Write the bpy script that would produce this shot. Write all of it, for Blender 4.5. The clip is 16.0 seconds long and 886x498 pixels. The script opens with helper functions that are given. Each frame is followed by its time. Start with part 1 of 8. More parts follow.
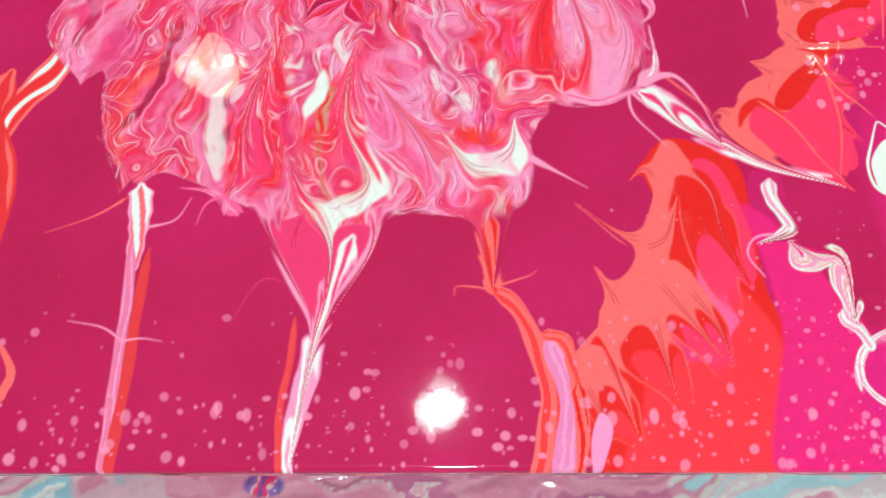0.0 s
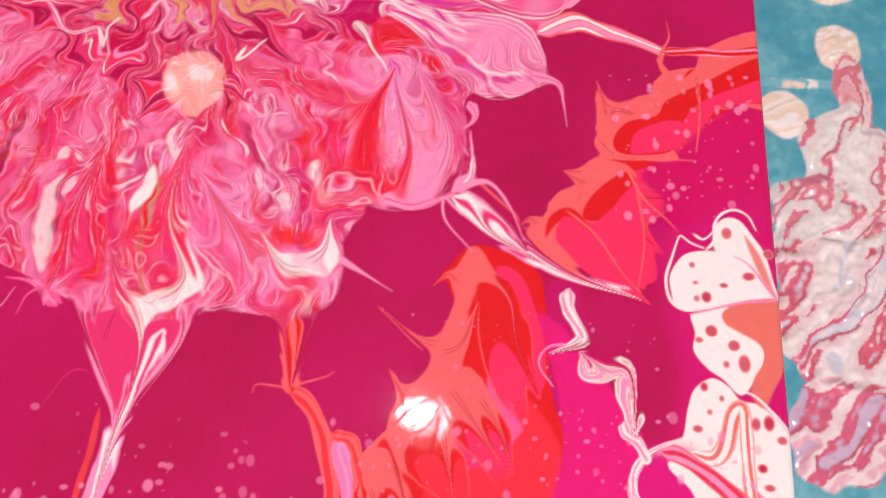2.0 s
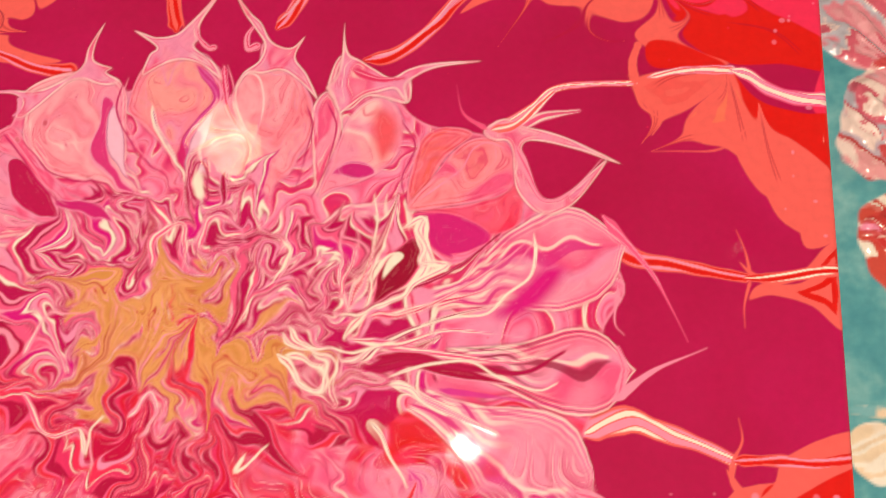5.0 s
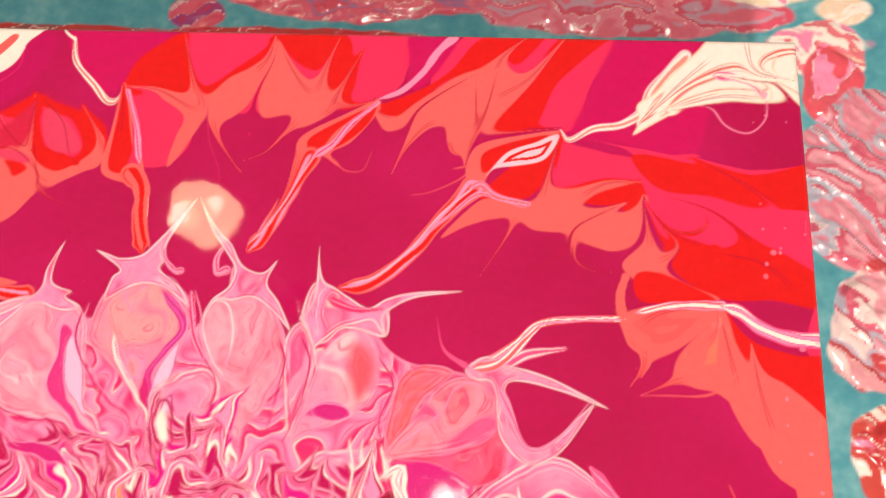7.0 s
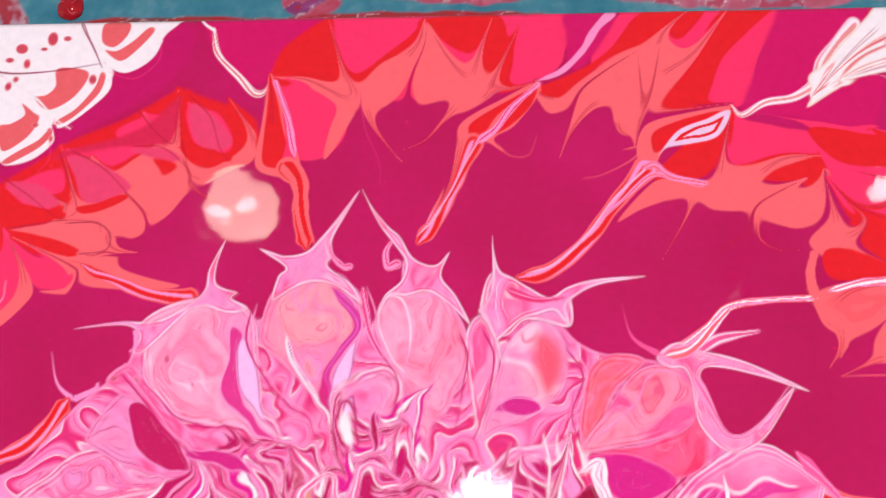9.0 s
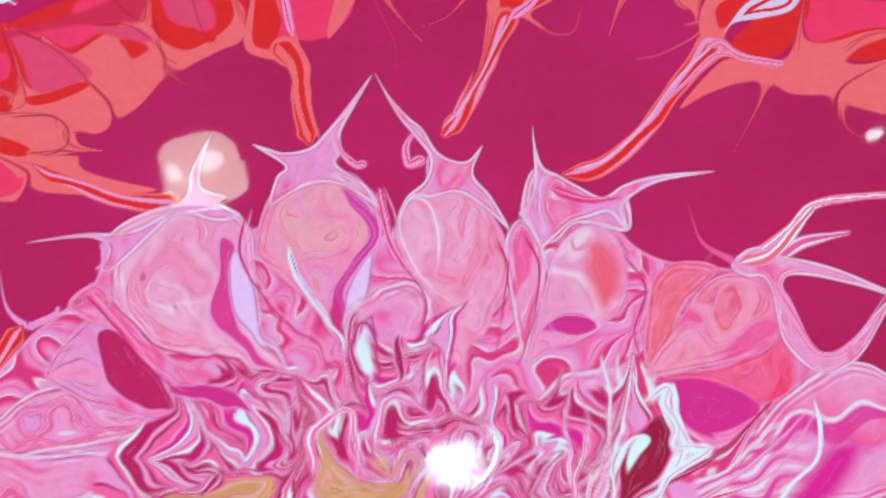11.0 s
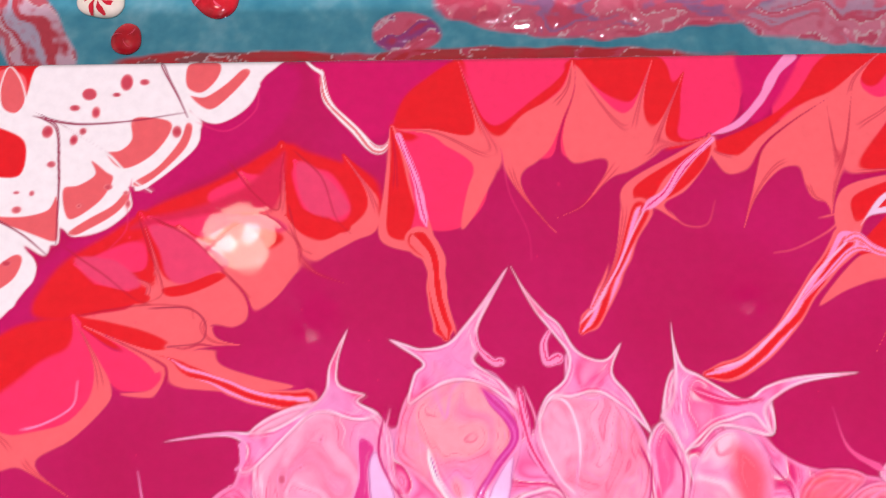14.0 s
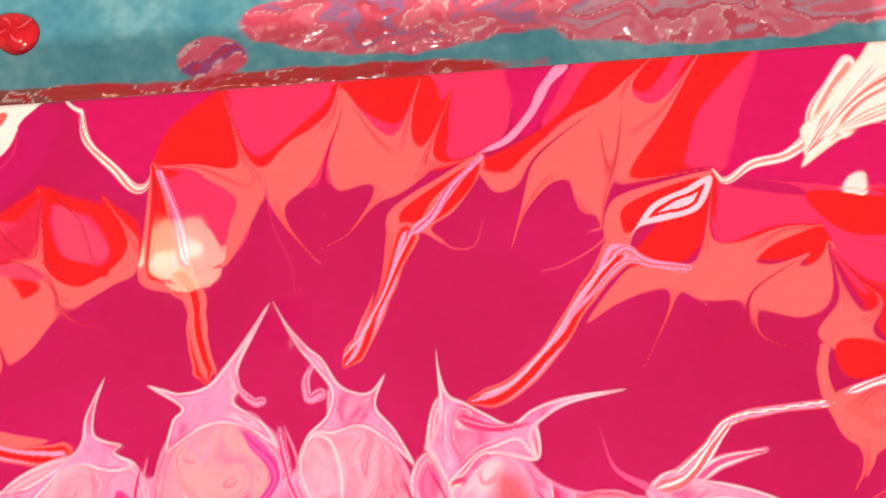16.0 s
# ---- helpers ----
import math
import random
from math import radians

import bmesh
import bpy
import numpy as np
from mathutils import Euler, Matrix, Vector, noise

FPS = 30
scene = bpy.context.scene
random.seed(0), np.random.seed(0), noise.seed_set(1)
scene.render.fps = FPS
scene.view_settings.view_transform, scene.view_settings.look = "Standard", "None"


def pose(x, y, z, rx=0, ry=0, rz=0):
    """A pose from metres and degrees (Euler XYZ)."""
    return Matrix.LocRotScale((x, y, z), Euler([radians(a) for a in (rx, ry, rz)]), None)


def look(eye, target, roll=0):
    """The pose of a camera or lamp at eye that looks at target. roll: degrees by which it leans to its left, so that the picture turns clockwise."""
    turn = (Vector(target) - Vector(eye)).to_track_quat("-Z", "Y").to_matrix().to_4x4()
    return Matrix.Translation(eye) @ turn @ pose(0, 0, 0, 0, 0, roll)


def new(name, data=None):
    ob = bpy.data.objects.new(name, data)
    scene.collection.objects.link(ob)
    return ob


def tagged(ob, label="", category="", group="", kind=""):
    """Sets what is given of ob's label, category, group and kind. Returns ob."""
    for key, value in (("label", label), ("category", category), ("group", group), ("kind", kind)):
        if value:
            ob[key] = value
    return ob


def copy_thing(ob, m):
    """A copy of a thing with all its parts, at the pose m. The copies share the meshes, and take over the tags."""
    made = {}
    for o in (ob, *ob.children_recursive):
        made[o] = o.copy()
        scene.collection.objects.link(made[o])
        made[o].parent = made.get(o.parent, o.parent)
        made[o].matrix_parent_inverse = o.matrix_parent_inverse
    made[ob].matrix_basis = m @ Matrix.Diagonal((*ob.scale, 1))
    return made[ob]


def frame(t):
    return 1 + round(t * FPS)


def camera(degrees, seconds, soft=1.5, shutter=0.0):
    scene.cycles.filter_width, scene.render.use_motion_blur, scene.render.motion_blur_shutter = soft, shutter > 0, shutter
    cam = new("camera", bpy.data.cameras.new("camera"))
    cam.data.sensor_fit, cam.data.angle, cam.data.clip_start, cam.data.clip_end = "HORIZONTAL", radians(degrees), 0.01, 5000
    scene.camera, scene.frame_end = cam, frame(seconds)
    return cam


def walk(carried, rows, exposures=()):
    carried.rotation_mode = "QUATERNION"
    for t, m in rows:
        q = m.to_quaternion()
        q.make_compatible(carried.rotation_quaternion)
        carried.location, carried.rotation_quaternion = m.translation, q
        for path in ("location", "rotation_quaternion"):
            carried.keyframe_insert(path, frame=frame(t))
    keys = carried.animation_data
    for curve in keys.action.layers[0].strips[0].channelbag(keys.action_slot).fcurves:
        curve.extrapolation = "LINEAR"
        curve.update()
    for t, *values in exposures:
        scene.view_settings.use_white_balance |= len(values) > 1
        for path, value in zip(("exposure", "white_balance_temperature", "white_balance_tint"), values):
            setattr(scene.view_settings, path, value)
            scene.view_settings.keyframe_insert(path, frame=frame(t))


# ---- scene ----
cam = camera(57.0, 16.0, 1.15)
PATH = [
    (0, (-0.002, -0.264, 1.069), (0.025, 0.33, -0.841), 2.6),
    (0.5, (0.027, -0.266, 1.074), (0.025, 0.354, -0.828), -0.1),
    (1, (0.047, -0.261, 1.082), (0.056, 0.33, -0.829), 1.5),
    (1.5, (0.068, -0.254, 1.086), (0.06, 0.34, -0.824), 0.8),
    (2, (0.081, -0.227, 1.096), (0.071, 0.362, -0.815), 1.4),
    (2.5, (0.075, -0.203, 1.093), (0.053, 0.352, -0.828), 1.9),
    (3, (0.083, -0.163, 1.108), (0.043, 0.387, -0.815), -0.2),
    (3.5, (0.08, -0.128, 1.11), (0.003, 0.439, -0.806), -4.4),
    (4, (0.082, -0.105, 1.106), (0.001, 0.444, -0.815), -5.3),
    (4.5, (0.086, -0.062, 1.097), (-0.008, 0.45, -0.834), -8.5),
    (5, (0.084, -0.028, 1.095), (-0.054, 0.44, -0.844), -14.4),
    (5.2, (0.085, -0.013, 1.097), (-0.036, 0.444, -0.847), -12.8),
    (7.3, (0.076, 0.069, 1.102), (0.006, 0.608, -0.823), -5.4),
    (7.5, (0.072, 0.074, 1.103), (0.014, 0.597, -0.827), -4.4),
    (8, (0.062, 0.077, 1.091), (0.012, 0.579, -0.844), -4.0),
    (8.5, (0.032, 0.071, 1.098), (-0.028, 0.587, -0.833), -5.3),
    (9, (0.004, 0.063, 1.091), (-0.064, 0.568, -0.843), -8.0),
    (9.2, (-0.001, 0.058, 1.081), (-0.041, 0.568, -0.853), -5.2),
    (11.3, (-0.03, 0.05, 1.032), (-0.008, 0.49, -0.919), 1.5),
    (11.5, (-0.037, 0.051, 1.032), (-0.018, 0.491, -0.919), 1.2),
    (12, (-0.053, 0.059, 1.032), (-0.049, 0.479, -0.924), -0.3),
    (12.5, (-0.068, 0.073, 1.039), (-0.055, 0.537, -0.906), 1.5),
    (13, (-0.071, 0.09, 1.034), (-0.127, 0.584, -0.903), -6.4),
    (13.5, (-0.065, 0.102, 1.041), (-0.084, 0.628, -0.889), -2.6),
    (14, (-0.063, 0.103, 1.044), (-0.071, 0.64, -0.883), -1.6),
    (14.5, (-0.053, 0.106, 1.043), (-0.073, 0.645, -0.883), -3.7),
    (15, (-0.031, 0.111, 1.044), (-0.056, 0.653, -0.88), -5.0),
    (15.5, (-0.006, 0.112, 1.044), (-0.01, 0.641, -0.885), -3.9),
    (16, (0.015, 0.114, 1.04), (0.035, 0.634, -0.891), -2.2),
]
EXPOSURES = [(0, -0.66, 5100, -22), (0.5, -0.70, 5600, -18), (1, -0.72, 6000, 0), (2.5, -0.88, 6300, 24), (3.5, -0.88, 6900, 26), (4.5, -0.80, 7600, 14), (5, -0.80, 8400, 6), (7.5, -0.46, 7100, 18), (8, -0.56, 6800, 52), (9, -0.60, 5600, 22),
             (11.5, -0.76, 4350, -18), (12.5, -0.72, 4500, -17), (13.2, -0.68, 4850, -12), (14, -0.60, 5700, 24), (15, -0.46, 6300, 40), (16, -0.38, 7100, 20)]
walk(cam, [(t, look(eye, target, roll)) for t, eye, target, roll in PATH], EXPOSURES)

# ---- light ----
world = bpy.data.worlds.new("room_world")
scene.world = world
world.use_nodes = True
world.node_tree.nodes["Background"].inputs[0].default_value = (1.0, 0.93, 0.88, 1)
world.node_tree.nodes["Background"].inputs[1].default_value = 0.05

TOP, TABLE, CEIL = 0.77, 0.703, 2.60      # canvas face, table top, ceiling
X0, X1, HY = -0.2888, 0.2192, 0.254       # canvas edges: a square of 508 mm


def lamp(name, place, target, size, watts, colour):
    data = bpy.data.lights.new(name, "AREA")
    data.shape, data.size, data.energy, data.color = "DISK", size, watts, colour
    ob = new(name, data)
    ob.matrix_world = look(place, target)
    return ob


# added main light, set far south so the canvas shadows the cover's north side
lamp("added_main_light", (0.05, -1.35, 2.40), (0, 0, TOP), 0.16, 52, (1.0, 0.94, 0.88))
# stands in for a torch carried at the camera; no such ceiling light known
lamp("torch_stand_in_light", (0.02, -0.02, 2.578), (0.02, -0.02, 0), 0.016, 22, (1.0, 0.97, 0.94))


# ---- materials ----
def lin(r, g, b):
    return tuple(((c / 255 + 0.055) / 1.055) ** 2.4 if c > 10 else c / 255 / 12.92 for c in (r, g, b))


def material(name, colour, rough=0.5, coat=0.0, metal=0.0, grain=0.0, scale=40.0, bump=0.0, bump_scale=120.0, glow=0.0):
    m = bpy.data.materials.new(name)
    m.use_nodes = True
    nt = m.node_tree
    b = nt.nodes["Principled BSDF"]
    b.inputs["Roughness"].default_value = rough
    b.inputs["Metallic"].default_value = metal
    b.inputs["Coat Weight"].default_value = coat
    b.inputs["Coat Roughness"].default_value = 0.03
    b.inputs["Base Color"].default_value = (*colour, 1)
    if grain:
        co = nt.nodes.new("ShaderNodeTexCoord")
        n1 = nt.nodes.new("ShaderNodeTexNoise")
        n1.inputs["Scale"].default_value, n1.inputs["Detail"].default_value = scale, 6
        nt.links.new(co.outputs["Object"], n1.inputs["Vector"])
        ramp = nt.nodes.new("ShaderNodeValToRGB")
        ramp.color_ramp.elements[0].position, ramp.color_ramp.elements[1].position = 0.3, 0.7
        ramp.color_ramp.elements[0].color = (*[c * (1 - grain) for c in colour], 1)
        ramp.color_ramp.elements[1].color = (*[min(1, c * (1 + grain)) for c in colour], 1)
        nt.links.new(n1.outputs["Fac"], ramp.inputs["Fac"])
        nt.links.new(ramp.outputs["Color"], b.inputs["Base Color"])
    if bump:
        co = nt.nodes.new("ShaderNodeTexCoord")
        n2 = nt.nodes.new("ShaderNodeTexNoise")
        n2.inputs["Scale"].default_value, n2.inputs["Detail"].default_value = bump_scale, 4
        nt.links.new(co.outputs["Object"], n2.inputs["Vector"])
        bp = nt.nodes.new("ShaderNodeBump")
        bp.inputs["Strength"].default_value, bp.inputs["Distance"].default_value = bump, 0.002
        nt.links.new(n2.outputs["Fac"], bp.inputs["Height"])
        nt.links.new(bp.outputs["Normal"], b.inputs["Normal"])
    if glow:
        b.inputs["Emission Color"].default_value = (*colour, 1)
        b.inputs["Emission Strength"].default_value = glow
    return m


def pigment(name, rough, bump, bump_scale, coat=0.0):
    """Poured acrylic: the pigment comes from the mesh, mottled a little by fine noise, under a wet gloss."""
    m = material(name, (0.5, 0.05, 0.15), rough, coat, bump=bump, bump_scale=bump_scale)
    nt = m.node_tree
    b = nt.nodes["Principled BSDF"]
    at = nt.nodes.new("ShaderNodeAttribute")
    at.attribute_name = "pigment"
    co = nt.nodes.new("ShaderNodeTexCoord")
    n1 = nt.nodes.new("ShaderNodeTexNoise")
    n1.inputs["Scale"].default_value, n1.inputs["Detail"].default_value = 260, 5
    nt.links.new(co.outputs["Object"], n1.inputs["Vector"])
    mp = nt.nodes.new("ShaderNodeMapRange")
    mp.inputs["To Min"].default_value, mp.inputs["To Max"].default_value = 0.90, 1.10
    nt.links.new(n1.outputs["Fac"], mp.inputs["Value"])
    mul = nt.nodes.new("ShaderNodeVectorMath")
    mul.operation = "SCALE"
    nt.links.new(at.outputs["Color"], mul.inputs[0])
    nt.links.new(mp.outputs["Result"], mul.inputs["Scale"])
    nt.links.new(mul.outputs["Vector"], b.inputs["Base Color"])
    return m


WET = pigment("wet_acrylic", 0.035, 0.015, 55)
DRIED = pigment("glossy_dried_acrylic", 0.10, 0.10, 160)
SIDE = pigment("painted_canvas_side", 0.22, 0.08, 300)
WOOD = material("bare_pine", (0.42, 0.27, 0.14), 0.7, grain=0.25, scale=30, bump=0.2)
CUP = material("white_plastic", (0.75, 0.74, 0.72), 0.35, grain=0.04, scale=60)
PLASTER = material("painted_plaster", (0.78, 0.76, 0.73), 0.9, grain=0.06, scale=6, bump=0.15, bump_scale=90)
WALLPAINT = material("wall_paint", (0.62, 0.58, 0.54), 0.85, grain=0.06, scale=5, bump=0.12, bump_scale=140)
BOARDS = material("floor_laminate", (0.20, 0.13, 0.08), 0.5, grain=0.3, scale=9, bump=0.1)
TABLEWOOD = material("table_board", (0.33, 0.22, 0.13), 0.55, grain=0.2, scale=18, bump=0.1)
STEEL = material("brushed_metal", (0.55, 0.54, 0.52), 0.35, metal=1.0, grain=0.05, scale=80)
SHADE = material("lit_glass_shade", (1.0, 0.74, 0.46), 0.4, glow=17)
BULB = material("lit_bulb", (1.0, 0.90, 0.72), 0.4, glow=30)
LED = material("lit_led", (1.0, 0.97, 0.93), 0.4, glow=500)
PANEL = material("lit_panel", (1.0, 0.94, 0.88), 0.4, glow=30)


# ---- mesh helpers ----
def box(bm, x0, y0, z0, x1, y1, z1):
    v = [bm.verts.new((x, y, z)) for z in (z0, z1) for y in (y0, y1) for x in (x0, x1)]
    for f in ((0, 2, 3, 1), (4, 5, 7, 6), (0, 1, 5, 4), (2, 6, 7, 3), (0, 4, 6, 2), (1, 3, 7, 5)):
        bm.faces.new([v[i] for i in f])


def lathe(bm, profile, x=0.0, y=0.0, n=40):
    rings = []
    for r, z in profile:
        rings.append([bm.verts.new((x + r * math.cos(2 * math.pi * i / n), y + r * math.sin(2 * math.pi * i / n), z)) for i in range(n)])
    for a, b in zip(rings, rings[1:]):
        for i in range(n):
            bm.faces.new((a[i], a[(i + 1) % n], b[(i + 1) % n], b[i]))
    bm.faces.new(rings[-1])
    bm.faces.new(rings[0][::-1])


def part(name, bm, mat, parent=None, label="", smooth=False):
    bmesh.ops.recalc_face_normals(bm, faces=bm.faces)
    me = bpy.data.meshes.new(name)
    bm.to_mesh(me)
    bm.free()
    me.materials.append(mat)
    if smooth:
        me.polygons.foreach_set("use_smooth", [True] * len(me.polygons))
    ob = new(name, me)
    ob.parent = parent
    if label:
        tagged(ob, label)
    return ob


def boxes(name, mat, parent, *dims, label="", bevel=0.0):
    bm = bmesh.new()
    for d in dims:
        box(bm, *d)
    if bevel:
        bmesh.ops.bevel(bm, geom=bm.edges[:], offset=bevel, segments=2, affect="EDGES", clamp_overlap=True)
    return part(name, bm, mat, parent, label)


def empty(name, place, label, category, kind="", group=""):
    ob = new(name)
    ob.empty_display_size = 0.05
    ob.location = place
    return tagged(ob, label, category, group, kind)


# ---- paint engine: plain numpy over a fine net, in millimetres ----
ANGLES = (np.random.RandomState(7).rand(256, 256) * 2 * math.pi).astype(np.float32)
GRADX, GRADY = np.cos(ANGLES), np.sin(ANGLES)


def vnoise(x, y, seed=0):
    """Smooth gradient noise, about 0 to 1."""
    x, y = x + seed * 17.31, y + seed * 5.77
    xi, yi = np.floor(x).astype(np.int32), np.floor(y).astype(np.int32)
    fx, fy = (x - xi).astype(np.float32), (y - yi).astype(np.float32)
    sx, sy = fx * fx * fx * (fx * (fx * 6 - 15) + 10), fy * fy * fy * (fy * (fy * 6 - 15) + 10)
    x0, x1, y0, y1 = xi & 255, (xi + 1) & 255, yi & 255, (yi + 1) & 255
    a = GRADX[x0, y0] * fx + GRADY[x0, y0] * fy
    b = GRADX[x1, y0] * (fx - 1) + GRADY[x1, y0] * fy
    c = GRADX[x0, y1] * fx + GRADY[x0, y1] * (fy - 1)
    d = GRADX[x1, y1] * (fx - 1) + GRADY[x1, y1] * (fy - 1)
    return np.clip(0.5 + 0.8 * ((a + (b - a) * sx) * (1 - sy) + (c + (d - c) * sx) * sy), 0, 1)


def fbm(x, y, seed=0, octaves=3):
    s, a, t = 0, 1.0, 0.0
    for i in range(octaves):
        s = s + a * vnoise(x, y, seed + i * 3)
        t, a, x, y = t + a, a * 0.5, x * 2.03, y * 2.03
    return s / t


def sstep(a, b, x):
    t = np.clip((x - a) / (b - a), 0, 1)
    return t * t * (3 - 2 * t)


def ramp(t, *stops):
    """Colours along t, joined smoothly between the stops."""
    xs = [s[0] for s in stops]
    return np.stack([np.interp(t, xs, [s[1][k] for s in stops]) for k in range(3)], -1).astype(np.float32)


def banded(t, *bands):
    """Crisp bands of paint along t, from 0 to 1, each as wide as its share."""
    ends = np.cumsum([w for w, _ in bands]) / sum(w for w, _ in bands)
    table = np.array([c for _, c in bands], np.float32)
    return table[np.minimum(np.searchsorted(ends, t), len(bands) - 1)]


def smooth_line(pts, closed, n=6):
    p = [np.array(q, float) for q in pts]
    m = len(p)
    out = []
    for i in range(m if closed else m - 1):
        a = p[(i - 1) % m] if closed or i else 2 * p[0] - p[1]
        b, c = p[i], p[(i + 1) % m]
        d = p[(i + 2) % m] if closed or i + 2 < m else 2 * p[-1] - p[-2]
        for k in range(n):
            t = k / n
            out.append(0.5 * (2 * b + (c - a) * t + (2 * a - 5 * b + 4 * c - d) * t * t + (3 * b - a - 3 * c + d) * t ** 3))
    if not closed:
        out.append(p[-1])
    return np.array(out, np.float32)


class Net:
    """A fine net of paint: pigment and film height at every knot."""

    def __init__(self, x0, y0, x1, y1, step, colour, seed=0):
        self.xs = np.linspace(x0, x1, int(round((x1 - x0) / step)) + 1).astype(np.float32)
        self.ys = np.linspace(y0, y1, int(round((y1 - y0) / step)) + 1).astype(np.float32)
        self.X, self.Y = np.meshgrid(self.xs, self.ys)
        self.rgb = np.empty((*self.X.shape, 3), np.float32)
        self.rgb[:] = colour
        self.h = np.zeros(self.X.shape, np.float32)
        self.ident = np.zeros(self.X.shape, np.int32)
        self.WX = 2.2 * (vnoise(self.X / 28, self.Y / 28, seed + 1) - 0.5) + 0.35 * (vnoise(self.X / 8, self.Y / 8, seed + 4) - 0.5)
        self.WY = 2.2 * (vnoise(self.X / 28, self.Y / 28, seed + 11) - 0.5) + 0.35 * (vnoise(self.X / 8, self.Y / 8, seed + 14) - 0.5)

    def at(self, x, y):
        """The pigment at any place."""
        fx = np.clip((x - self.xs[0]) / (self.xs[1] - self.xs[0]), 0, len(self.xs) - 1.01)
        fy = np.clip((y - self.ys[0]) / (self.ys[1] - self.ys[0]), 0, len(self.ys) - 1.01)
        ix, iy = fx.astype(np.int32), fy.astype(np.int32)
        wx, wy = (fx - ix)[..., None], (fy - iy)[..., None]
        p = self.rgb
        return (p[iy, ix] * (1 - wx) + p[iy, ix + 1] * wx) * (1 - wy) + (p[iy + 1, ix] * (1 - wx) + p[iy + 1, ix + 1] * wx) * wy

    def cut(self, pts, pad):
        p = np.array(pts)
        i0, i1 = np.searchsorted(self.xs, (p[:, 0].min() - pad, p[:, 0].max() + pad))
        j0, j1 = np.searchsorted(self.ys, (p[:, 1].min() - pad, p[:, 1].max() + pad))
        return np.s_[j0:j1, i0:i1]

    def local(self, s, warp=1.0):
        return self.X[s] + warp * self.WX[s], self.Y[s] + warp * self.WY[s]

    def lay(self, s, colour, alpha, lift=0.0, ident=None):
        a = np.asarray(alpha, np.float32)[..., None]
        self.rgb[s] = self.rgb[s] * (1 - a) + np.asarray(colour, np.float32) * a
        if lift:
            self.h[s] += lift * np.asarray(alpha, np.float32)
        if ident is not None:
            self.ident[s][np.asarray(alpha) > 0.5] = ident

    def inside(self, x, y, line):
        """Distance to a closed line, positive inside."""
        d2 = np.full(x.shape, 1e9, np.float32)
        odd = np.zeros(x.shape, bool)
        for (ax, ay), (bx, by) in zip(line, np.roll(line, -1, 0)):
            ex, ey = bx - ax, by - ay
            l2 = ex * ex + ey * ey + 1e-9
            px, py = x - ax, y - ay
            t = np.clip((px * ex + py * ey) / l2, 0, 1)
            np.minimum(d2, (px - t * ex) ** 2 + (py - t * ey) ** 2, out=d2)
            if abs(ey) > 1e-9:
                odd ^= ((ay > y) != (by > y)) & (px < ex * py / ey)
        return np.where(odd, 1, -1) * np.sqrt(d2)

    def along(self, x, y, line):
        """Signed distance to an open line, and how far along it lies, from 0 to 1."""
        seg = np.sqrt((np.diff(line, axis=0) ** 2).sum(1))
        run = np.concatenate(([0], np.cumsum(seg))) / seg.sum()
        best = np.full(x.shape, 1e9, np.float32)
        side, u = np.zeros(x.shape, np.float32), np.zeros(x.shape, np.float32)
        for k in range(len(line) - 1):
            (ax, ay), (bx, by) = line[k], line[k + 1]
            ex, ey = bx - ax, by - ay
            px, py = x - ax, y - ay
            t = np.clip((px * ex + py * ey) / (ex * ex + ey * ey + 1e-9), 0, 1)
            d = (px - t * ex) ** 2 + (py - t * ey) ** 2
            w = d < best
            best[w] = d[w]
            side[w] = np.sign(ex * py - ey * px)[w]
            u[w] = (run[k] + t * (run[k + 1] - run[k]))[w]
        return side * np.sqrt(best), u

    def patch(self, colour, *pts, rim=None, rim_width=0.8, edge=0.35, warp=1.0, veins=None, vein_step=4.0, lift=0.03, ident=None, over=None):
        """A pool of paint with a smooth outline; rim: a line of another colour round it; veins: rings of a second colour inside."""
        line = smooth_line(pts, True)
        s = self.cut(line, 5)
        x, y = self.local(s, warp)
        if not x.size:
            return
        d = self.inside(x, y, line)
        c = np.empty((*x.shape, 3), np.float32)
        c[:] = colour
        if veins is not None:
            f = np.sin(d * 2 * math.pi / vein_step + 5 * fbm(x / 14, y / 14, 21, 2))
            v = sstep(0.15, 0.4, f) * sstep(0.8, 2.0, d)
            c = c * (1 - v[..., None]) + np.asarray(veins, np.float32) * v[..., None]
        if rim is not None:
            v = sstep(rim_width + 0.25, rim_width - 0.25, d)[..., None]
            c = c * (1 - v) + np.asarray(rim, np.float32) * v
        self.lay(s, c, sstep(-edge, edge, d), lift, ident)

    def stroke(self, w0, w1, *pts, core=None, skin=None, shade=None, warp=0.35, lift=0.04, fade=0.0, flare=0.0):
        """A thread of paint, w0 to w1 wide: skin outside, shade inside it, core in the middle."""
        line = smooth_line(pts, False)
        s = self.cut(line, max(w0, w1) + 4)
        x, y = self.local(s, warp)
        if not x.size:
            return
        d, u = self.along(x, y, line)
        w = (w1 + (w0 - w1) * np.clip(1 - u, 0, 1) ** (1.7 if w1 < 0.25 * w0 else 1.0)) * (0.82 + 0.36 * vnoise(u * 6, u * 0, len(pts) + int(abs(pts[0][0])))) * 0.42
        w = w * (0.25 + 0.75 * sstep(-0.02, 0.10, u))
        ln = float(np.sqrt((np.diff(line, axis=0) ** 2).sum(1)).sum())
        if flare:
            w = w * (1 + flare * (np.exp(-u * ln / 5) + np.exp(-(1 - u) * ln / 5)))
        q = d / np.maximum(w, 0.05)
        c = np.empty((*x.shape, 3), np.float32)
        c[:] = skin
        f = np.sin(5.2 * q + 7 * (vnoise(u * ln / 30, u * 0 + 3, 5) - 0.5) + 1.5 * (vnoise(x / 14, y / 14, 15) - 0.5))
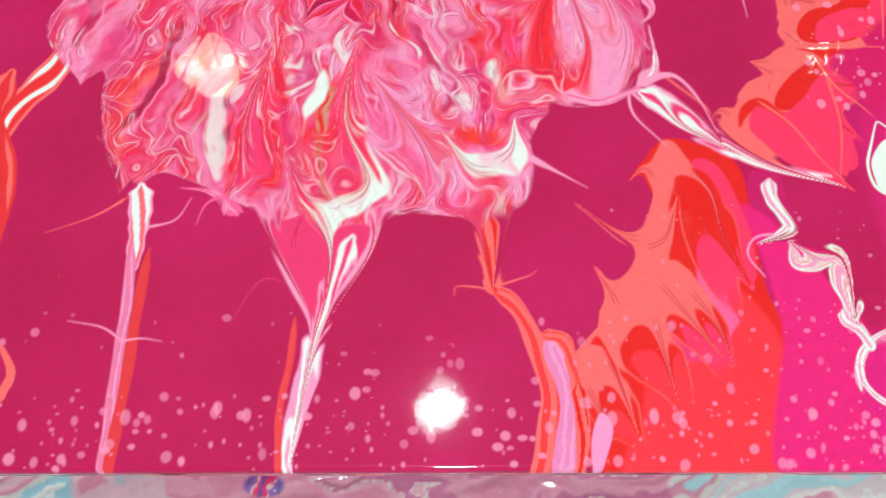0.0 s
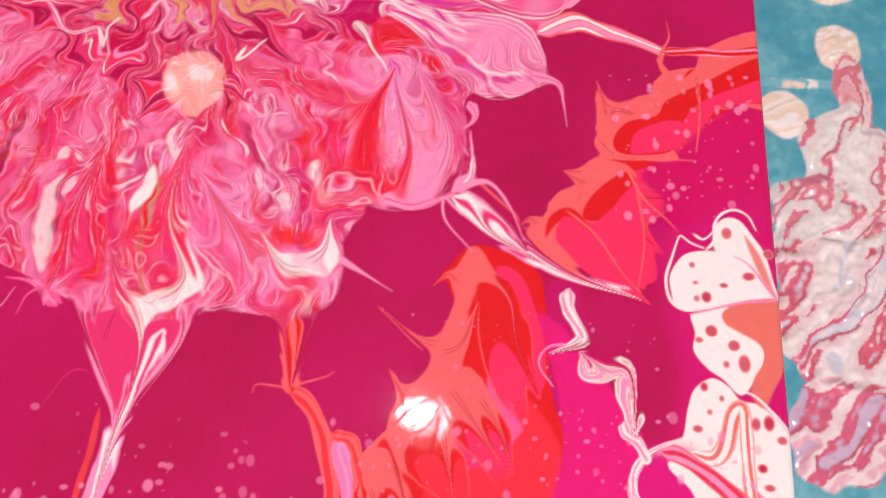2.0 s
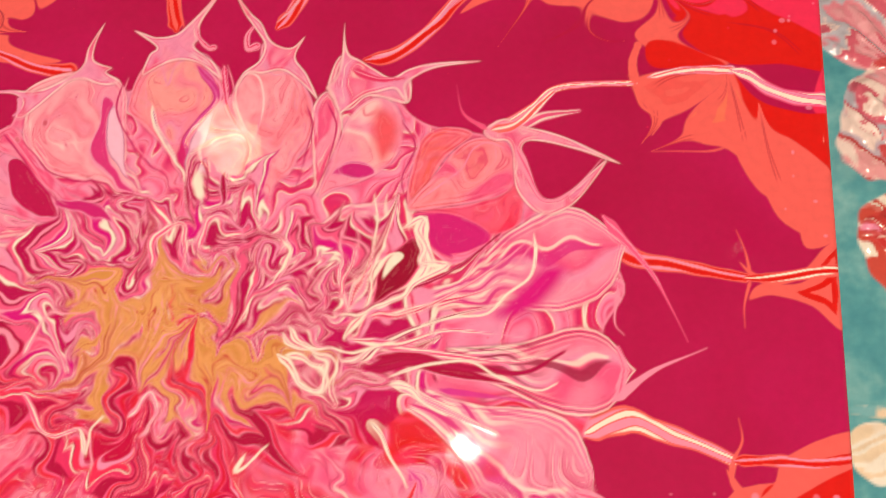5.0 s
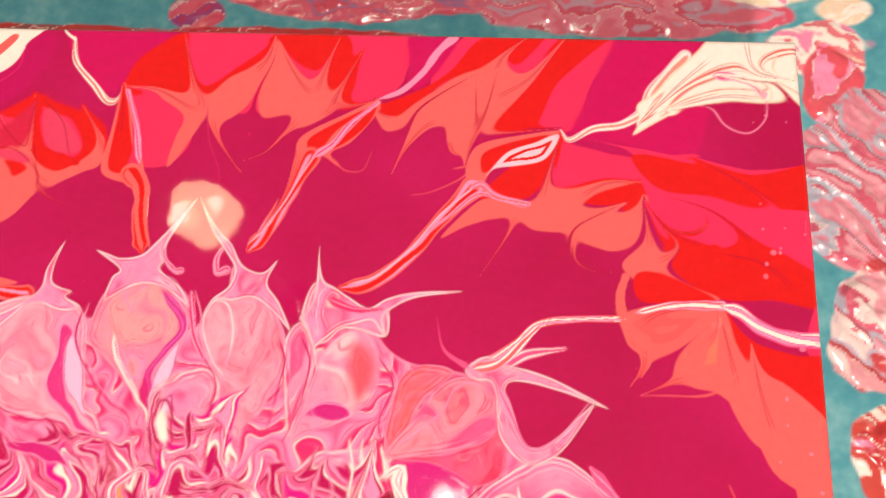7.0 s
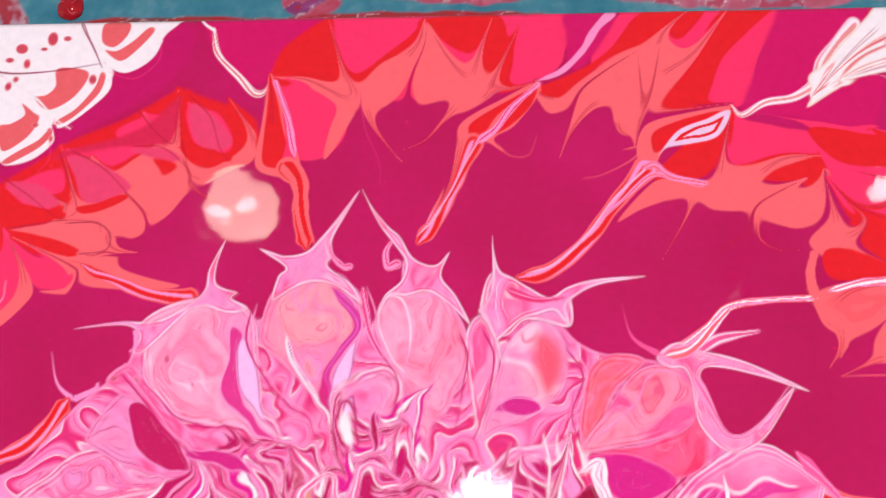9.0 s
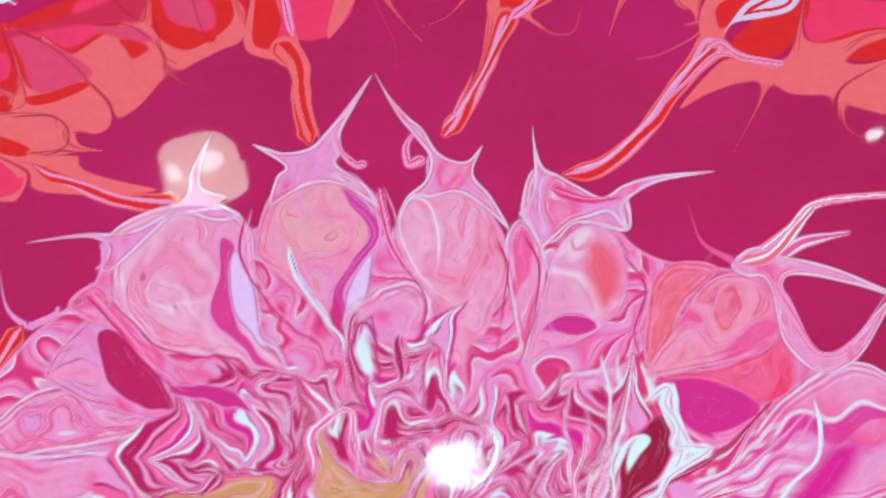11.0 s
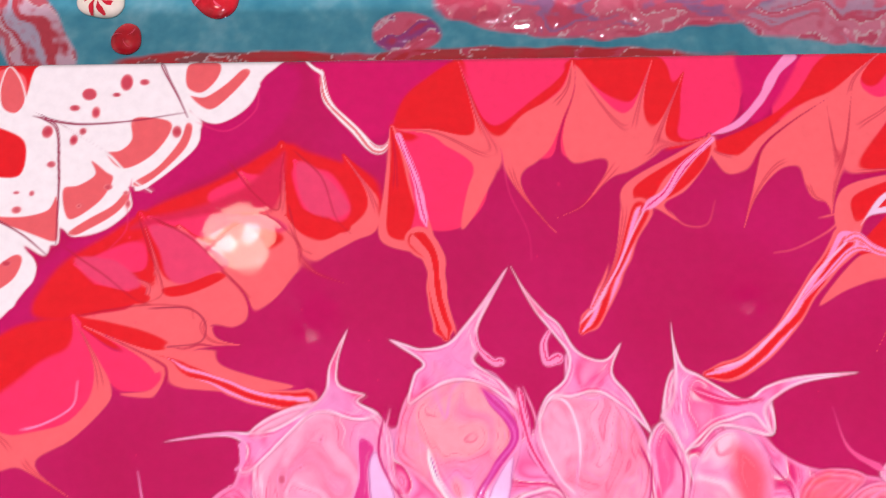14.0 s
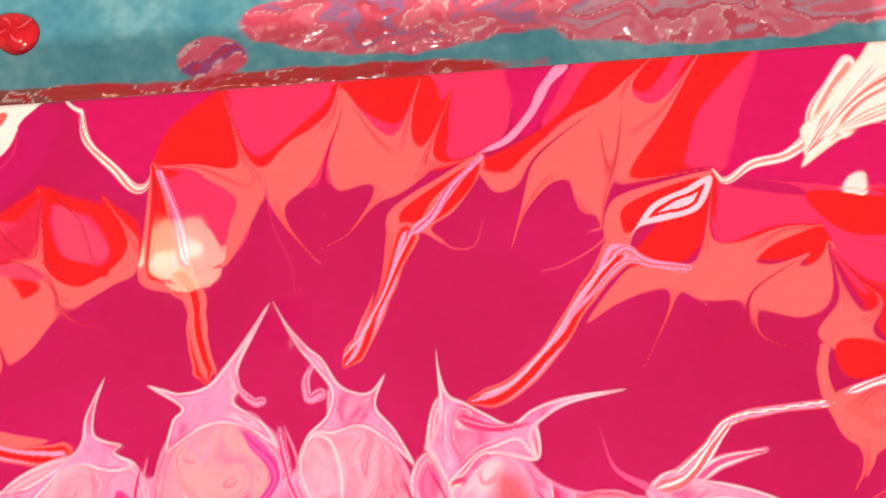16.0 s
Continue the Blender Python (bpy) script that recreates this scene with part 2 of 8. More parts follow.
        body = sstep(0.85, 0.65, np.abs(q)) * np.clip((w - 0.45) / 0.5, 0, 1)
        if shade is not None:
            v = (sstep(0.15, -0.05, f) * body)[..., None]
            c = c * (1 - v) + np.asarray(shade, np.float32) * v
        if core is not None:
            v = (sstep(0.50, 0.70, f) * body)[..., None]
            c = c * (1 - v) + np.asarray(core, np.float32) * v
        thin = np.clip(w / 0.42, 0.12, 1.0)
        w = np.maximum(w, 0.42)
        a = sstep(0.30, -0.30, np.abs(d) - w + 0.1) * thin
        if fade:
            a = a * (1 - fade * u)
        self.lay(s, c, a, lift)

    def tine(self, reach, *pts):
        """Draws the paint at the first point out into a fine cusp that ends at the last one, as a needle does."""
        line = smooth_line(pts, False)
        s = self.cut(line, 4.5 * reach)
        x, y = self.X[s], self.Y[s]
        if not x.size:
            return
        d, u = self.along(x, y, line)
        u = np.clip(u, 0, 1)
        seg = np.sqrt((np.diff(line, axis=0) ** 2).sum(1))
        run = np.concatenate(([0], np.cumsum(seg))) / seg.sum()
        f = np.exp(-np.abs(d) / (reach * (1 - u) + 0.35))
        f = f * sstep(4.5 * reach, 3 * reach, np.abs(d))
        back = u * (1 - f)
        px, py = [p for p in np.array(line).T]
        x = x - np.interp(u, run, px) + np.interp(back, run, px)
        y = y - np.interp(u, run, py) + np.interp(back, run, py)
        self.rgb[s] = self.at(x, y)
        k = np.abs(np.abs(d) - 0.3 * reach * (1 - u) ** 1.5)
        self.lay(s, lin(178, 18, 56), 0.5 * sstep(0.5, 0.1, k) * sstep(0.06, 0.2, u) * sstep(1.0, 0.7, u))

    def petal(self, base, tip, width, seed, ident, a, b, c, lines, at=0.55, bend=0.0, busy=1.0, tipped=1.0):
        """A blown-out lobe: a round body with a drawn-out point, nested outlines, and streaks that gather at the base."""
        (x0, y0), (x1, y1) = base, tip
        ln = math.hypot(x1 - x0, y1 - y0)
        ex, ey = (x1 - x0) / ln, (y1 - y0) / ln
        s = self.cut([(x0, y0), (x1, y1)], width * 1.25 + 3)
        x, y = self.local(s, 1.0)
        if not x.size:
            return
        u = ((x - x0) * ex + (y - y0) * ey) / ln
        n1, n2 = vnoise(x / 19, y / 19, seed + 31), vnoise(x / 38, y / 38, seed + 57)
        v = (y - y0) * ex - (x - x0) * ey - bend * np.sin(np.clip(u, 0, 1) * math.pi) + 5 * (n2 - 0.5)
        uc = np.clip(u, 0, 1)
        k = math.log(0.55) / math.log(at)
        uk = uc ** k
        w = np.interp(uk, (0, 0.10, 0.22, 0.34, 0.46, 0.56, 0.66, 0.76, 0.84, 0.90, 0.95, 1.0), (0.20, 0.30, 0.52, 0.77, 0.95, 1.0, 0.95, 0.78, 0.54, 0.28, 0.11 * tipped, 0.0))
        half = (width * w + 1e-3).astype(np.float32)
        q = v / half
        d = (1 - np.abs(q)) * half / np.sqrt(1 + (width * 1.5 / ln) ** 2)
        # body: soft drift of three paints
        t = np.clip(0.5 + 0.38 * q + 0.9 * (n2 - 0.5) + 0.30 * (n1 - 0.5) + 0.25 * (uc - 0.5), 0, 1)
        col = ramp(t, (0.0, b), (0.25, a), (0.45, a), (0.60, c), (0.72, b), (1.0, a))
        col = col * (1 - 0.25 * sstep(0.55, 0.85, fbm(x / 5, y / 5, seed + 3, 3))[..., None] * (1 - np.asarray(b, np.float32)))
        # nested outlines
        e = d + 2.2 * (n1 - 0.5) + 3.0 * (n2 - 0.5) * sstep(0.8, 0.3, uc)
        fade = sstep(4.0 + 8 * n2 * n2, 1.2, d)
        f = np.sin(e * 2 * math.pi / 2.1)
        l0, l1 = sstep(0.60, 0.95, f) * fade * 0.6, sstep(-0.72, -0.97, f) * fade * 0.75
        # streaks towards the base
        g = np.sin(busy * (4.5 * q + 5 * (n1 - 0.5) + 4 * (n2 - 0.5)) * 2)
        low = sstep(0.46, 0.14, uk)
        l0 = np.maximum(l0, sstep(0.45, 0.9, g) * low * 0.8)
        l1 = np.maximum(l1, sstep(-0.55, -0.9, g) * low * 0.9)
        # a dark ribbon that winds through the body, with a light hem
        rb = q - 0.30 * math.copysign(1, math.sin(seed * 12.9)) - 0.22 * np.sin(uk * 5 + seed) - 0.8 * (n1 - 0.5)
        rw = 0.13 * sstep(0.05, 0.35, uk) * sstep(0.86, 0.6, uk) * (0.5 + n2)
        l1 = np.maximum(l1, sstep(rw + 0.03, rw - 0.03, np.abs(rb)) * 0.8 * (rw > 0.02))
        l0 = np.maximum(l0 * (1 - l1), sstep(0.06, 0.02, np.abs(rb - rw - 0.07)) * 0.7 * (rw > 0.03))
        for lw, lc in ((l0, lines[0]), (l1, lines[1])):
            col = col * (1 - lw[..., None]) + np.asarray(lc, np.float32) * lw[..., None]
        rim = (sstep(1.1, 0.4, d) * 0.45)[..., None]
        col = col * (1 - rim) + np.asarray(lines[0], np.float32) * rim
        alpha = sstep(-0.35, 0.35, d) * (u < 1.0) * sstep(0.0, 0.14, u)
        self.lay(s, col, alpha, 0.04, ident)
        # a thin shaded seam just outside
        self.rgb[s] *= 1 - 0.22 * (sstep(-1.1, -0.3, d) * (1 - sstep(-0.35, 0.1, d)) * (u < 0.97) * (u > 0.2))[..., None]

    def lobe(self, ident, seed, a, b, c, lines, *pts, drift=24, nested=5.0, gap=2.0, edge=0.35, soft=1.0):
        """A traced lobe of paint: soft drift of three paints inside, and outlines nested along its edge."""
        line = smooth_line(pts, True)
        s = self.cut(line, 4)
        x, y = self.local(s, 0.5)
        if not x.size:
            return
        d = self.inside(x, y, line)
        n1 = vnoise(x / 17, y / 17, seed + 31)
        r, th = np.hypot(x + 44.6, y - 14.3), np.arctan2(y - 14.3, x + 44.6)
        w1, w2 = vnoise(x / 21, y / 21, seed + 5) - 0.5, vnoise(x / 11, y / 11, seed + 9) - 0.5
        n2 = fbm(th * 150 / drift + 1.3 * w1 + 0.35 * w2, r / (1.9 * drift) + 0.9 * w1, seed + 57, 3)
        t = np.clip(0.5 + 1.7 * (n2 - 0.5) + 0.3 * (n1 - 0.5), 0, 1)
        col = ramp(t, (0.22, b), (0.42, a), (0.54, a), (0.68, c), (0.85, b))
        col = col * (1 - 0.18 * sstep(0.50, 0.75, fbm(x / 4, y / 4, seed + 3, 3))[..., None] * (1 - np.asarray(b, np.float32)))
        e = d + 2.4 * (n1 - 0.5) + 2.5 * (n2 - 0.5)
        f = np.sin(e * 2 * math.pi / gap)
        fade = sstep(nested * (0.35 + 1.5 * n1 * n1), 0.5, d) * soft
        l0, l1 = sstep(0.45, 0.95, f) * fade * 0.55, sstep(-0.66, -0.97, f) * fade * 0.8
        # a few hairlines that wander through the body
        g, k = np.abs(np.mod(n2 * 8 + n1, 1.0) - 0.5), np.abs(np.mod(n2 * 8 + n1 + 0.42, 1.0) - 0.5)
        some = sstep(0.35, 0.6, vnoise(x / 26, y / 26, seed + 71))
        l0 = np.maximum(l0, sstep(0.07, 0.02, g) * 0.55 * some * sstep(0.3, 2.0, d))
        l1 = np.maximum(l1, sstep(0.06, 0.02, k) * 0.60 * some * sstep(0.3, 2.0, d))
        for lw, lc in ((l0, lines[0]), (l1, lines[1])):
            col = col * (1 - lw[..., None]) + np.asarray(lc, np.float32) * lw[..., None]
        rim = (sstep(1.0, 0.4, d) * 0.38 * soft)[..., None]
        col = col * (1 - rim) + np.asarray(lines[0], np.float32) * rim
        self.lay(s, col, sstep(-edge, edge, d), 0.03, ident)
        self.rgb[s] *= 1 - 0.20 * soft * (sstep(-0.9, -0.3, d) * (1 - sstep(-0.35, 0.1, d)))[..., None]

    def comma(self, x0, y0, turn, length, width, curl, fill, mid, rim, dark, soft=0.25, shift=0.2, ident=None, strength=1.0):
        """A small curled tongue of paint with nested colours, drawn out from x0, y0."""
        ca, sa = math.cos(turn), math.sin(turn)
        ex, ey = x0 + ca * length - sa * curl * length, y0 + sa * length + ca * curl * length
        s = self.cut([(x0, y0), (ex, ey)], width + 3)
        x, y = self.local(s, 0.8)
        if not x.size:
            return
        u = ((x - x0) * ca + (y - y0) * sa) / length
        v = (y - y0) * ca - (x - x0) * sa - curl * length * u * np.abs(u)
        w = width * np.interp(u, (0, 0.15, 0.4, 0.62, 0.80, 0.92, 1.0), (0.10, 0.28, 0.70, 1.0, 0.95, 0.66, 0.0)) + 1e-3
        q = v / w
        t = np.abs(q + shift * (1 - np.abs(q)))
        k = 0.02 + 0.22 * min(1.0, soft)
        if shift > 0.12:
            col = ramp(t, (0.0, mid), (0.24 - k, mid), (0.24 + k, rim), (0.32, rim), (0.34 + k, fill), (0.70, fill), (0.72 + k, rim), (0.92, rim), (1.0, dark))
        else:
            col = ramp(t, (0.0, fill), (0.50, fill), (0.54 + k, mid), (0.66, mid), (0.70 + k, rim), (0.92, rim), (1.0, dark))
        d = (1 - np.abs(q)) * w
        a = sstep(-soft, soft, d) * (u > 0) * (u < 1) * sstep(0.0, 0.3, u) * strength
        self.lay(s, col, a, 0.02, ident)

    def scallop(self, base, tip, width, *bands, seam=None, seed=0):
        """A lobe of the border with a rounded end: bands of paint that run parallel to that end, first the innermost."""
        (x0, y0), (x1, y1) = base, tip
        ln = math.hypot(x1 - x0, y1 - y0)
        ex, ey = (x1 - x0) / ln, (y1 - y0) / ln
        s = self.cut([(x0, y0), (x1, y1)], width + 4)
        x, y = self.local(s, 0.9)
        if not x.size:
            return
        u = ((x - x0) * ex + (y - y0) * ey) / ln
        n1 = vnoise(x / 9, y / 9, seed + 5) - 0.5
        v = (y - y0) * ex - (x - x0) * ey + 5 * (vnoise(x / 25, y / 25, seed + 2) - 0.5)
        w = width * np.interp(u, (0, 0.15, 0.4, 0.65, 0.82, 0.93, 1.0), (0.10, 0.40, 0.86, 1.0, 0.90, 0.62, 0.0)) + 1e-3
        q = v / w
        rho = (np.clip(np.abs(q) - 0.15, 0, 2) ** 3 * 0.35 + np.clip(u, 0, 2) ** 3) ** (1 / 3) + 0.10 * n1
        col = np.empty((*x.shape, 3), np.float32)
        col[:] = bands[0]
        for i, c in enumerate(bands[1:]):
            edge = 0.30 + 0.52 * (i + 1) / len(bands)
            k = sstep(edge - 0.012, edge + 0.012, rho)[..., None]
            col = col * (1 - k) + np.asarray(c, np.float32) * k
        d = (1 - np.abs(q)) * w
        if seam is not None:
            k = (0.75 * sstep(1.1, 0.2, d) * sstep(0.98, 0.6, u))[..., None]
            col = col * (1 - k) + np.asarray(seam, np.float32) * k
        self.lay(s, col, sstep(-0.3, 0.3, d) * (u > 0) * (u < 1) * sstep(0.0, 0.25, u), 0.02)

    def flow(self, centre, rim, seed):
        """The flower's body under its lobes: paint drawn out from the centre in long soft sheets."""
        line = smooth_line(rim, True)
        s = self.cut(line, 4)
        x, y = self.local(s, 1.0)
        cx, cy = centre
        d = self.inside(x, y, line)
        r, th = np.hypot(x - cx, y - cy) + 1e-3, np.arctan2(y - cy, x - cx)
        c1, b1 = vnoise(x / 26, y / 26, seed) - 0.5, vnoise(x / 60, y / 60, seed + 2) - 0.5
        px, py = 2.6 * np.cos(th) + 0.9 * c1 + 1.6 * b1, 2.6 * np.sin(th) + 0.9 * b1 - 1.2 * c1 + r / 85
        f = vnoise(px, py, seed + 20) + 0.25 * vnoise(px * 2.6, py * 2.6, seed + 24)
        g = vnoise(px * 0.7 + 5, py * 0.7, seed + 30)
        t = np.mod(f * 4.0, 1.0)
        upper = ramp(t, (0.0, PINK), (0.2, LILAC), (0.36, PALE), (0.40, WHITE), (0.43, ROSE), (0.55, lin(214, 40, 110)), (0.68, PINK), (0.80, PALE), (0.83, ROSE), (0.86, LILAC), (1.0, PINK))
        lower = ramp(t, (0.0, ROSE), (0.18, PINK), (0.30, PALE), (0.33, ROSE), (0.50, lin(224, 34, 60)), (0.64, RED), (0.74, HOT), (0.86, PINK), (0.90, PALE), (0.93, MAGENTA), (1.0, ROSE))
        w = sstep(-15, -60, (y - cy) - 0.15 * (x - cx) + 30 * (g - 0.5))[..., None]
        col = upper * (1 - w) + lower * w
        rim_w = (sstep(1.6, 0.6, d) * 0.7)[..., None]
        col = col * (1 - rim_w) + np.asarray(PALE, np.float32) * rim_w
        self.lay(s, col, sstep(-0.4, 0.4, d), 0.04, 1)

    def marble(self, centre, seed, reach=128):
        """The flower's heart: poured rings of paint that were blown outwards in tongues, pulled back by needles and curled, sampled four times a knot."""
        cx, cy = centre
        s = self.cut([(cx - reach, cy - reach), (cx + reach, cy + reach)], 1)
        step = float(self.xs[1] - self.xs[0])
        rnd = random.Random(seed)
        moves = []

        def tongue(r, a, aim, length, pull, wide):
            moves.append((cx + r * math.cos(a), cy + r * math.sin(a), math.cos(a + aim), math.sin(a + aim), length, pull, wide))

        for k in range(36):      # wide lobes, blown outwards, and the paint drawn back between them
            out = k % 2
            length = rnd.uniform(40, 66)
            tongue(rnd.uniform(4, 22) if out else rnd.uniform(58, 84), (k + rnd.uniform(-0.35, 0.35)) * 2 * math.pi / 36, (0 if out else math.pi) + rnd.uniform(-0.3, 0.3),
                   length, length * rnd.uniform(0.40, 0.60), rnd.uniform(3.0, 5.0) if out else rnd.uniform(2.4, 4.0))
        for k in range(60):      # narrower ones
            length = rnd.uniform(16, 34)
            tongue(rnd.uniform(14, 92), rnd.uniform(-math.pi, math.pi), rnd.choice((0, math.pi)) + rnd.uniform(-0.5, 0.5), length, length * rnd.uniform(0.35, 0.58), rnd.uniform(2.0, 3.6))
        for k in range(46):      # needle lines
            length = rnd.uniform(16, 34)
            tongue(rnd.uniform(20, 105), rnd.uniform(-math.pi, math.pi), rnd.choice((0, math.pi)) + rnd.uniform(-0.4, 0.4), length, length * rnd.uniform(0.35, 0.55), rnd.uniform(0.8, 1.6))
        for k in range(60):      # curls
            a, r = rnd.uniform(-math.pi, math.pi), rnd.uniform(8, 86)
            moves.append((cx + r * math.cos(a), cy + r * math.sin(a), rnd.choice((-1, 1)) * rnd.uniform(1.0, 2.4), rnd.uniform(4.5, 9.5)))
        total, cover = 0, 0
        for ox, oy in ((-0.25, -0.25), (0.25, -0.25), (-0.25, 0.25), (0.25, 0.25)):
            x, y = self.X[s] + self.WX[s] + ox * step, self.Y[s] + self.WY[s] + oy * step
            for m in reversed(moves):
                px, py = x - m[0], y - m[1]
                if len(m) == 4:
                    near = np.hypot(px, py) < 2.6 * m[3]
                    qx, qy = px[near], py[near]
                    a = m[2] * np.exp(-(qx * qx + qy * qy) / (m[3] * m[3]))
                    c, d = np.cos(a), np.sin(a)
                    x[near], y[near] = m[0] + c * qx - d * qy, m[1] + d * qx + c * qy
                else:
                    u, v = (px * m[2] + py * m[3]) / m[4], np.abs(py * m[2] - px * m[3])
                    near = (u > -0.5) & (u < 1.5) & (v < 5 * m[6])
                    un, vn = u[near], v[near]
                    k = m[5] * np.exp(-vn / m[6]) * np.cos((un - 0.5) * math.pi / 2) ** 2
                    x[near] -= m[2] * k
                    y[near] -= m[3] * k
            r, th = np.hypot(x - cx, y - cy) + 1e-3, np.arctan2(y - cy, x - cx)
            n1, n2 = vnoise(x / 17, y / 17, seed + 2) - 0.5, vnoise(x / 34, y / 34, seed + 7) - 0.5
            t = np.mod(r / 38 + 0.30 * n1 + 0.6 * n2 + 0.10 * np.sin(3 * th + 1), 1.0)
            bright = banded(t, (4.4, lin(182, 14, 84)), (0.9, WHITE), (1.6, PINK), (0.5, MAGENTA), (1.4, LILAC), (4.4, lin(190, 14, 92)), (1.1, WHITE), (1.2, PALE), (0.7, ROSE),
                            (2.4, LILAC), (0.5, MAGENTA), (1.5, WHITE), (2.6, FUCHSIA), (0.7, PALE), (2.0, PINK), (1.0, lin(168, 14, 70)), (1.4, PALE))
            warm = banded(t, (4.2, lin(172, 15, 66)), (0.6, PALE), (2.4, ROSE), (2.8, lin(214, 26, 60)), (0.7, PINK), (3.4, lin(196, 14, 70)), (1.0, LILAC), (2.2, HOT), (0.5, MAGENTA), (0.6, WHITE),
                          (2.8, ROSE), (2.6, lin(178, 16, 70)), (1.0, PINK), (2.2, lin(226, 40, 70)), (0.6, PALE))
            low = sstep(-4, -34, (y - cy) + 0.10 * (x - cx) + 26 * n2)[..., None]
            col = bright * (1 - low) + warm * low
            gx, gy = x - cx - 2, y - cy + 5
            g = np.hypot((0.94 * gx - 0.34 * gy) / 42, (0.34 * gx + 0.94 * gy) / 10) + 0.9 * n1
            veins = banded(np.mod(g * 2.2 + 1.2 * n2, 1.0), (3, GOLD), (0.6, OCHRE), (2.4, lin(212, 140, 84)), (0.5, PALE), (1.5, lin(226, 160, 112)), (0.5, lin(200, 70, 70)))
            k = sstep(1.0, 0.96, g)[..., None]
            col = col * (1 - k) + veins * k
            edge = 68 + 40 * sstep(0.9, 0.1, np.abs(th - 0.05)) + 12 * sstep(0.9, 0.2, np.abs(th + 1.6)) + 22 * sstep(2.3, 2.9, np.abs(th)) + 16 * n2
            total, cover = total + col / 4, cover + sstep(edge, edge - 1.2, r) / 4
        self.lay(s, total, cover, 0.03)

    def curdle(self, centre, seed, upper=False):
        """Half-mixed paint in the flower: edges pushed about by small eddies, then soft streaks and fine seams of other paints that run outwards."""
        cx, cy = centre
        s = self.cut([(cx - 150, cy - 185), (cx + 190, cy + 128 if upper else cy - 20)], 1)
        X, Y = self.X[s], self.Y[s]
        part_of = (self.ident[s] == 1) | (self.ident[s] == 3) | (self.ident[s] >= 100)
        far_out = np.hypot(X - cx, Y - cy)
        if upper:
            here = sstep(-66, -38, Y - cy) * sstep(96, 72, far_out) * part_of
            eddies, eddy, paints = ((15, 4.5, 1), (7, 2.2, 2)), here, ()
        else:
            here = sstep(-30, -62, Y - cy) * part_of
            eddies, eddy = ((26, 7.0, 1), (11, 3.2, 2), (5, 1.2, 3)), here
            paints = ((PALE, 30, 0.54, 0.74, 0.62), (lin(226, 30, 46), 36, 0.55, 0.72, 0.66), (lin(204, 24, 100), 42, 0.55, 0.70, 0.55), (WHITE, 48, 0.69, 0.76, 0.7), (LILAC, 54, 0.56, 0.74, 0.5))
        x, y = X, Y
        for size, far, k in eddies:
            x, y = x + far * (vnoise(X / size, Y / size, seed + k) - 0.5), y + 1.4 * far * (vnoise(X / size, Y / size, seed + 9 + k) - 0.5)
        x, y = X + (x - X) * eddy, Y + (y - Y) * eddy
        self.rgb[s] = self.at(x, y)
        r, th = np.hypot(x - cx, y - cy), np.arctan2(y - cy, x - cx)
        w = vnoise(X / 19, Y / 19, seed + 20) - 0.5
        u, v = np.cos(th) * 7.5 + 1.5 * w, np.sin(th) * 7.5 + r / 40 + 1.5 * w
        for colour, ident, lo, hi, strength in paints:
            self.lay(s, colour, sstep(lo, hi, fbm(u, v, seed + ident, 3)) * strength * here)
        for ident in (() if upper else (60, 70)):
            g = np.abs(np.mod(fbm(u, v, seed + ident, 2) * 6, 1.0) - 0.5)
            some = sstep(0.45, 0.65, vnoise(X / 24, Y / 24, seed + ident + 6))
            self.lay(s, lin(246, 196, 210), sstep(0.07, 0.02, g) * 0.6 * some * here)
            self.lay(s, lin(196, 20, 92), sstep(0.05, 0.01, np.abs(g - 0.16)) * 0.6 * some * here)

    def comb(self, seed, length=26, light=0.42, dark=0.42):
        """Fine streaks of half-mixed paint that follow the forms: noise drawn out along the local run of the colours."""
        def blur(a, r):
            for axis in (0, 1):
                p = np.pad(a, [(r + 1, r) if k == axis else (0, 0) for k in (0, 1)], mode="edge").cumsum(axis, dtype=np.float64)
                n = a.shape[axis]
                hi, lo = np.take(p, range(2 * r + 1, 2 * r + 1 + n), axis), np.take(p, range(0, n), axis)
                a = ((hi - lo) / (2 * r + 1)).astype(np.float32)
            return a

        step = self.xs[1] - self.xs[0]
        lum = blur(np.sqrt(self.rgb @ np.array([0.25, 0.55, 0.2], np.float32)), 1)
        gy, gx = np.gradient(lum)
        jx, jy, jz = (blur(blur(v, 4), 4) for v in (gx * gx, gy * gy, gx * gy))
        th = 0.5 * np.arctan2(2 * jz, jx - jy) + math.pi / 2
        dx, dy = np.cos(th).astype(np.float32), np.sin(th).astype(np.float32)
        ny, nx = lum.shape
        rs = np.random.RandomState(seed)
        grain = blur(rs.rand(ny, nx).astype(np.float32), 1)
        total, col, weight = grain.copy(), self.rgb.copy(), np.ones((ny, nx), np.float32)
        for way in (1, -1):
            px, py = np.meshgrid(np.arange(nx, dtype=np.float32), np.arange(ny, dtype=np.float32))
            vx, vy = dx * way, dy * way
            for k in range(length):
                px, py = np.clip(px + vx, 0, nx - 1), np.clip(py + vy, 0, ny - 1)
                ix, iy = (px + 0.5).astype(np.int32), (py + 0.5).astype(np.int32)
                ix, iy = np.minimum(ix, nx - 1), np.minimum(iy, ny - 1)
                ux, uy = dx[iy, ix], dy[iy, ix]
                sign = np.where(ux * vx + uy * vy < 0, -1, 1).astype(np.float32)
                vx, vy = ux * sign, uy * sign
                total += grain[iy, ix]
                if k < 3:
                    col += self.rgb[iy, ix]
        col /= 7
        s = total - blur(blur(total, 6), 6)
        s /= s.std() + 1e-6
        flower = blur(((self.ident == 1) | (self.ident >= 100)).astype(np.float32), 2)
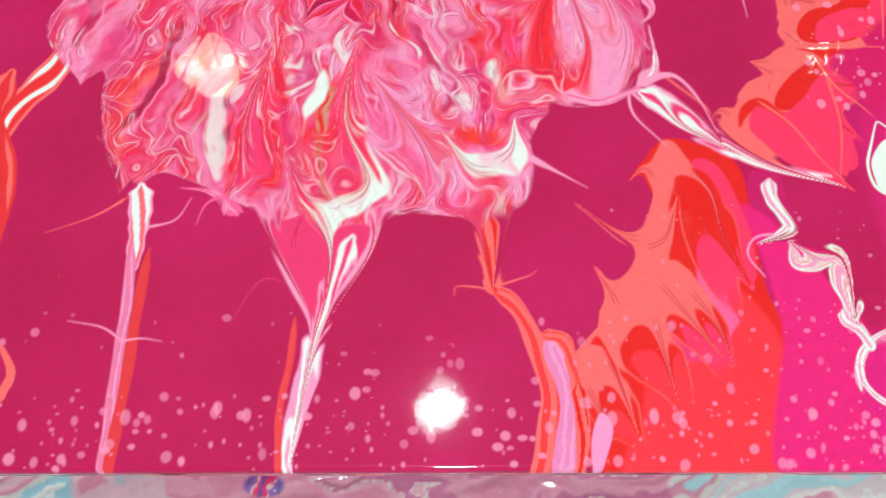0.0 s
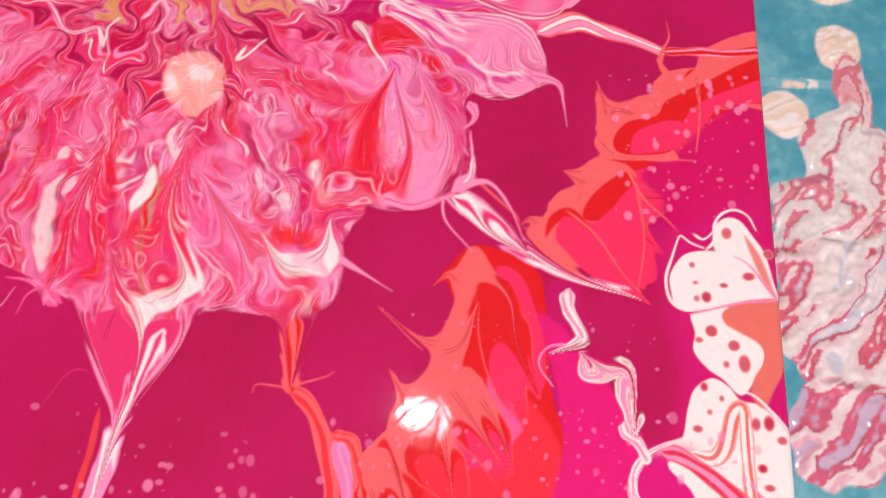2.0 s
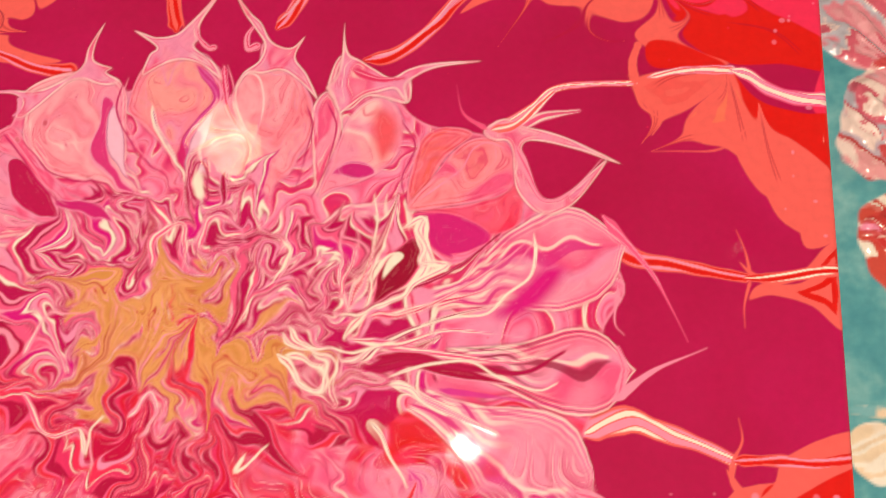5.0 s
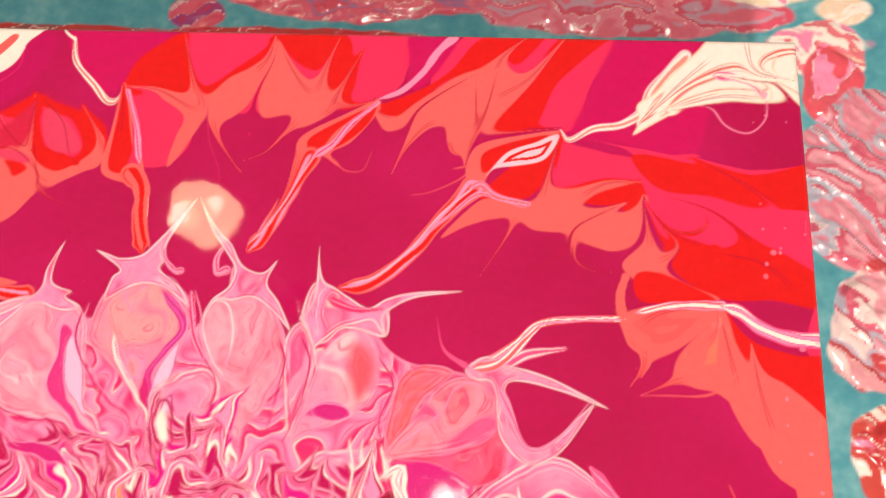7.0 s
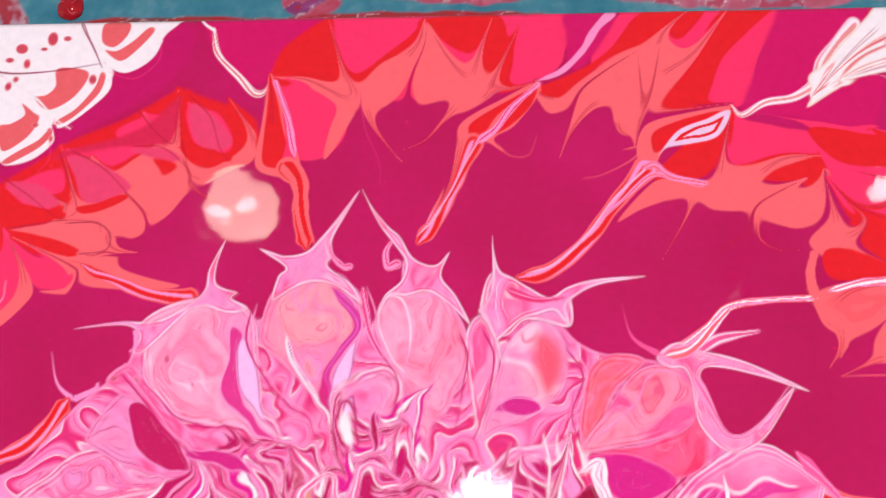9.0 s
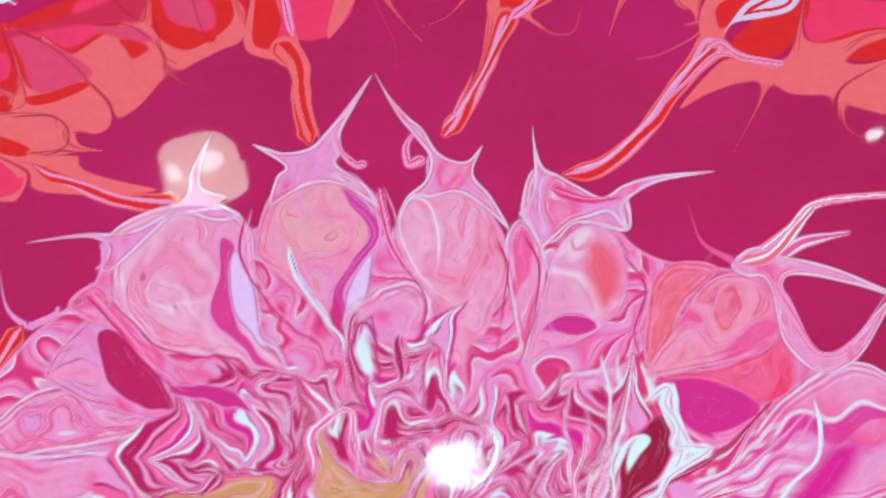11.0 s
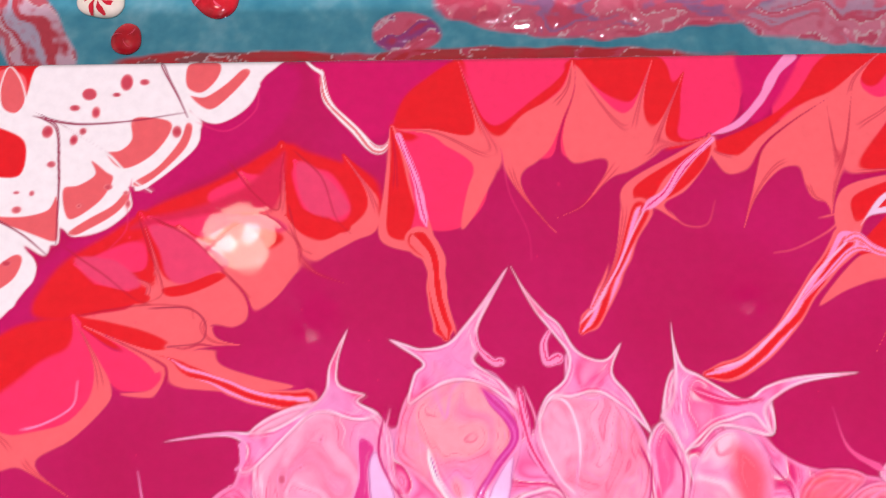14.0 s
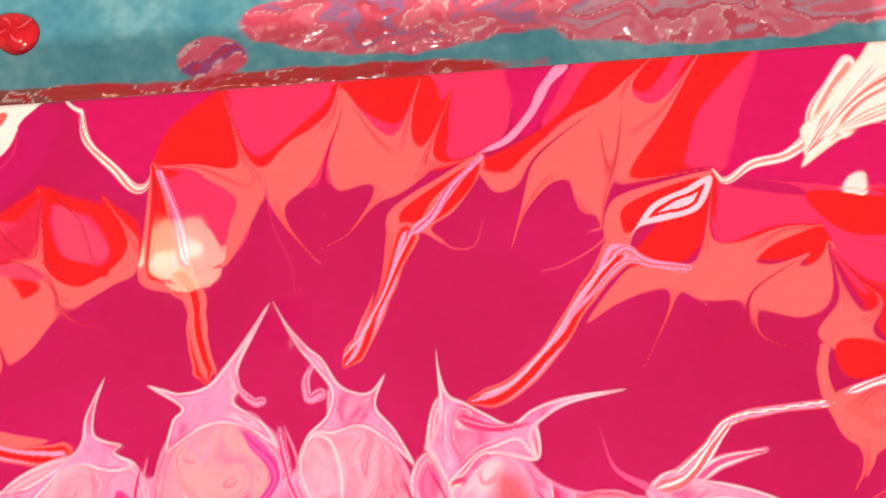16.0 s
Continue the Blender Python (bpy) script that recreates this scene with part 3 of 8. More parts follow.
        patchy = sstep(0.35, 0.62, fbm(self.X / 21, self.Y / 21, seed + 3, 2))
        self.rgb += (col - self.rgb) * np.clip(flower * 0.4 + 0.25, 0, 1)[..., None]
        up = (sstep(0.7, 2.0, s) * flower * light * (0.35 + 0.65 * patchy))[..., None]
        down = (sstep(-0.7, -2.0, s) * flower * dark * (1.1 - 0.6 * patchy))[..., None]
        self.rgb += (np.asarray(lin(250, 214, 226), np.float32) - self.rgb) * up
        self.rgb += (np.asarray(lin(206, 30, 104), np.float32) - self.rgb) * down

    def dots(self, colour, n, x0, y0, x1, y1, r0, r1, seed, ring=None, soft=0.35, strength=1.0, power=2.5):
        rnd = random.Random(seed)
        for _ in range(n):
            cx, cy, r = rnd.uniform(x0, x1), rnd.uniform(y0, y1), r0 + (r1 - r0) * rnd.random() ** power
            st = 0.6 + 0.9 * rnd.random()
            s = self.cut([(cx, cy)], r * 2 + 3)
            x, y = self.local(s, 0.6)
            if not x.size:
                continue
            d = np.hypot((x - cx), (y - cy) / st) - r
            if ring is not None:
                self.lay(s, ring, sstep(soft, -soft, d - 0.5) * strength, 0.02)
            self.lay(s, colour, sstep(soft, -soft, d) * strength * rnd.uniform(0.55, 1.0), 0.04)


def surface(net, place, relief, mat, names, parent, split=True, smooth=True, sag=None):
    """The net as meshes: one part for each paint region."""
    ny, nx = net.X.shape
    z = net.h * 0.001 * relief
    if sag is not None:
        z = z + sag
    co = np.stack((net.X * 0.001 + place[0], net.Y * 0.001 + place[1], z + place[2]), -1).reshape(-1, 3).astype(np.float32)
    gy, gx = np.gradient(z, 0.001 * (net.ys[1] - net.ys[0]), 0.001 * (net.xs[1] - net.xs[0]))
    nor = np.stack((-gx, -gy, np.ones_like(gx)), -1).reshape(-1, 3)
    nor /= np.linalg.norm(nor, axis=1, keepdims=True)
    rgba = np.concatenate((np.clip(net.rgb, 0, 1), np.ones((ny, nx, 1), np.float32)), -1).reshape(-1, 4).astype(np.float32)
    ids = net.ident[:-1, :-1].ravel()
    k = (np.arange(ny - 1)[:, None] * nx + np.arange(nx - 1)[None]).ravel()
    quads = np.stack((k, k + 1, k + nx + 1, k + nx), -1)
    made = []
    for ident in np.unique(ids):
        if ident < 0:
            continue
        q = quads[ids == ident]
        used = np.unique(q)
        back = np.zeros(nx * ny, np.int32)
        back[used] = np.arange(len(used))
        name, label = names[int(ident)] if int(ident) in names else names[100 * (int(ident) // 100)]
        me = bpy.data.meshes.new(name)
        me.vertices.add(len(used))
        me.vertices.foreach_set("co", co[used].ravel())
        me.loops.add(q.size)
        me.loops.foreach_set("vertex_index", back[q].ravel().astype(np.int32))
        me.polygons.add(len(q))
        me.polygons.foreach_set("loop_start", np.arange(0, q.size, 4, dtype=np.int32))
        me.polygons.foreach_set("use_smooth", np.ones(len(q), bool))
        at = me.color_attributes.new("pigment", "FLOAT_COLOR", "POINT")
        at.data.foreach_set("color", rgba[used].ravel())
        me.update(calc_edges=True)
        me.validate()
        me.normals_split_custom_set_from_vertices(nor[used])
        me.materials.append(mat)
        ob = new(name, me)
        ob.parent = parent
        if label:
            tagged(ob, label)
        made.append(ob)
    return made


# pigments
MAGENTA, CRIMSON, PURPLE = lin(180, 17, 80), lin(146, 12, 60), lin(190, 18, 94)
RED, CORAL, HOT, SALMON = lin(218, 27, 30), lin(238, 96, 98), lin(238, 46, 92), lin(246, 150, 130)
WHITE, CREAM, PINK, PALE = lin(238, 226, 220), lin(232, 206, 184), lin(237, 86, 140), lin(240, 140, 178)
LILAC, ROSE, GOLD, OCHRE = lin(235, 138, 184), lin(224, 48, 106), lin(222, 150, 100), lin(200, 108, 72)
FUCHSIA, TEAL, SKY, VIOLET = lin(214, 22, 130), lin(64, 146, 160), lin(120, 178, 190), lin(110, 80, 150)


def sheets(net, centre, seed):
    """Broad soft tongues of hot paint below the flower's heart."""
    cx, cy = centre
    rnd = random.Random(seed)
    hot = [(RED, HOT, PINK, ROSE), (ROSE, HOT, PALE, MAGENTA), (HOT, RED, ROSE, MAGENTA), (PINK, ROSE, PALE, HOT), (lin(214, 26, 50), RED, HOT, PINK), (LILAC, PINK, ROSE, PALE)]
    for r, n, length, width, soft, curl, strength in ((62, 18, 50, 12, 3.0, 0.35, 0.6), (54, 16, 40, 8, 1.6, 0.5, 0.7)):
        for i in range(n):
            a = -math.pi * (0.98 - 0.76 * (i + rnd.uniform(-0.5, 0.5)) / n)
            rr = r * rnd.uniform(0.75, 1.25)
            net.comma(cx + rr * math.cos(a), cy + rr * math.sin(a), a + rnd.uniform(-0.6, 0.6), length * rnd.uniform(0.65, 1.35), width * rnd.uniform(0.6, 1.4),
                      rnd.uniform(-curl, curl), *hot[rnd.randrange(6)], soft, rnd.uniform(-0.4, 0.4), None, strength)


# ---- the painting: pools, bands, threads and lobes of poured paint ----
film = Net(-288.8, -254, 219.2, 254, 0.44, MAGENTA, 3)
n = fbm(film.X / 70, film.Y / 70, 41, 3)
film.rgb[:] = ramp(n, (0.25, lin(174, 15, 74)), (0.5, MAGENTA), (0.75, lin(187, 19, 88)))

# bands along the top edge
DEEP = lin(200, 16, 90)
film.patch(DEEP, (-107.4, 254.2), (-56.1, 256.8), (-56.2, 245.6), (-76.5, 238.4), (-83.3, 223.9), (-96.2, 222.8), (-108.8, 238.8), edge=1.2)
film.patch(HOT, (-81.9, 223.8), (-76.5, 236.3), (-57.2, 251.3), (-52.0, 256.5), (47.1, 256.5), (46.1, 235.2), (42.2, 226.8), (32.6, 220.6), (21.3, 217.7), (10.1, 214.3), (-16.8, 212.3), (-42.5, 214.3), (-48.5, 210.6), (-49.7, 196.3), (-58.5, 186.9), (-72.0, 187.9), (-76.1, 206.5))
film.patch(HOT, (56.9, 232.1), (67.0, 249.2), (84.8, 259.1), (145.6, 261.2), (127.9, 230.8), (119.1, 208.8), (102.2, 209.1), (86.7, 212.5), (62.7, 212.3))
film.patch(RED, (-81.9, 223.8), (-78.5, 236.4), (-70.5, 244.6), (-57.2, 252.9), (-53.8, 243.2), (-50.3, 227.7), (-46.0, 219.8), (-56.4, 219.2), (-66.3, 223.2), (-76.3, 220.1), edge=0.8, warp=0.4)
film.patch(CORAL, (-61.4, 217.9), (-52.4, 219.7), (-45.4, 218.3), (-44.2, 211.3), (-48.7, 200.2), (-53.7, 190.5), (-57.6, 186.8), (-55.5, 200.8), (-52.5, 210.9), warp=0.4)
film.patch(RED, (-46.1, 215.6), (-43.4, 223.9), (-32.0, 234.9), (-19.5, 244.9), (-15.1, 251.7), (15.8, 253.3), (21.2, 237.2), (22.0, 226.2), (17.2, 215.9), (10.1, 213.3), (7.1, 229.6), (-7.5, 239.5), (-14.3, 247.8), (-16.6, 241.3), (-32.2, 230.5), (-40.5, 217.3), edge=0.5, warp=0.4)
film.patch(CORAL, (-44.1, 213.4), (-36.2, 228.3), (-23.9, 236.0), (-16.6, 240.2), (-13.6, 248.5), (-5.7, 236.1), (2.0, 227.8), (8.0, 227.3), (12.1, 214.2), (2.8, 207.6), (-4.5, 213.0), (-16.5, 210.8), (-22.6, 215.9), (-31.7, 210.9), (-39.7, 208.4), warp=0.4)
film.patch(DEEP, (46.9, 254.2), (70.1, 258.0), (62.9, 240.5), (53.3, 227.0), (47.3, 227.5), (46.7, 241.8), edge=1.2)
film.patch(RED, (32.5, 217.2), (52.2, 226.0), (65.5, 235.9), (79.8, 252.7), (107.3, 256.2), (96.6, 240.0), (88.3, 239.1), (79.7, 235.4), (64.9, 231.1), (53.8, 222.2), (42.9, 212.8), (36.9, 212.6), edge=0.5, warp=0.4)
film.patch(CORAL, (33.3, 216.7), (38.9, 213.1), (44.0, 213.8), (53.8, 222.0), (67.0, 232.0), (77.8, 236.6), (86.4, 239.7), (95.5, 232.3), (97.1, 228.9), (91.6, 218.5), (83.9, 206.4), (77.4, 205.4), (73.1, 196.4), (65.6, 199.1), (63.3, 208.4), (54.2, 207.3), (48.9, 203.9), (47.3, 207.2), (38.3, 206.0), (34.7, 210.3), warp=0.4)
film.patch(RED, (81.9, 206.1), (94.2, 222.6), (105.1, 241.6), (119.8, 256.3), (141.1, 259.2), (124.7, 242.2), (111.7, 228.8), (103.4, 210.1), (92.1, 207.8), edge=0.5, warp=0.4)
film.patch(DEEP, (119.3, 209.9), (133.8, 241.5), (145.6, 261.2), (188.4, 267.0), (171.6, 197.3), (157.6, 196.4), (140.8, 201.9), (123.5, 205.3), edge=1.5)
film.patch(HOT, (114.2, 206.5), (118.9, 201.5), (147.5, 195.5), (173.3, 197.6), (168.8, 177.1), (152.4, 180.4), (133.5, 183.9), (117.1, 179.1), (106.5, 180.0), (81.5, 173.9), (94.7, 184.9), edge=0.8)
film.patch(RED, (79.8, 176.1), (91.4, 189.2), (114.3, 207.1), (113.9, 197.7), (108.8, 181.8), (95.1, 174.9), warp=0.4)
film.patch(RED, (104.2, 177.1), (111.3, 179.6), (129.7, 184.6), (147.8, 186.8), (172.7, 195.2), (163.3, 152.0), (156.8, 155.4), (153.0, 164.4), (142.8, 171.5), (120.2, 174.5), edge=0.5, warp=0.4)
film.patch(CORAL, (64.0, 157.4), (75.2, 170.5), (83.6, 175.8), (100.9, 174.8), (111.3, 179.6), (129.2, 181.8), (137.3, 183.2), (122.9, 173.7), (140.9, 171.3), (151.9, 176.4), (147.3, 159.0), (135.6, 153.8), (122.0, 157.5), (116.9, 153.3), (114.0, 160.7), (102.8, 162.5), (96.1, 168.5), (86.2, 166.7), (74.2, 162.8), warp=0.4)
film.tine(3.1, (-47.5, 210.5), (-44.5, 215.5), (-50.3, 227.7), (-55.2, 243.3), (-57.8, 252.5))
film.tine(2.7, (-40.6, 213.1), (-36.9, 201.4), (-28.5, 189.5), (-23.4, 183.7))
film.tine(2.3, (-43.5, 213.3), (-50.5, 214.9), (-66.3, 223.2), (-81.9, 224.6))
film.tine(2.3, (-22.9, 209.6), (-21.4, 221.1), (-17.5, 233.7), (-14.2, 244.9))
film.tine(3.1, (-24.0, 232.1), (-17.7, 240.3), (-15.2, 251.3))
film.tine(3.9, (1.1, 212.9), (-7.4, 202.8), (-14.6, 194.5), (-23.6, 190.2))
film.tine(2.3, (6.7, 223.1), (1.7, 223.5), (-5.8, 233.9), (-12.9, 246.6))
film.tine(2.7, (4.5, 220.1), (9.7, 238.1), (14.4, 251.1))
film.tine(2.7, (7.0, 211.4), (15.2, 216.0), (23.3, 217.5), (31.9, 220.0))
film.tine(3.1, (11.1, 214.3), (15.8, 224.6), (25.5, 245.7))
film.tine(1.9, (41.8, 211.8), (34.1, 214.6), (32.6, 221.1))
film.tine(1.9, (46.9, 203.0), (51.1, 215.3), (61.1, 224.2), (77.6, 234.9))
film.tine(2.3, (84.3, 232.1), (88.4, 242.9), (100.8, 254.4))
film.tine(2.7, (82.5, 218.2), (88.3, 224.2), (100.7, 233.0), (117.3, 254.2))
film.tine(2.3, (65.6, 202.6), (67.9, 196.8), (72.6, 195.2))
film.tine(2.3, (77.9, 209.0), (75.3, 200.8), (72.8, 190.7))
film.tine(2.3, (79.8, 205.6), (93.9, 206.6), (114.6, 209.0))
film.tine(2.3, (62.7, 212.3), (54.3, 207.7), (46.2, 196.9), (41.2, 185.1))
film.tine(1.5, (75.0, 201.9), (76.8, 213.3), (76.7, 231.6))
film.tine(1.5, (75.0, 201.9), (81.1, 215.1), (86.3, 236.4))
film.tine(3.5, (105.6, 174.0), (108.1, 183.9), (114.3, 207.1))
film.tine(2.7, (120.4, 175.9), (133.5, 183.9), (149.4, 185.1))
film.tine(1.9, (116.6, 151.8), (120.1, 163.1), (131.0, 170.1), (141.6, 175.2))
film.tine(2.7, (116.9, 157.5), (112.2, 150.3), (99.3, 142.6))
film.tine(2.7, (120.4, 159.2), (120.6, 149.6), (128.2, 144.9), (138.6, 145.2))
film.tine(2.7, (96.4, 170.8), (91.9, 159.5), (80.8, 141.4))
film.tine(2.7, (148.4, 162.8), (150.8, 172.5), (153.3, 181.3))
film.tine(2.7, (145.6, 156.3), (149.5, 147.4), (161.8, 145.3))
# left-hand bands
film.patch(lin(188, 15, 90), (-129.3, 251.1), (-116.7, 246.4), (-124.1, 226.2), (-143.5, 211.1), (-166.4, 196.4), (-173.1, 181.9), (-192.6, 179.9), (-208.6, 150.0), (-237.2, 134.6), (-239.9, 152.0), (-205.7, 173.9), (-174.8, 201.7), (-150.6, 227.6), edge=2.0)
film.patch(RED, (-195.2, 176.9), (-170.1, 193.9), (-149.0, 204.3), (-122.8, 219.6), (-111.6, 216.3), (-91.5, 207.5), (-85.1, 199.0), (-87.3, 187.6), (-110.4, 178.5), (-136.6, 161.6), (-165.3, 159.3), (-192.1, 156.8), (-206.0, 159.8), edge=1.3)
film.patch(CORAL, (-189.1, 156.2), (-171.1, 159.3), (-164.7, 163.3), (-152.7, 171.6), (-143.7, 183.4), (-130.5, 192.4), (-121.7, 193.2), (-116.5, 186.1), (-106.7, 183.2), (-97.1, 188.1), (-86.4, 195.9), (-87.7, 186.6), (-95.0, 183.1), (-106.5, 177.1), (-113.4, 175.1), (-121.4, 163.1), (-134.2, 153.4), (-143.1, 154.4), (-144.9, 148.0), (-154.7, 146.0), (-170.4, 151.9), warp=0.5)
film.patch(HOT, (-146.9, 202.2), (-131.3, 208.5), (-122.9, 198.2), (-130.6, 194.1), (-144.5, 195.8), edge=0.8)
film.patch(HOT, (-117.3, 207.7), (-105.4, 208.7), (-96.8, 196.0), (-102.2, 189.3), (-112.9, 193.5), edge=0.8)
film.patch(HOT, (-166.7, 188.0), (-150.3, 193.8), (-135.5, 193.3), (-144.8, 185.4), (-155.2, 179.7), (-163.9, 177.7), edge=0.8)
film.patch(HOT, (-189.1, 175.4), (-173.2, 183.5), (-166.3, 175.7), (-167.5, 167.3), (-177.2, 163.3), edge=0.8)
film.patch(HOT, (-236.1, 127.1), (-218.1, 134.6), (-205.0, 151.9), (-189.1, 155.8), (-179.8, 140.3), (-177.4, 129.0), (-188.1, 119.7), (-211.7, 114.2), (-233.6, 110.5))
film.patch(RED, (-235.5, 123.4), (-237.2, 134.6), (-219.9, 148.1), (-205.5, 156.3), (-190.1, 156.4), (-191.1, 148.0), (-200.0, 142.3), (-213.8, 130.9), edge=1.2)
film.patch(RED, (-190.5, 156.8), (-170.5, 152.9), (-156.3, 147.0), (-160.1, 142.2), (-175.5, 145.1), (-183.6, 150.0), warp=0.5)
film.patch(HOT, (-186.5, 150.0), (-175.5, 144.5), (-161.0, 141.8), (-157.7, 136.5), (-161.1, 131.8), (-174.4, 132.7), (-181.7, 140.3), warp=0.5)
film.patch(CORAL, (-178.7, 134.6), (-175.5, 129.0), (-187.7, 116.0), (-201.8, 109.7), (-221.0, 101.2), (-231.6, 97.6), (-233.6, 110.5), (-211.6, 113.8), (-202.8, 117.9), (-188.4, 122.5), warp=0.5)
film.patch(CORAL, (-160.1, 142.2), (-152.8, 146.4), (-143.3, 146.0), (-139.2, 140.3), (-125.8, 135.6), (-114.5, 132.4), (-127.4, 130.9), (-142.4, 131.8), (-155.5, 132.4), (-161.9, 129.4), (-172.3, 130.9), (-160.2, 132.4), warp=0.5)
film.stroke(4.5, 7.6, (-156.1, 140.3), (-142.6, 135.6), (-127.3, 129.4), (-110.6, 127.2), skin=CORAL, shade=RED, core=LILAC, flare=0.5)
film.stroke(1.1, 0.6, (-203.9, 119.1), (-195.8, 121.9), (-187.9, 127.1), (-186.8, 134.6), skin=PALE)
film.stroke(1.9, 0.8, (-227.8, 122.4), (-217.9, 118.7), (-209.8, 114.2), skin=CRIMSON, core=CORAL)
film.tine(3.0, (-122.5, 189.9), (-120.6, 200.3), (-122.2, 220.1))
film.tine(2.6, (-102.8, 185.6), (-109.1, 198.1), (-117.1, 213.1))
film.tine(2.6, (-86.4, 190.7), (-90.4, 201.2), (-99.6, 215.1))
film.tine(2.6, (-123.5, 190.9), (-128.8, 198.3), (-136.3, 208.9))
film.tine(3.0, (-163.6, 161.7), (-162.3, 169.6), (-166.2, 181.8), (-171.1, 193.9))
film.tine(2.6, (-147.0, 173.6), (-155.7, 185.9), (-168.1, 192.6))
film.tine(1.9, (-129.6, 154.7), (-132.9, 164.6), (-145.3, 176.6), (-156.9, 189.0))
film.tine(1.9, (-115.0, 172.5), (-114.3, 179.6), (-119.7, 191.9))
film.tine(2.6, (-114.2, 177.5), (-108.2, 171.4), (-96.6, 167.0))
film.tine(2.6, (-170.9, 157.7), (-165.8, 165.7), (-170.0, 169.7), (-192.1, 175.8))
film.tine(3.8, (-178.2, 129.9), (-181.9, 142.2), (-191.0, 157.4))
film.tine(2.6, (-204.0, 112.4), (-198.6, 106.1), (-183.8, 96.7))
film.tine(2.6, (-204.7, 110.6), (-212.1, 117.8), (-230.4, 127.1))
film.tine(1.9, (-143.7, 151.8), (-150.9, 146.0), (-157.6, 146.4))
film.tine(2.6, (-144.0, 157.7), (-146.6, 152.8), (-142.5, 148.0), (-132.9, 146.4))
film.tine(1.9, (-160.0, 129.0), (-157.4, 137.5), (-162.0, 142.2), (-186.9, 153.9))
film.stroke(0.9, 0.6, (-165.3, 159.3), (-151.9, 159.7), (-145.4, 154.8), (-146.3, 148.0), (-157.5, 146.1), skin=CRIMSON)
film.patch(lin(206, 34, 70), (-173.6, 188.1), (-168.0, 191.8), (-150.5, 196.3), (-135.0, 203.6), (-123.6, 214.2), (-120.6, 215.3), (-122.8, 196.1), (-130.6, 193.7), (-144.4, 193.7), (-158.0, 191.1), edge=1.5, warp=0.4)
film.patch(lin(222, 62, 98), (-166.8, 189.1), (-153.7, 186.3), (-139.4, 176.6), (-143.0, 172.0), (-154.4, 168.0), (-160.1, 171.2), (-163.1, 179.8), edge=0.8, warp=0.4)
film.patch(RED, (-161.0, 166.4), (-152.5, 168.4), (-143.0, 172.0), (-139.8, 170.4), (-149.9, 165.2), (-158.3, 163.6), warp=0.4)
film.patch(lin(222, 62, 98), (-192.3, 177.9), (-178.5, 176.8), (-168.9, 168.1), (-175.5, 166.1), (-185.7, 170.1), edge=0.8, warp=0.4)
film.patch(RED, (-184.5, 168.1), (-174.0, 165.7), (-165.3, 163.7), (-167.7, 160.9), (-177.5, 162.5), warp=0.4)
film.patch(lin(222, 62, 98), (-140.3, 192.0), (-126.6, 192.4), (-118.5, 187.8), (-122.3, 185.7), (-130.3, 187.8), edge=0.8, warp=0.4)
film.patch(RED, (-130.2, 187.4), (-122.4, 186.1), (-119.9, 183.3), (-125.0, 180.0), (-127.7, 183.3), edge=0.8, warp=0.4)
film.patch(lin(222, 62, 98), (-115.5, 213.1), (-105.4, 206.6), (-97.2, 196.0), (-101.0, 191.8), (-110.9, 193.5), (-115.5, 202.4), edge=0.8, warp=0.4)
film.patch(RED, (-114.9, 195.0), (-106.9, 191.4), (-97.1, 188.7), (-99.0, 186.0), (-108.8, 188.1), (-113.7, 190.8), warp=0.4)
film.stroke(0.8, 0.4, (-171.6, 192.7), (-165.8, 177.8), (-160.8, 165.2), (-167.0, 160.9), skin=lin(176, 26, 48))
film.stroke(0.8, 0.4, (-167.1, 192.6), (-151.6, 183.8), (-139.1, 171.6), (-130.6, 163.2), skin=lin(176, 26, 48))
film.stroke(0.8, 0.4, (-141.6, 213.7), (-130.9, 200.4), (-122.3, 194.4), (-122.1, 206.7), (-120.9, 216.4), skin=lin(176, 26, 48))
film.stroke(0.8, 0.4, (-117.7, 217.4), (-107.3, 206.6), (-102.0, 191.8), (-96.6, 185.6), skin=lin(176, 26, 48))
film.stroke(0.8, 0.4, (-118.8, 196.1), (-114.4, 181.6), (-110.0, 178.3), skin=lin(176, 26, 48))
film.stroke(0.8, 0.4, (-196.7, 182.0), (-181.9, 171.7), (-171.4, 163.3), (-165.0, 160.7), skin=lin(176, 26, 48))
film.stroke(0.8, 0.4, (-140.4, 193.7), (-126.6, 192.4), (-114.4, 181.6), (-114.2, 175.5), skin=lin(176, 26, 48))
film.stroke(0.8, 0.4, (-190.2, 157.4), (-167.3, 160.5), (-151.9, 160.1), (-149.3, 156.1), skin=lin(176, 26, 48))
# white scalloped corner
film.patch(WHITE, (-274.7, 281.6), (-130.0, 265.1), (-131.0, 244.3), (-135.7, 234.1), (-146.5, 228.2), (-156.0, 233.2), (-151.5, 226.5), (-167.5, 210.3), (-169.0, 203.8), (-176.6, 203.9), (-174.3, 196.5), (-181.2, 189.2), (-191.2, 185.7), (-200.4, 188.6), (-202.3, 178.9), (-210.6, 182.1), (-205.3, 173.9), (-213.7, 159.4), (-222.4, 152.0), (-250.6, 134.6), rim=lin(236, 210, 205), rim_width=0.5, lift=0.08, warp=0.5, ident=2)
BLUSH = lin(222, 92, 92)
film.patch(WHITE, (-161.5, 251.5), (-158.4, 237.8), (-153.8, 231.0), (-146.5, 228.2), (-138.6, 231.9), (-131.9, 240.9), (-131.4, 244.3), (-135.4, 248.9), (-139.8, 253.5), warp=0.3)
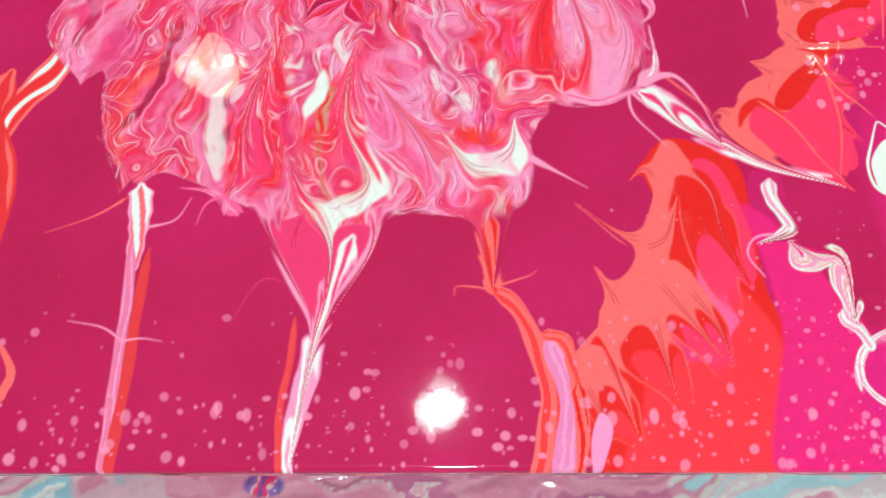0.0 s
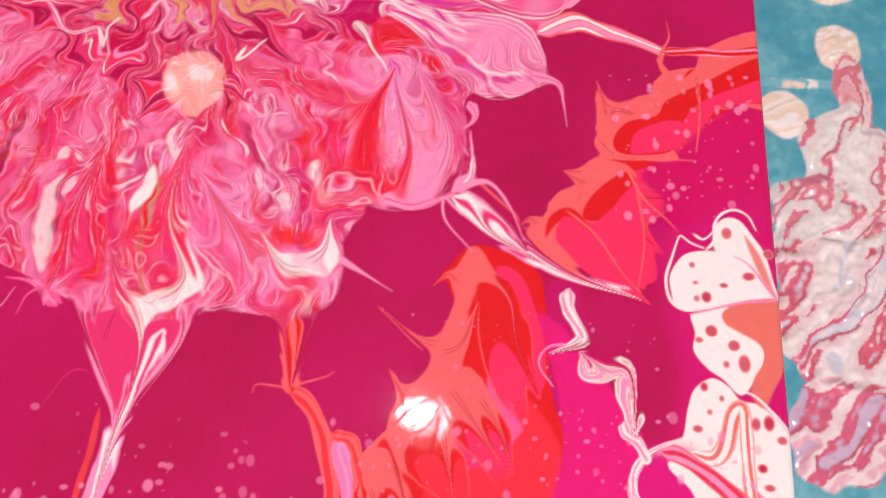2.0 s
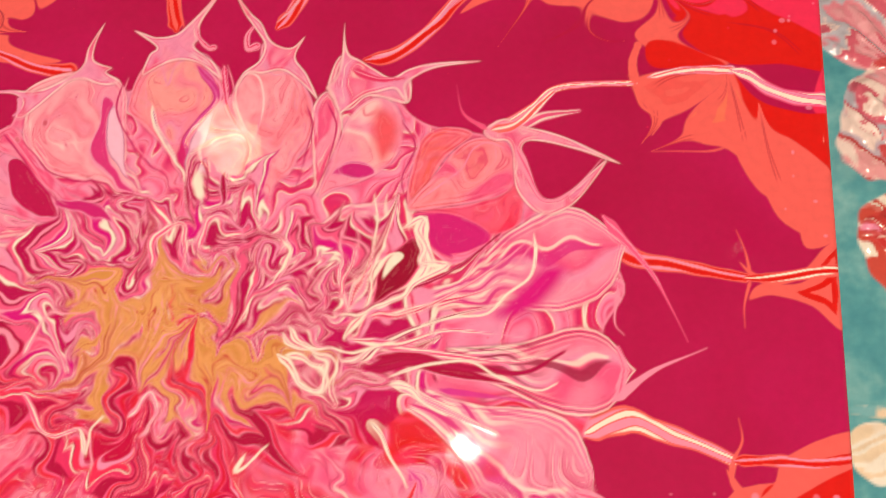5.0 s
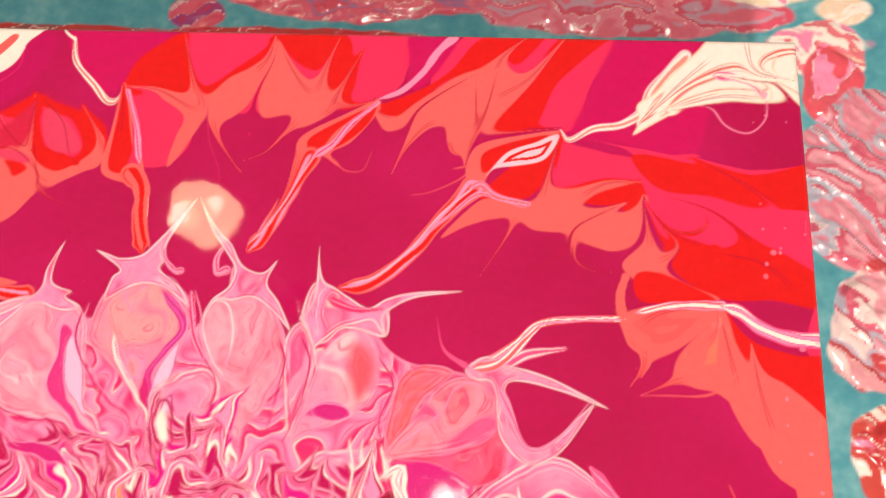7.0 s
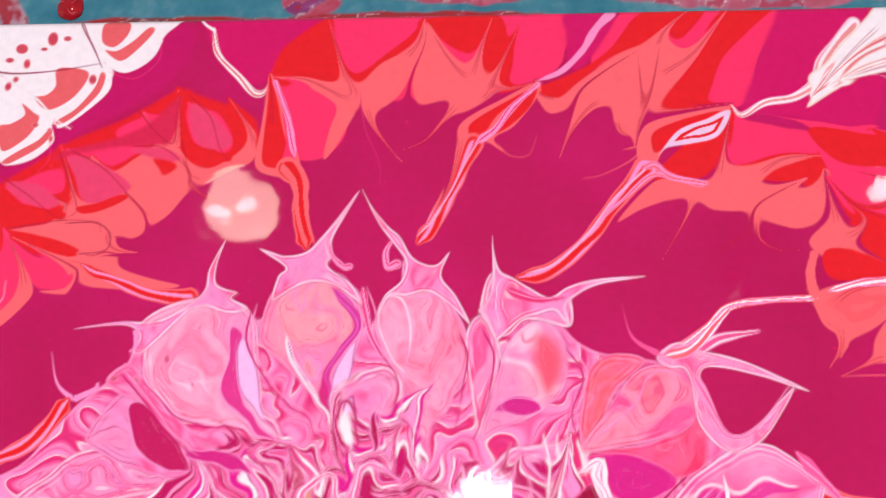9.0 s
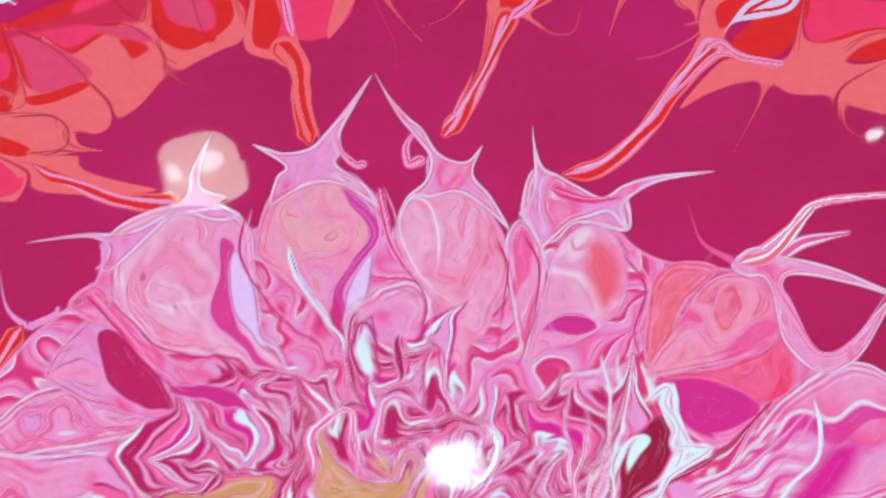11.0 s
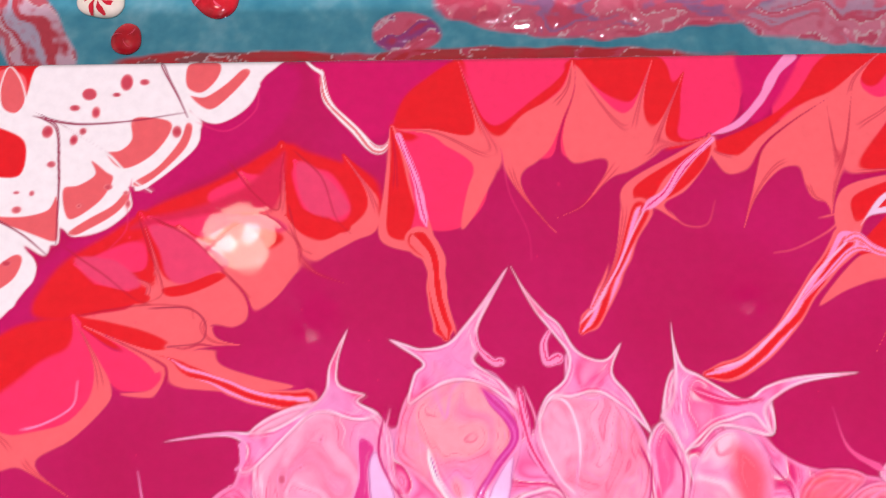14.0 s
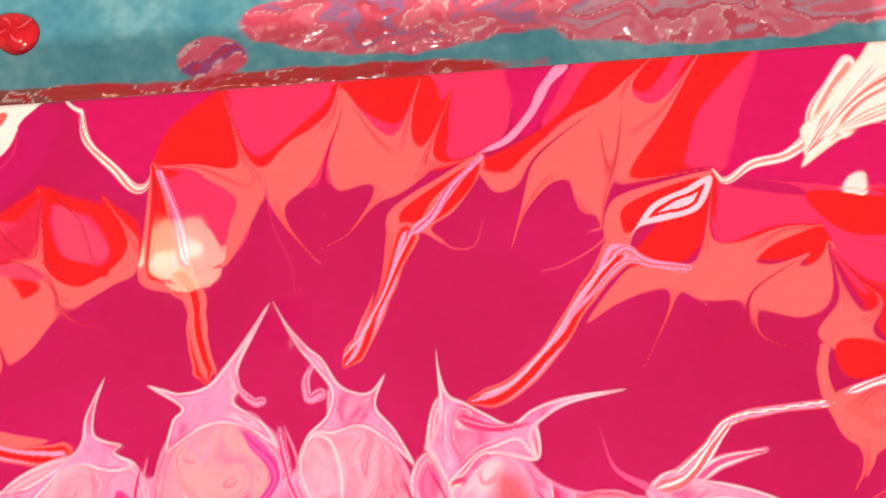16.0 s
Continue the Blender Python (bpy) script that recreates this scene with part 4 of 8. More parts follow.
film.patch(WHITE, (-186.2, 226.8), (-175.3, 207.1), (-172.9, 202.4), (-165.2, 207.0), (-154.0, 217.7), (-151.8, 224.3), (-153.8, 229.9), (-158.0, 232.1), (-171.3, 231.6), warp=0.3)
film.patch(WHITE, (-204.7, 227.0), (-201.2, 200.9), (-198.6, 190.3), (-193.2, 185.5), (-183.7, 190.2), (-176.2, 195.4), (-175.4, 201.8), (-181.7, 211.5), (-190.5, 218.1), (-199.6, 227.0), warp=0.3)
film.patch(WHITE, (-242.9, 199.0), (-234.5, 196.8), (-221.7, 191.5), (-211.0, 185.2), (-200.8, 182.6), (-198.8, 186.1), (-202.5, 207.3), (-204.7, 227.0), (-218.1, 227.1), (-238.5, 225.1), (-246.8, 225.2), warp=0.3)
film.patch(WHITE, (-239.7, 177.1), (-231.7, 177.0), (-222.1, 179.0), (-210.3, 180.0), (-205.9, 175.9), (-206.2, 169.8), (-210.5, 164.8), (-213.7, 159.8), (-229.3, 159.5), (-237.1, 159.5), warp=0.3)
film.patch(RED, (-235.8, 266.5), (-180.9, 270.5), (-200.7, 256.6), (-214.9, 252.1), (-217.0, 238.4), (-220.6, 233.4), (-227.0, 238.5), (-229.1, 247.7))
film.patch(RED, (-263.4, 225.3), (-248.8, 238.7), (-230.8, 229.5), (-215.5, 222.7), (-216.0, 209.6), (-229.9, 207.5), (-246.3, 194.8), (-258.5, 194.9))
film.patch(WHITE, (-237.2, 222.9), (-230.1, 223.9), (-227.5, 219.5), (-231.8, 214.0), (-237.1, 215.2), ident=2)
film.patch(CORAL, (-228.3, 250.0), (-219.6, 247.6), (-217.0, 238.4), (-220.7, 234.4), (-225.4, 238.5))
film.patch(BLUSH, (-157.7, 242.3), (-152.4, 240.4), (-147.2, 245.6), (-145.9, 251.3), (-150.2, 253.7), (-157.4, 252.6), (-158.9, 248.0), warp=0.3)
film.patch(BLUSH, (-156.4, 238.9), (-148.9, 233.6), (-141.5, 239.4), (-134.9, 248.0), (-137.5, 249.8), (-143.4, 243.9), (-150.9, 238.6), warp=0.3)
film.patch(BLUSH, (-185.3, 216.9), (-178.7, 211.0), (-168.0, 216.8), (-162.4, 227.7), (-171.2, 230.9), (-177.3, 229.9), (-176.6, 222.3), (-180.3, 218.0), warp=0.3)
film.patch(BLUSH, (-174.4, 205.8), (-166.6, 211.3), (-159.3, 221.1), (-157.1, 228.1), (-154.8, 226.5), (-157.0, 218.4), (-165.4, 208.9), (-172.0, 204.3), warp=0.3)
film.patch(BLUSH, (-198.1, 194.9), (-194.8, 192.0), (-186.1, 198.6), (-182.1, 207.1), (-184.6, 209.7), (-190.5, 214.1), (-188.6, 208.9), (-194.2, 204.7), (-199.5, 203.4), warp=0.3)
film.patch(BLUSH, (-195.7, 187.2), (-189.8, 191.7), (-181.4, 196.9), (-176.9, 202.2), (-175.8, 199.4), (-180.1, 193.8), (-188.5, 188.4), (-193.2, 186.1), warp=0.3)
film.patch(BLUSH, (-230.1, 194.1), (-218.6, 190.4), (-207.1, 186.0), (-200.9, 183.9), (-199.4, 186.1), (-201.6, 200.4), (-204.2, 195.6), (-214.0, 193.3), warp=0.3)
film.patch(BLUSH, (-238.6, 169.9), (-230.9, 170.9), (-223.2, 172.3), (-214.2, 179.0), (-210.8, 177.5), (-213.1, 170.6), (-220.3, 165.4), (-229.6, 161.9), (-237.3, 161.1), warp=0.3)
film.patch(BLUSH, (-227.4, 243.1), (-225.4, 235.1), (-219.9, 232.8), (-217.0, 238.4), (-220.7, 247.6), (-225.5, 252.3), rim=WHITE, rim_width=0.5, warp=0.4)
film.stroke(2.2, 0.7, (-214.9, 234.3), (-205.0, 229.3), (-186.4, 218.0), (-175.3, 207.1), (-167.8, 201.9), skin=WHITE, core=CRIMSON)
film.stroke(2.0, 0.7, (-210.4, 231.1), (-204.5, 227.0), (-202.0, 211.6), (-200.7, 196.6), (-199.6, 183.2), skin=CRIMSON, core=WHITE)
film.stroke(1.6, 0.6, (-213.6, 232.0), (-197.7, 228.7), (-179.3, 229.4), (-158.0, 232.4), skin=CRIMSON, core=WHITE)
film.stroke(2.0, 0.7, (-168.6, 253.9), (-165.3, 246.9), (-160.5, 237.8), (-156.9, 230.6), skin=CRIMSON, core=WHITE)
film.stroke(1.8, 0.6, (-234.6, 197.3), (-221.8, 192.1), (-211.1, 185.8), (-202.3, 179.1), skin=CRIMSON, core=WHITE)
film.stroke(0.8, 0.5, (-175.3, 207.1), (-175.9, 196.5), (-175.6, 188.1), (-181.2, 180.9), skin=ROSE, fade=0.5)
for x, y, r in ((-193.8, 240.4, 2.2), (-180.7, 245.3, 1.8), (-198.8, 234.8, 1.4), (-184.0, 240.3, 1.0), (-174.1, 245.4, 1.3), (-160.5, 224.8, 1.3), (-207.7, 225.9, 1.5), (-204.8, 213.2, 1.1), (-224.9, 203.2, 1.2), (-234.9, 216.7, 2.4), (-216.2, 175.9, 1.3), (-197.9, 222.5, 1.0), (-216.7, 202.7, 0.6), (-211.0, 202.2, 0.5), (-232.5, 234.0, 1.3), (-195.0, 225.8, 0.8)):
    film.dots(lin(186, 44, 64), 1, x, y, x, y, r, r, int(100 + x), ring=lin(214, 96, 104))
film.stroke(0.6, 0.6, (-153.7, 228.7), (-142.3, 225.3), (-132.5, 233.0), (-131.3, 242.0), skin=ROSE)
film.dots(lin(190, 50, 70), 6, -222, 196, -172, 246, 0.4, 1.7, 5, ring=lin(226, 120, 120))
film.stroke(2.6, 4.5, (-108.6, 248.6), (-106.2, 236.1), (-95.8, 224.9), (-88.7, 217.2), (-81.7, 216.0), skin=WHITE, shade=lin(220, 110, 110), core=WHITE)
film.stroke(0.8, 1.9, (-117.2, 257.9), (-112.8, 250.9), (-108.5, 247.4), skin=WHITE)
film.stroke(0.6, 0.4, (-43.0, 216.8), (-40.5, 199.8), (-34.2, 185.3), (-33.6, 175.2), skin=ROSE, fade=0.3)
# right-hand bands
film.patch(HOT, (112.9, 206.2), (143.2, 199.4), (149.6, 184.7), (159.8, 156.3), (193.4, 154.9), (231.1, 156.0), (235.0, 194.3), (196.1, 190.8), (161.8, 197.4))
film.patch(RED, (145.5, 196.9), (170.9, 193.9), (195.9, 188.4), (235.5, 199.2), (233.3, 177.3), (199.4, 174.0), (179.2, 178.2), (156.5, 182.5))
film.patch(RED, (155.2, 153.9), (171.1, 156.7), (198.3, 159.7), (230.1, 146.7), (228.6, 132.0), (198.5, 134.5), (179.8, 135.1), (163.6, 143.7))
film.patch(HOT, (173.9, 166.1), (190.3, 173.7), (232.5, 170.1), (229.9, 144.5), (198.2, 158.6), (182.3, 157.0))
film.patch(CORAL, (140.3, 148.8), (151.9, 156.1), (159.2, 144.8), (178.7, 135.1), (158.8, 135.6), (145.7, 142.1))
film.patch(RED, (145.8, 144.4), (157.0, 144.7), (176.5, 135.0), (158.6, 132.2), (146.5, 134.1))
film.patch(HOT, (218.4, 135.1), (229.0, 135.4), (226.0, 106.7), (212.1, 115.0))
film.patch(CORAL, (138.4, 126.0), (147.5, 130.8), (178.5, 132.8), (173.5, 122.6), (162.0, 113.5), (149.9, 110.5), (142.5, 117.3), veins=lin(234, 86, 90), vein_step=8)
film.patch(RED, (177.4, 131.6), (190.7, 118.7), (207.6, 112.7), (226.2, 108.9), (222.1, 69.1), (215.0, 77.0), (195.5, 97.3), (183.7, 111.9))
film.patch(CORAL, (160.7, 108.6), (173.5, 122.6), (179.4, 129.5), (185.9, 112.0), (197.7, 97.3), (215.8, 85.3), (222.5, 73.2), (220.9, 57.1), (199.2, 64.3), (188.2, 84.4), (177.2, 95.6), (165.6, 99.5), veins=lin(240, 112, 96), vein_step=14)
film.patch(CORAL, (179.5, 101.2), (202.4, 101.7), (221.6, 82.8), (221.4, 61.7), (206.6, 54.3), (203.0, 70.5), (187.8, 79.5))
film.patch(CORAL, (183.6, 33.1), (188.3, 40.1), (203.6, 40.6), (219.4, 47.9), (218.8, 23.3), (207.5, 31.7), (192.5, 35.7), veins=RED, vein_step=5)
film.patch(CORAL, (179.8, 48.9), (188.4, 43.5), (203.9, 45.1), (213.2, 54.5), (221.2, 59.4), (220.2, 44.5), (203.7, 41.7), (188.3, 40.1), veins=RED, vein_step=5)
# lower right: scallops that step down to the speckled purple corner
film.patch(PURPLE, (161.2, -105.5), (166.3, -70.2), (189.4, -55.3), (221.5, -49.0), (230.7, -105.6), (207.2, -137.6), (165.0, -130.1))
film.patch(CORAL, (136.9, -89.6), (143.7, -84.9), (144.8, -64.6), (146.0, -53.1), (150.6, -59.7), (166.6, -57.7), (167.9, -49.6), (185.3, -44.0), (197.0, -38.6), (220.4, -30.3), (221.5, -49.0), (196.5, -50.3), (189.1, -62.2), (166.3, -70.2), (157.1, -86.3), (161.3, -99.1), (148.0, -110.5), (139.2, -104.6), veins=lin(234, 86, 90), vein_step=8)
film.patch(RED, (152.8, -71.0), (161.9, -63.7), (177.8, -62.8), (187.0, -57.8), (199.2, -40.9), (221.3, -35.0), (221.2, -53.6), (207.9, -49.7), (191.5, -59.8), (175.1, -78.7), (159.4, -77.3))
film.patch(HOT, (159.5, -75.1), (173.2, -65.3), (189.1, -62.2), (200.9, -52.4), (221.5, -49.0), (220.8, -60.5), (198.2, -61.7), (186.3, -78.0), (172.9, -76.6))
film.patch(PURPLE, (168.4, -79.1), (188.9, -69.0), (196.1, -57.3), (220.9, -58.2), (230.7, -105.6), (207.8, -127.6), (176.4, -108.8))
film.patch(CORAL, (171.8, -32.9), (176.2, -39.7), (190.2, -36.6), (202.1, -28.9), (219.5, -26.8), (220.2, -33.9), (197.0, -38.6), (183.0, -42.9))
film.scallop((216.2, -60.7), (143.7, -68.1), 14.5, PURPLE, HOT, RED, CORAL, seam=CORAL, seed=21)
film.scallop((222.1, -39.7), (167.8, -53.0), 11.1, HOT, HOT, RED, CORAL, seam=CORAL, seed=22)
film.scallop((194.8, -86.3), (135.9, -98.4), 15.5, PURPLE, HOT, RED, CORAL, seam=CORAL, seed=23)
film.patch(CORAL, (113.1, -119.1), (118.1, -112.6), (135.5, -100.5), (145.9, -89.7), (144.5, -76.0), (152.7, -64.8), (174.1, -47.3), (202.5, -41.1), (175.0, -64.4), (154.1, -78.7), (157.8, -92.2), (144.7, -105.7), (127.4, -116.3), (122.0, -129.1))
film.patch(RED, (137.6, -105.8), (148.3, -89.6), (147.1, -73.2), (160.3, -61.8), (183.6, -52.9), (222.7, -40.8), (220.8, -55.3), (175.0, -64.4), (158.9, -78.6), (160.5, -89.5), (149.7, -103.0))
film.patch(HOT, (139.8, -108.4), (155.6, -89.5), (161.4, -78.6), (182.4, -64.3), (213.3, -55.4), (198.8, -72.5), (173.1, -83.9), (165.8, -110.6), (168.1, -136.1), (151.8, -136.3), (140.9, -126.4))
film.patch(PURPLE, (164.1, -102.8), (173.1, -83.9), (204.4, -66.8), (222.1, -63.8), (219.6, -117.7), (199.8, -104.9), (176.9, -118.2), (170.7, -133.5))
film.patch(RED, (82.1, -137.2), (89.3, -125.8), (101.1, -124.3), (120.4, -136.7), (122.8, -163.4), (124.6, -182.0), (131.6, -211.0), (130.7, -254.7), (61.0, -255.4), (52.5, -226.8), (54.6, -209.6), (67.7, -194.0), (78.8, -187.1), (86.8, -177.9), (86.3, -154.2), edge=0.5)
film.patch(lin(246, 44, 62), (87.6, -191.5), (114.4, -186.7), (131.1, -217.4), (130.5, -256.7), (69.3, -257.3), (73.7, -234.9), (80.6, -209.3), edge=1.6)
film.patch(PURPLE, (123.7, -139.1), (135.2, -141.4), (140.3, -165.5), (152.2, -186.3), (161.2, -208.5), (160.8, -234.0), (181.6, -256.2), (129.5, -256.7), (131.6, -211.0), (124.6, -182.0))
film.patch(FUCHSIA, (130.1, -184.2), (145.5, -186.3), (159.0, -208.5), (159.5, -225.7), (177.6, -254.3), (131.7, -254.7), (131.6, -211.0), edge=1.2)
film.patch(HOT, (100.7, -134.4), (112.2, -136.8), (120.3, -158.6), (121.3, -182.0), (110.3, -177.6), (106.7, -158.8))
film.patch(CORAL, (65.5, -187.3), (75.7, -175.7), (79.2, -166.3), (85.3, -149.4), (84.3, -139.6), (90.5, -125.7), (96.8, -126.9), (100.6, -136.9), (93.1, -154.2), (91.5, -170.8), (96.7, -182.3), (90.1, -182.4), (84.6, -177.9), (106.6, -211.2), (87.4, -198.3), (81.0, -191.6), (75.3, -200.6), (63.2, -205.2), (60.0, -222.5), (53.5, -220.4), (52.4, -211.8), (58.9, -203.0), (66.6, -195.1))
film.patch(RED, (89.2, -173.2), (90.9, -154.2), (95.8, -141.9), (103.4, -154.0), (104.9, -173.0), (98.8, -186.9), (92.2, -184.7), edge=0.6)
film.patch(RED, (65.4, -213.9), (72.0, -200.6), (79.8, -196.1), (77.3, -213.7), (71.7, -224.5), edge=0.6)
film.patch(RED, (53.5, -220.4), (58.9, -205.2), (63.2, -211.7), (63.2, -226.7), edge=0.6)
film.patch(PINK, (98.6, -191.4), (101.7, -170.7), (108.1, -177.6), (109.7, -191.3), (113.7, -200.2), (104.8, -202.5), edge=0.9)
film.patch(ROSE, (80.4, -220.1), (87.3, -202.7), (96.0, -204.8), (108.7, -213.4), (91.3, -215.7), (84.5, -226.5), edge=0.9)
film.stroke(1.4, 0.5, (75.8, -169.8), (65.7, -161.7), (55.4, -153.4), skin=CORAL)
film.stroke(1.8, 0.5, (66.8, -191.8), (65.1, -185.0), (61.1, -179.3), skin=CORAL)
film.stroke(1.8, 0.5, (86.6, -90.5), (99.5, -101.0), (113.3, -113.9), (128.7, -134.1), (144.8, -136.4), (158.1, -143.6), skin=CORAL, fade=0.4)
film.scallop((178.8, -99.9), (120.5, -112.5), 12.7, HOT, HOT, RED, CORAL, seam=CORAL, seed=24)
film.scallop((167.4, -118.3), (111.7, -122.9), 9.0, HOT, HOT, CORAL, seam=CORAL, seed=25)
film.scallop((92.8, -234.7), (65.5, -188.4), 13.1, lin(246, 44, 62), lin(246, 44, 62), RED, CORAL, seam=CORAL, seed=26)
film.scallop((73.6, -247.2), (53.5, -208.6), 10.0, lin(246, 44, 62), RED, RED, CORAL, seam=CORAL, seed=27)
film.scallop((108.3, -222.0), (84.6, -175.6), 11.3, HOT, HOT, RED, CORAL, seam=CORAL, seed=28)
film.scallop((113.7, -200.2), (98.4, -134.5), 10.4, HOT, HOT, RED, RED, seam=CORAL, seed=29)
film.tine(4.1, (82.6, -167.4), (72.4, -165.2), (63.4, -159.3), (54.8, -152.2))
film.tine(3.6, (68.8, -195.1), (66.0, -188.4), (60.0, -178.2))
film.tine(2.7, (86.6, -142.1), (82.1, -137.2), (76.2, -142.2))
film.tine(3.6, (82.3, -181.4), (91.9, -193.7), (105.5, -212.3))
film.tine(3.2, (94.4, -184.7), (104.9, -200.3), (109.6, -215.5))
film.tine(3.2, (94.9, -134.5), (107.2, -146.7), (110.9, -165.9), (119.9, -186.6))
film.tine(3.2, (62.1, -209.5), (67.0, -222.4), (72.6, -241.1))
film.tine(3.2, (80.9, -193.9), (83.9, -209.3), (87.7, -228.5))
film.tine(2.7, (53.5, -220.4), (58.9, -233.0), (61.0, -251.4))
film.tine(3.2, (78.0, -171.0), (88.3, -166.2), (94.4, -149.3))
film.tine(3.6, (119.2, -113.8), (129.8, -115.0), (143.0, -128.9), (164.8, -146.5))
film.tine(3.2, (139.3, -97.8), (151.8, -106.9), (171.5, -124.7))
film.tine(3.2, (148.1, -76.0), (158.6, -82.4), (188.0, -81.5))
film.tine(3.2, (156.5, -63.3), (175.4, -60.2), (200.8, -55.6))
film.tine(2.7, (140.7, -95.1), (136.0, -92.5), (131.0, -88.8))
film.tine(2.7, (119.2, -115.1), (115.8, -111.3), (109.7, -115.3))
film.tine(3.4, (149.4, -64.4), (147.9, -55.3), (144.7, -45.0))
film.tine(3.9, (143.7, -76.0), (159.4, -81.8), (190.6, -81.3))
film.tine(3.4, (148.3, -57.6), (162.0, -61.4), (186.4, -74.7))
film.tine(3.4, (170.1, -51.8), (182.6, -55.7), (200.1, -68.4))
film.tine(3.4, (188.8, -41.4), (191.8, -52.9), (216.4, -58.4))
film.tine(2.9, (139.2, -89.5), (135.8, -89.7), (130.2, -88.9))
film.tine(3.4, (142.5, -95.8), (156.9, -99.3), (183.2, -99.9))
film.tine(3.2, (144.9, 121.8), (156.2, 128.8), (179.6, 132.2))
film.tine(3.7, (173.1, 116.0), (179.0, 122.8), (179.6, 132.8))
film.tine(3.7, (165.7, 101.7), (159.2, 100.4), (146.0, 94.7))
film.tine(3.2, (184.8, 96.9), (181.7, 114.1), (178.4, 130.6))
film.tine(3.2, (198.3, 78.5), (193.4, 97.2), (190.6, 116.5))
film.tine(3.2, (147.9, 115.2), (147.6, 106.5), (141.8, 97.7))
film.tine(3.2, (151.6, 149.1), (161.9, 154.1), (178.6, 168.6))
# scallops and white lace on the right edge
film.patch(lin(222, 24, 112), (119.0, -151.6), (138.6, -167.7), (155.5, -190.2), (165.2, -211.9), (178.7, -232.7), (185.5, -252.8), (122.7, -256.5), (128.8, -208.6), (126.9, -181.9), edge=1.4)
film.patch(lin(204, 16, 92), (163.4, -89.2), (178.7, -77.9), (197.3, -60.7), (223.1, -51.5), (228.2, -116.2), (212.5, -106.8), (195.9, -106.3), (175.5, -125.3), (173.5, -102.2), edge=2.0)
film.patch(CORAL, (143.4, -74.8), (146.5, -65.0), (144.5, -53.2), (150.6, -62.1), (167.7, -57.6), (169.2, -49.6), (178.4, -45.9), (189.1, -38.0), (195.1, -26.0), (226.7, -16.1), (224.0, -54.3), (200.5, -52.1), (189.8, -61.5), (176.6, -73.0), (179.0, -82.0), (158.9, -82.9), (149.2, -81.5))
film.patch(RED, (151.5, -73.8), (157.4, -64.7), (170.5, -60.4), (176.0, -52.8), (193.7, -43.7), (225.5, -28.1), (223.5, -52.0), (198.0, -52.2), (184.7, -63.9), (176.3, -78.0), (156.6, -80.2))
film.patch(HOT, (158.8, -76.3), (162.1, -68.8), (174.8, -62.8), (182.7, -64.0), (179.4, -75.7), (161.5, -80.1))
film.patch(HOT, (182.7, -64.0), (193.0, -52.3), (224.3, -39.9), (224.3, -51.4), (200.3, -55.0), (189.4, -66.6))
film.patch(CORAL, (135.9, -114.2), (137.3, -101.1), (139.5, -93.1), (132.4, -90.1), (141.6, -88.8), (144.8, -83.0), (156.4, -84.6), (160.8, -92.0), (145.8, -103.5), (138.9, -108.9))
film.patch(RED, (138.0, -109.0), (143.7, -98.3), (156.2, -88.1), (161.3, -93.3), (153.5, -103.3), (143.1, -111.4), edge=0.6)
film.patch(HOT, (141.7, -116.6), (150.5, -105.5), (161.2, -94.1), (162.8, -108.3), (164.7, -128.1), (162.8, -140.6), (154.1, -129.7))
film.patch(CORAL, (119.7, -115.4), (121.8, -108.9), (128.6, -103.0), (127.0, -107.7), (122.0, -119.7))
film.patch(RED, (121.5, -119.8), (124.1, -110.2), (133.8, -106.0), (141.5, -116.1), (135.7, -119.3), (128.8, -112.6), edge=0.6)
film.patch(HOT, (125.8, -119.6), (131.3, -110.2), (142.8, -118.6), (152.2, -131.0), (159.2, -143.7), (139.8, -136.8), (130.8, -127.1), edge=0.6)
film.stroke(2.1, 0.7, (144.2, -72.9), (154.1, -81.4), (168.7, -81.5), (187.0, -82.0), skin=CORAL, core=CRIMSON)
film.stroke(2.3, 0.7, (189.5, -39.5), (190.1, -58.1), (187.6, -77.7), skin=CORAL, core=CRIMSON)
film.stroke(2.1, 0.7, (156.4, -84.6), (164.0, -99.8), (174.2, -110.0), (180.7, -117.6), skin=CORAL)
film.stroke(1.8, 0.7, (161.3, -93.3), (163.7, -118.0), (160.5, -141.2), skin=CORAL, core=ROSE)
film.stroke(1.8, 0.7, (131.4, -107.3), (142.9, -117.4), (153.9, -133.5), (161.6, -141.9), skin=CORAL)
film.patch(lin(204, 20, 104), (170.2, -132.2), (175.7, -114.7), (192.9, -103.8), (205.3, -98.1), (218.1, -105.3), (220.0, -139.8), (221.1, -181.4), (222.8, -224.2), (168.8, -226.3), (172.0, -201.0), (175.4, -174.3), edge=6)
film.patch(WHITE, (192.6, -119.0), (193.7, -111.9), (198.7, -107.9), (204.6, -109.2), (209.4, -115.7), (213.6, -123.0), (216.4, -135.1), (218.2, -142.3), (209.3, -142.7), (200.6, -133.4), (194.6, -125.1), warp=0.3)
film.patch(WHITE, (176.1, -147.6), (174.0, -141.8), (173.6, -134.5), (177.0, -128.3), (181.2, -124.4), (188.3, -122.9), (195.4, -123.8), (200.8, -130.9), (207.3, -137.9), (218.2, -142.3), (209.2, -144.1), (197.5, -145.8), (185.8, -147.9), warp=0.3)
film.patch(WHITE, (181.5, -151.0), (183.9, -149.2), (197.5, -146.3), (201.7, -152.5), (209.8, -161.4), (210.2, -168.3), (205.0, -177.6), (199.7, -182.3), (193.3, -176.3), (186.8, -171.6), (182.2, -164.9), (183.2, -157.9), warp=0.3)
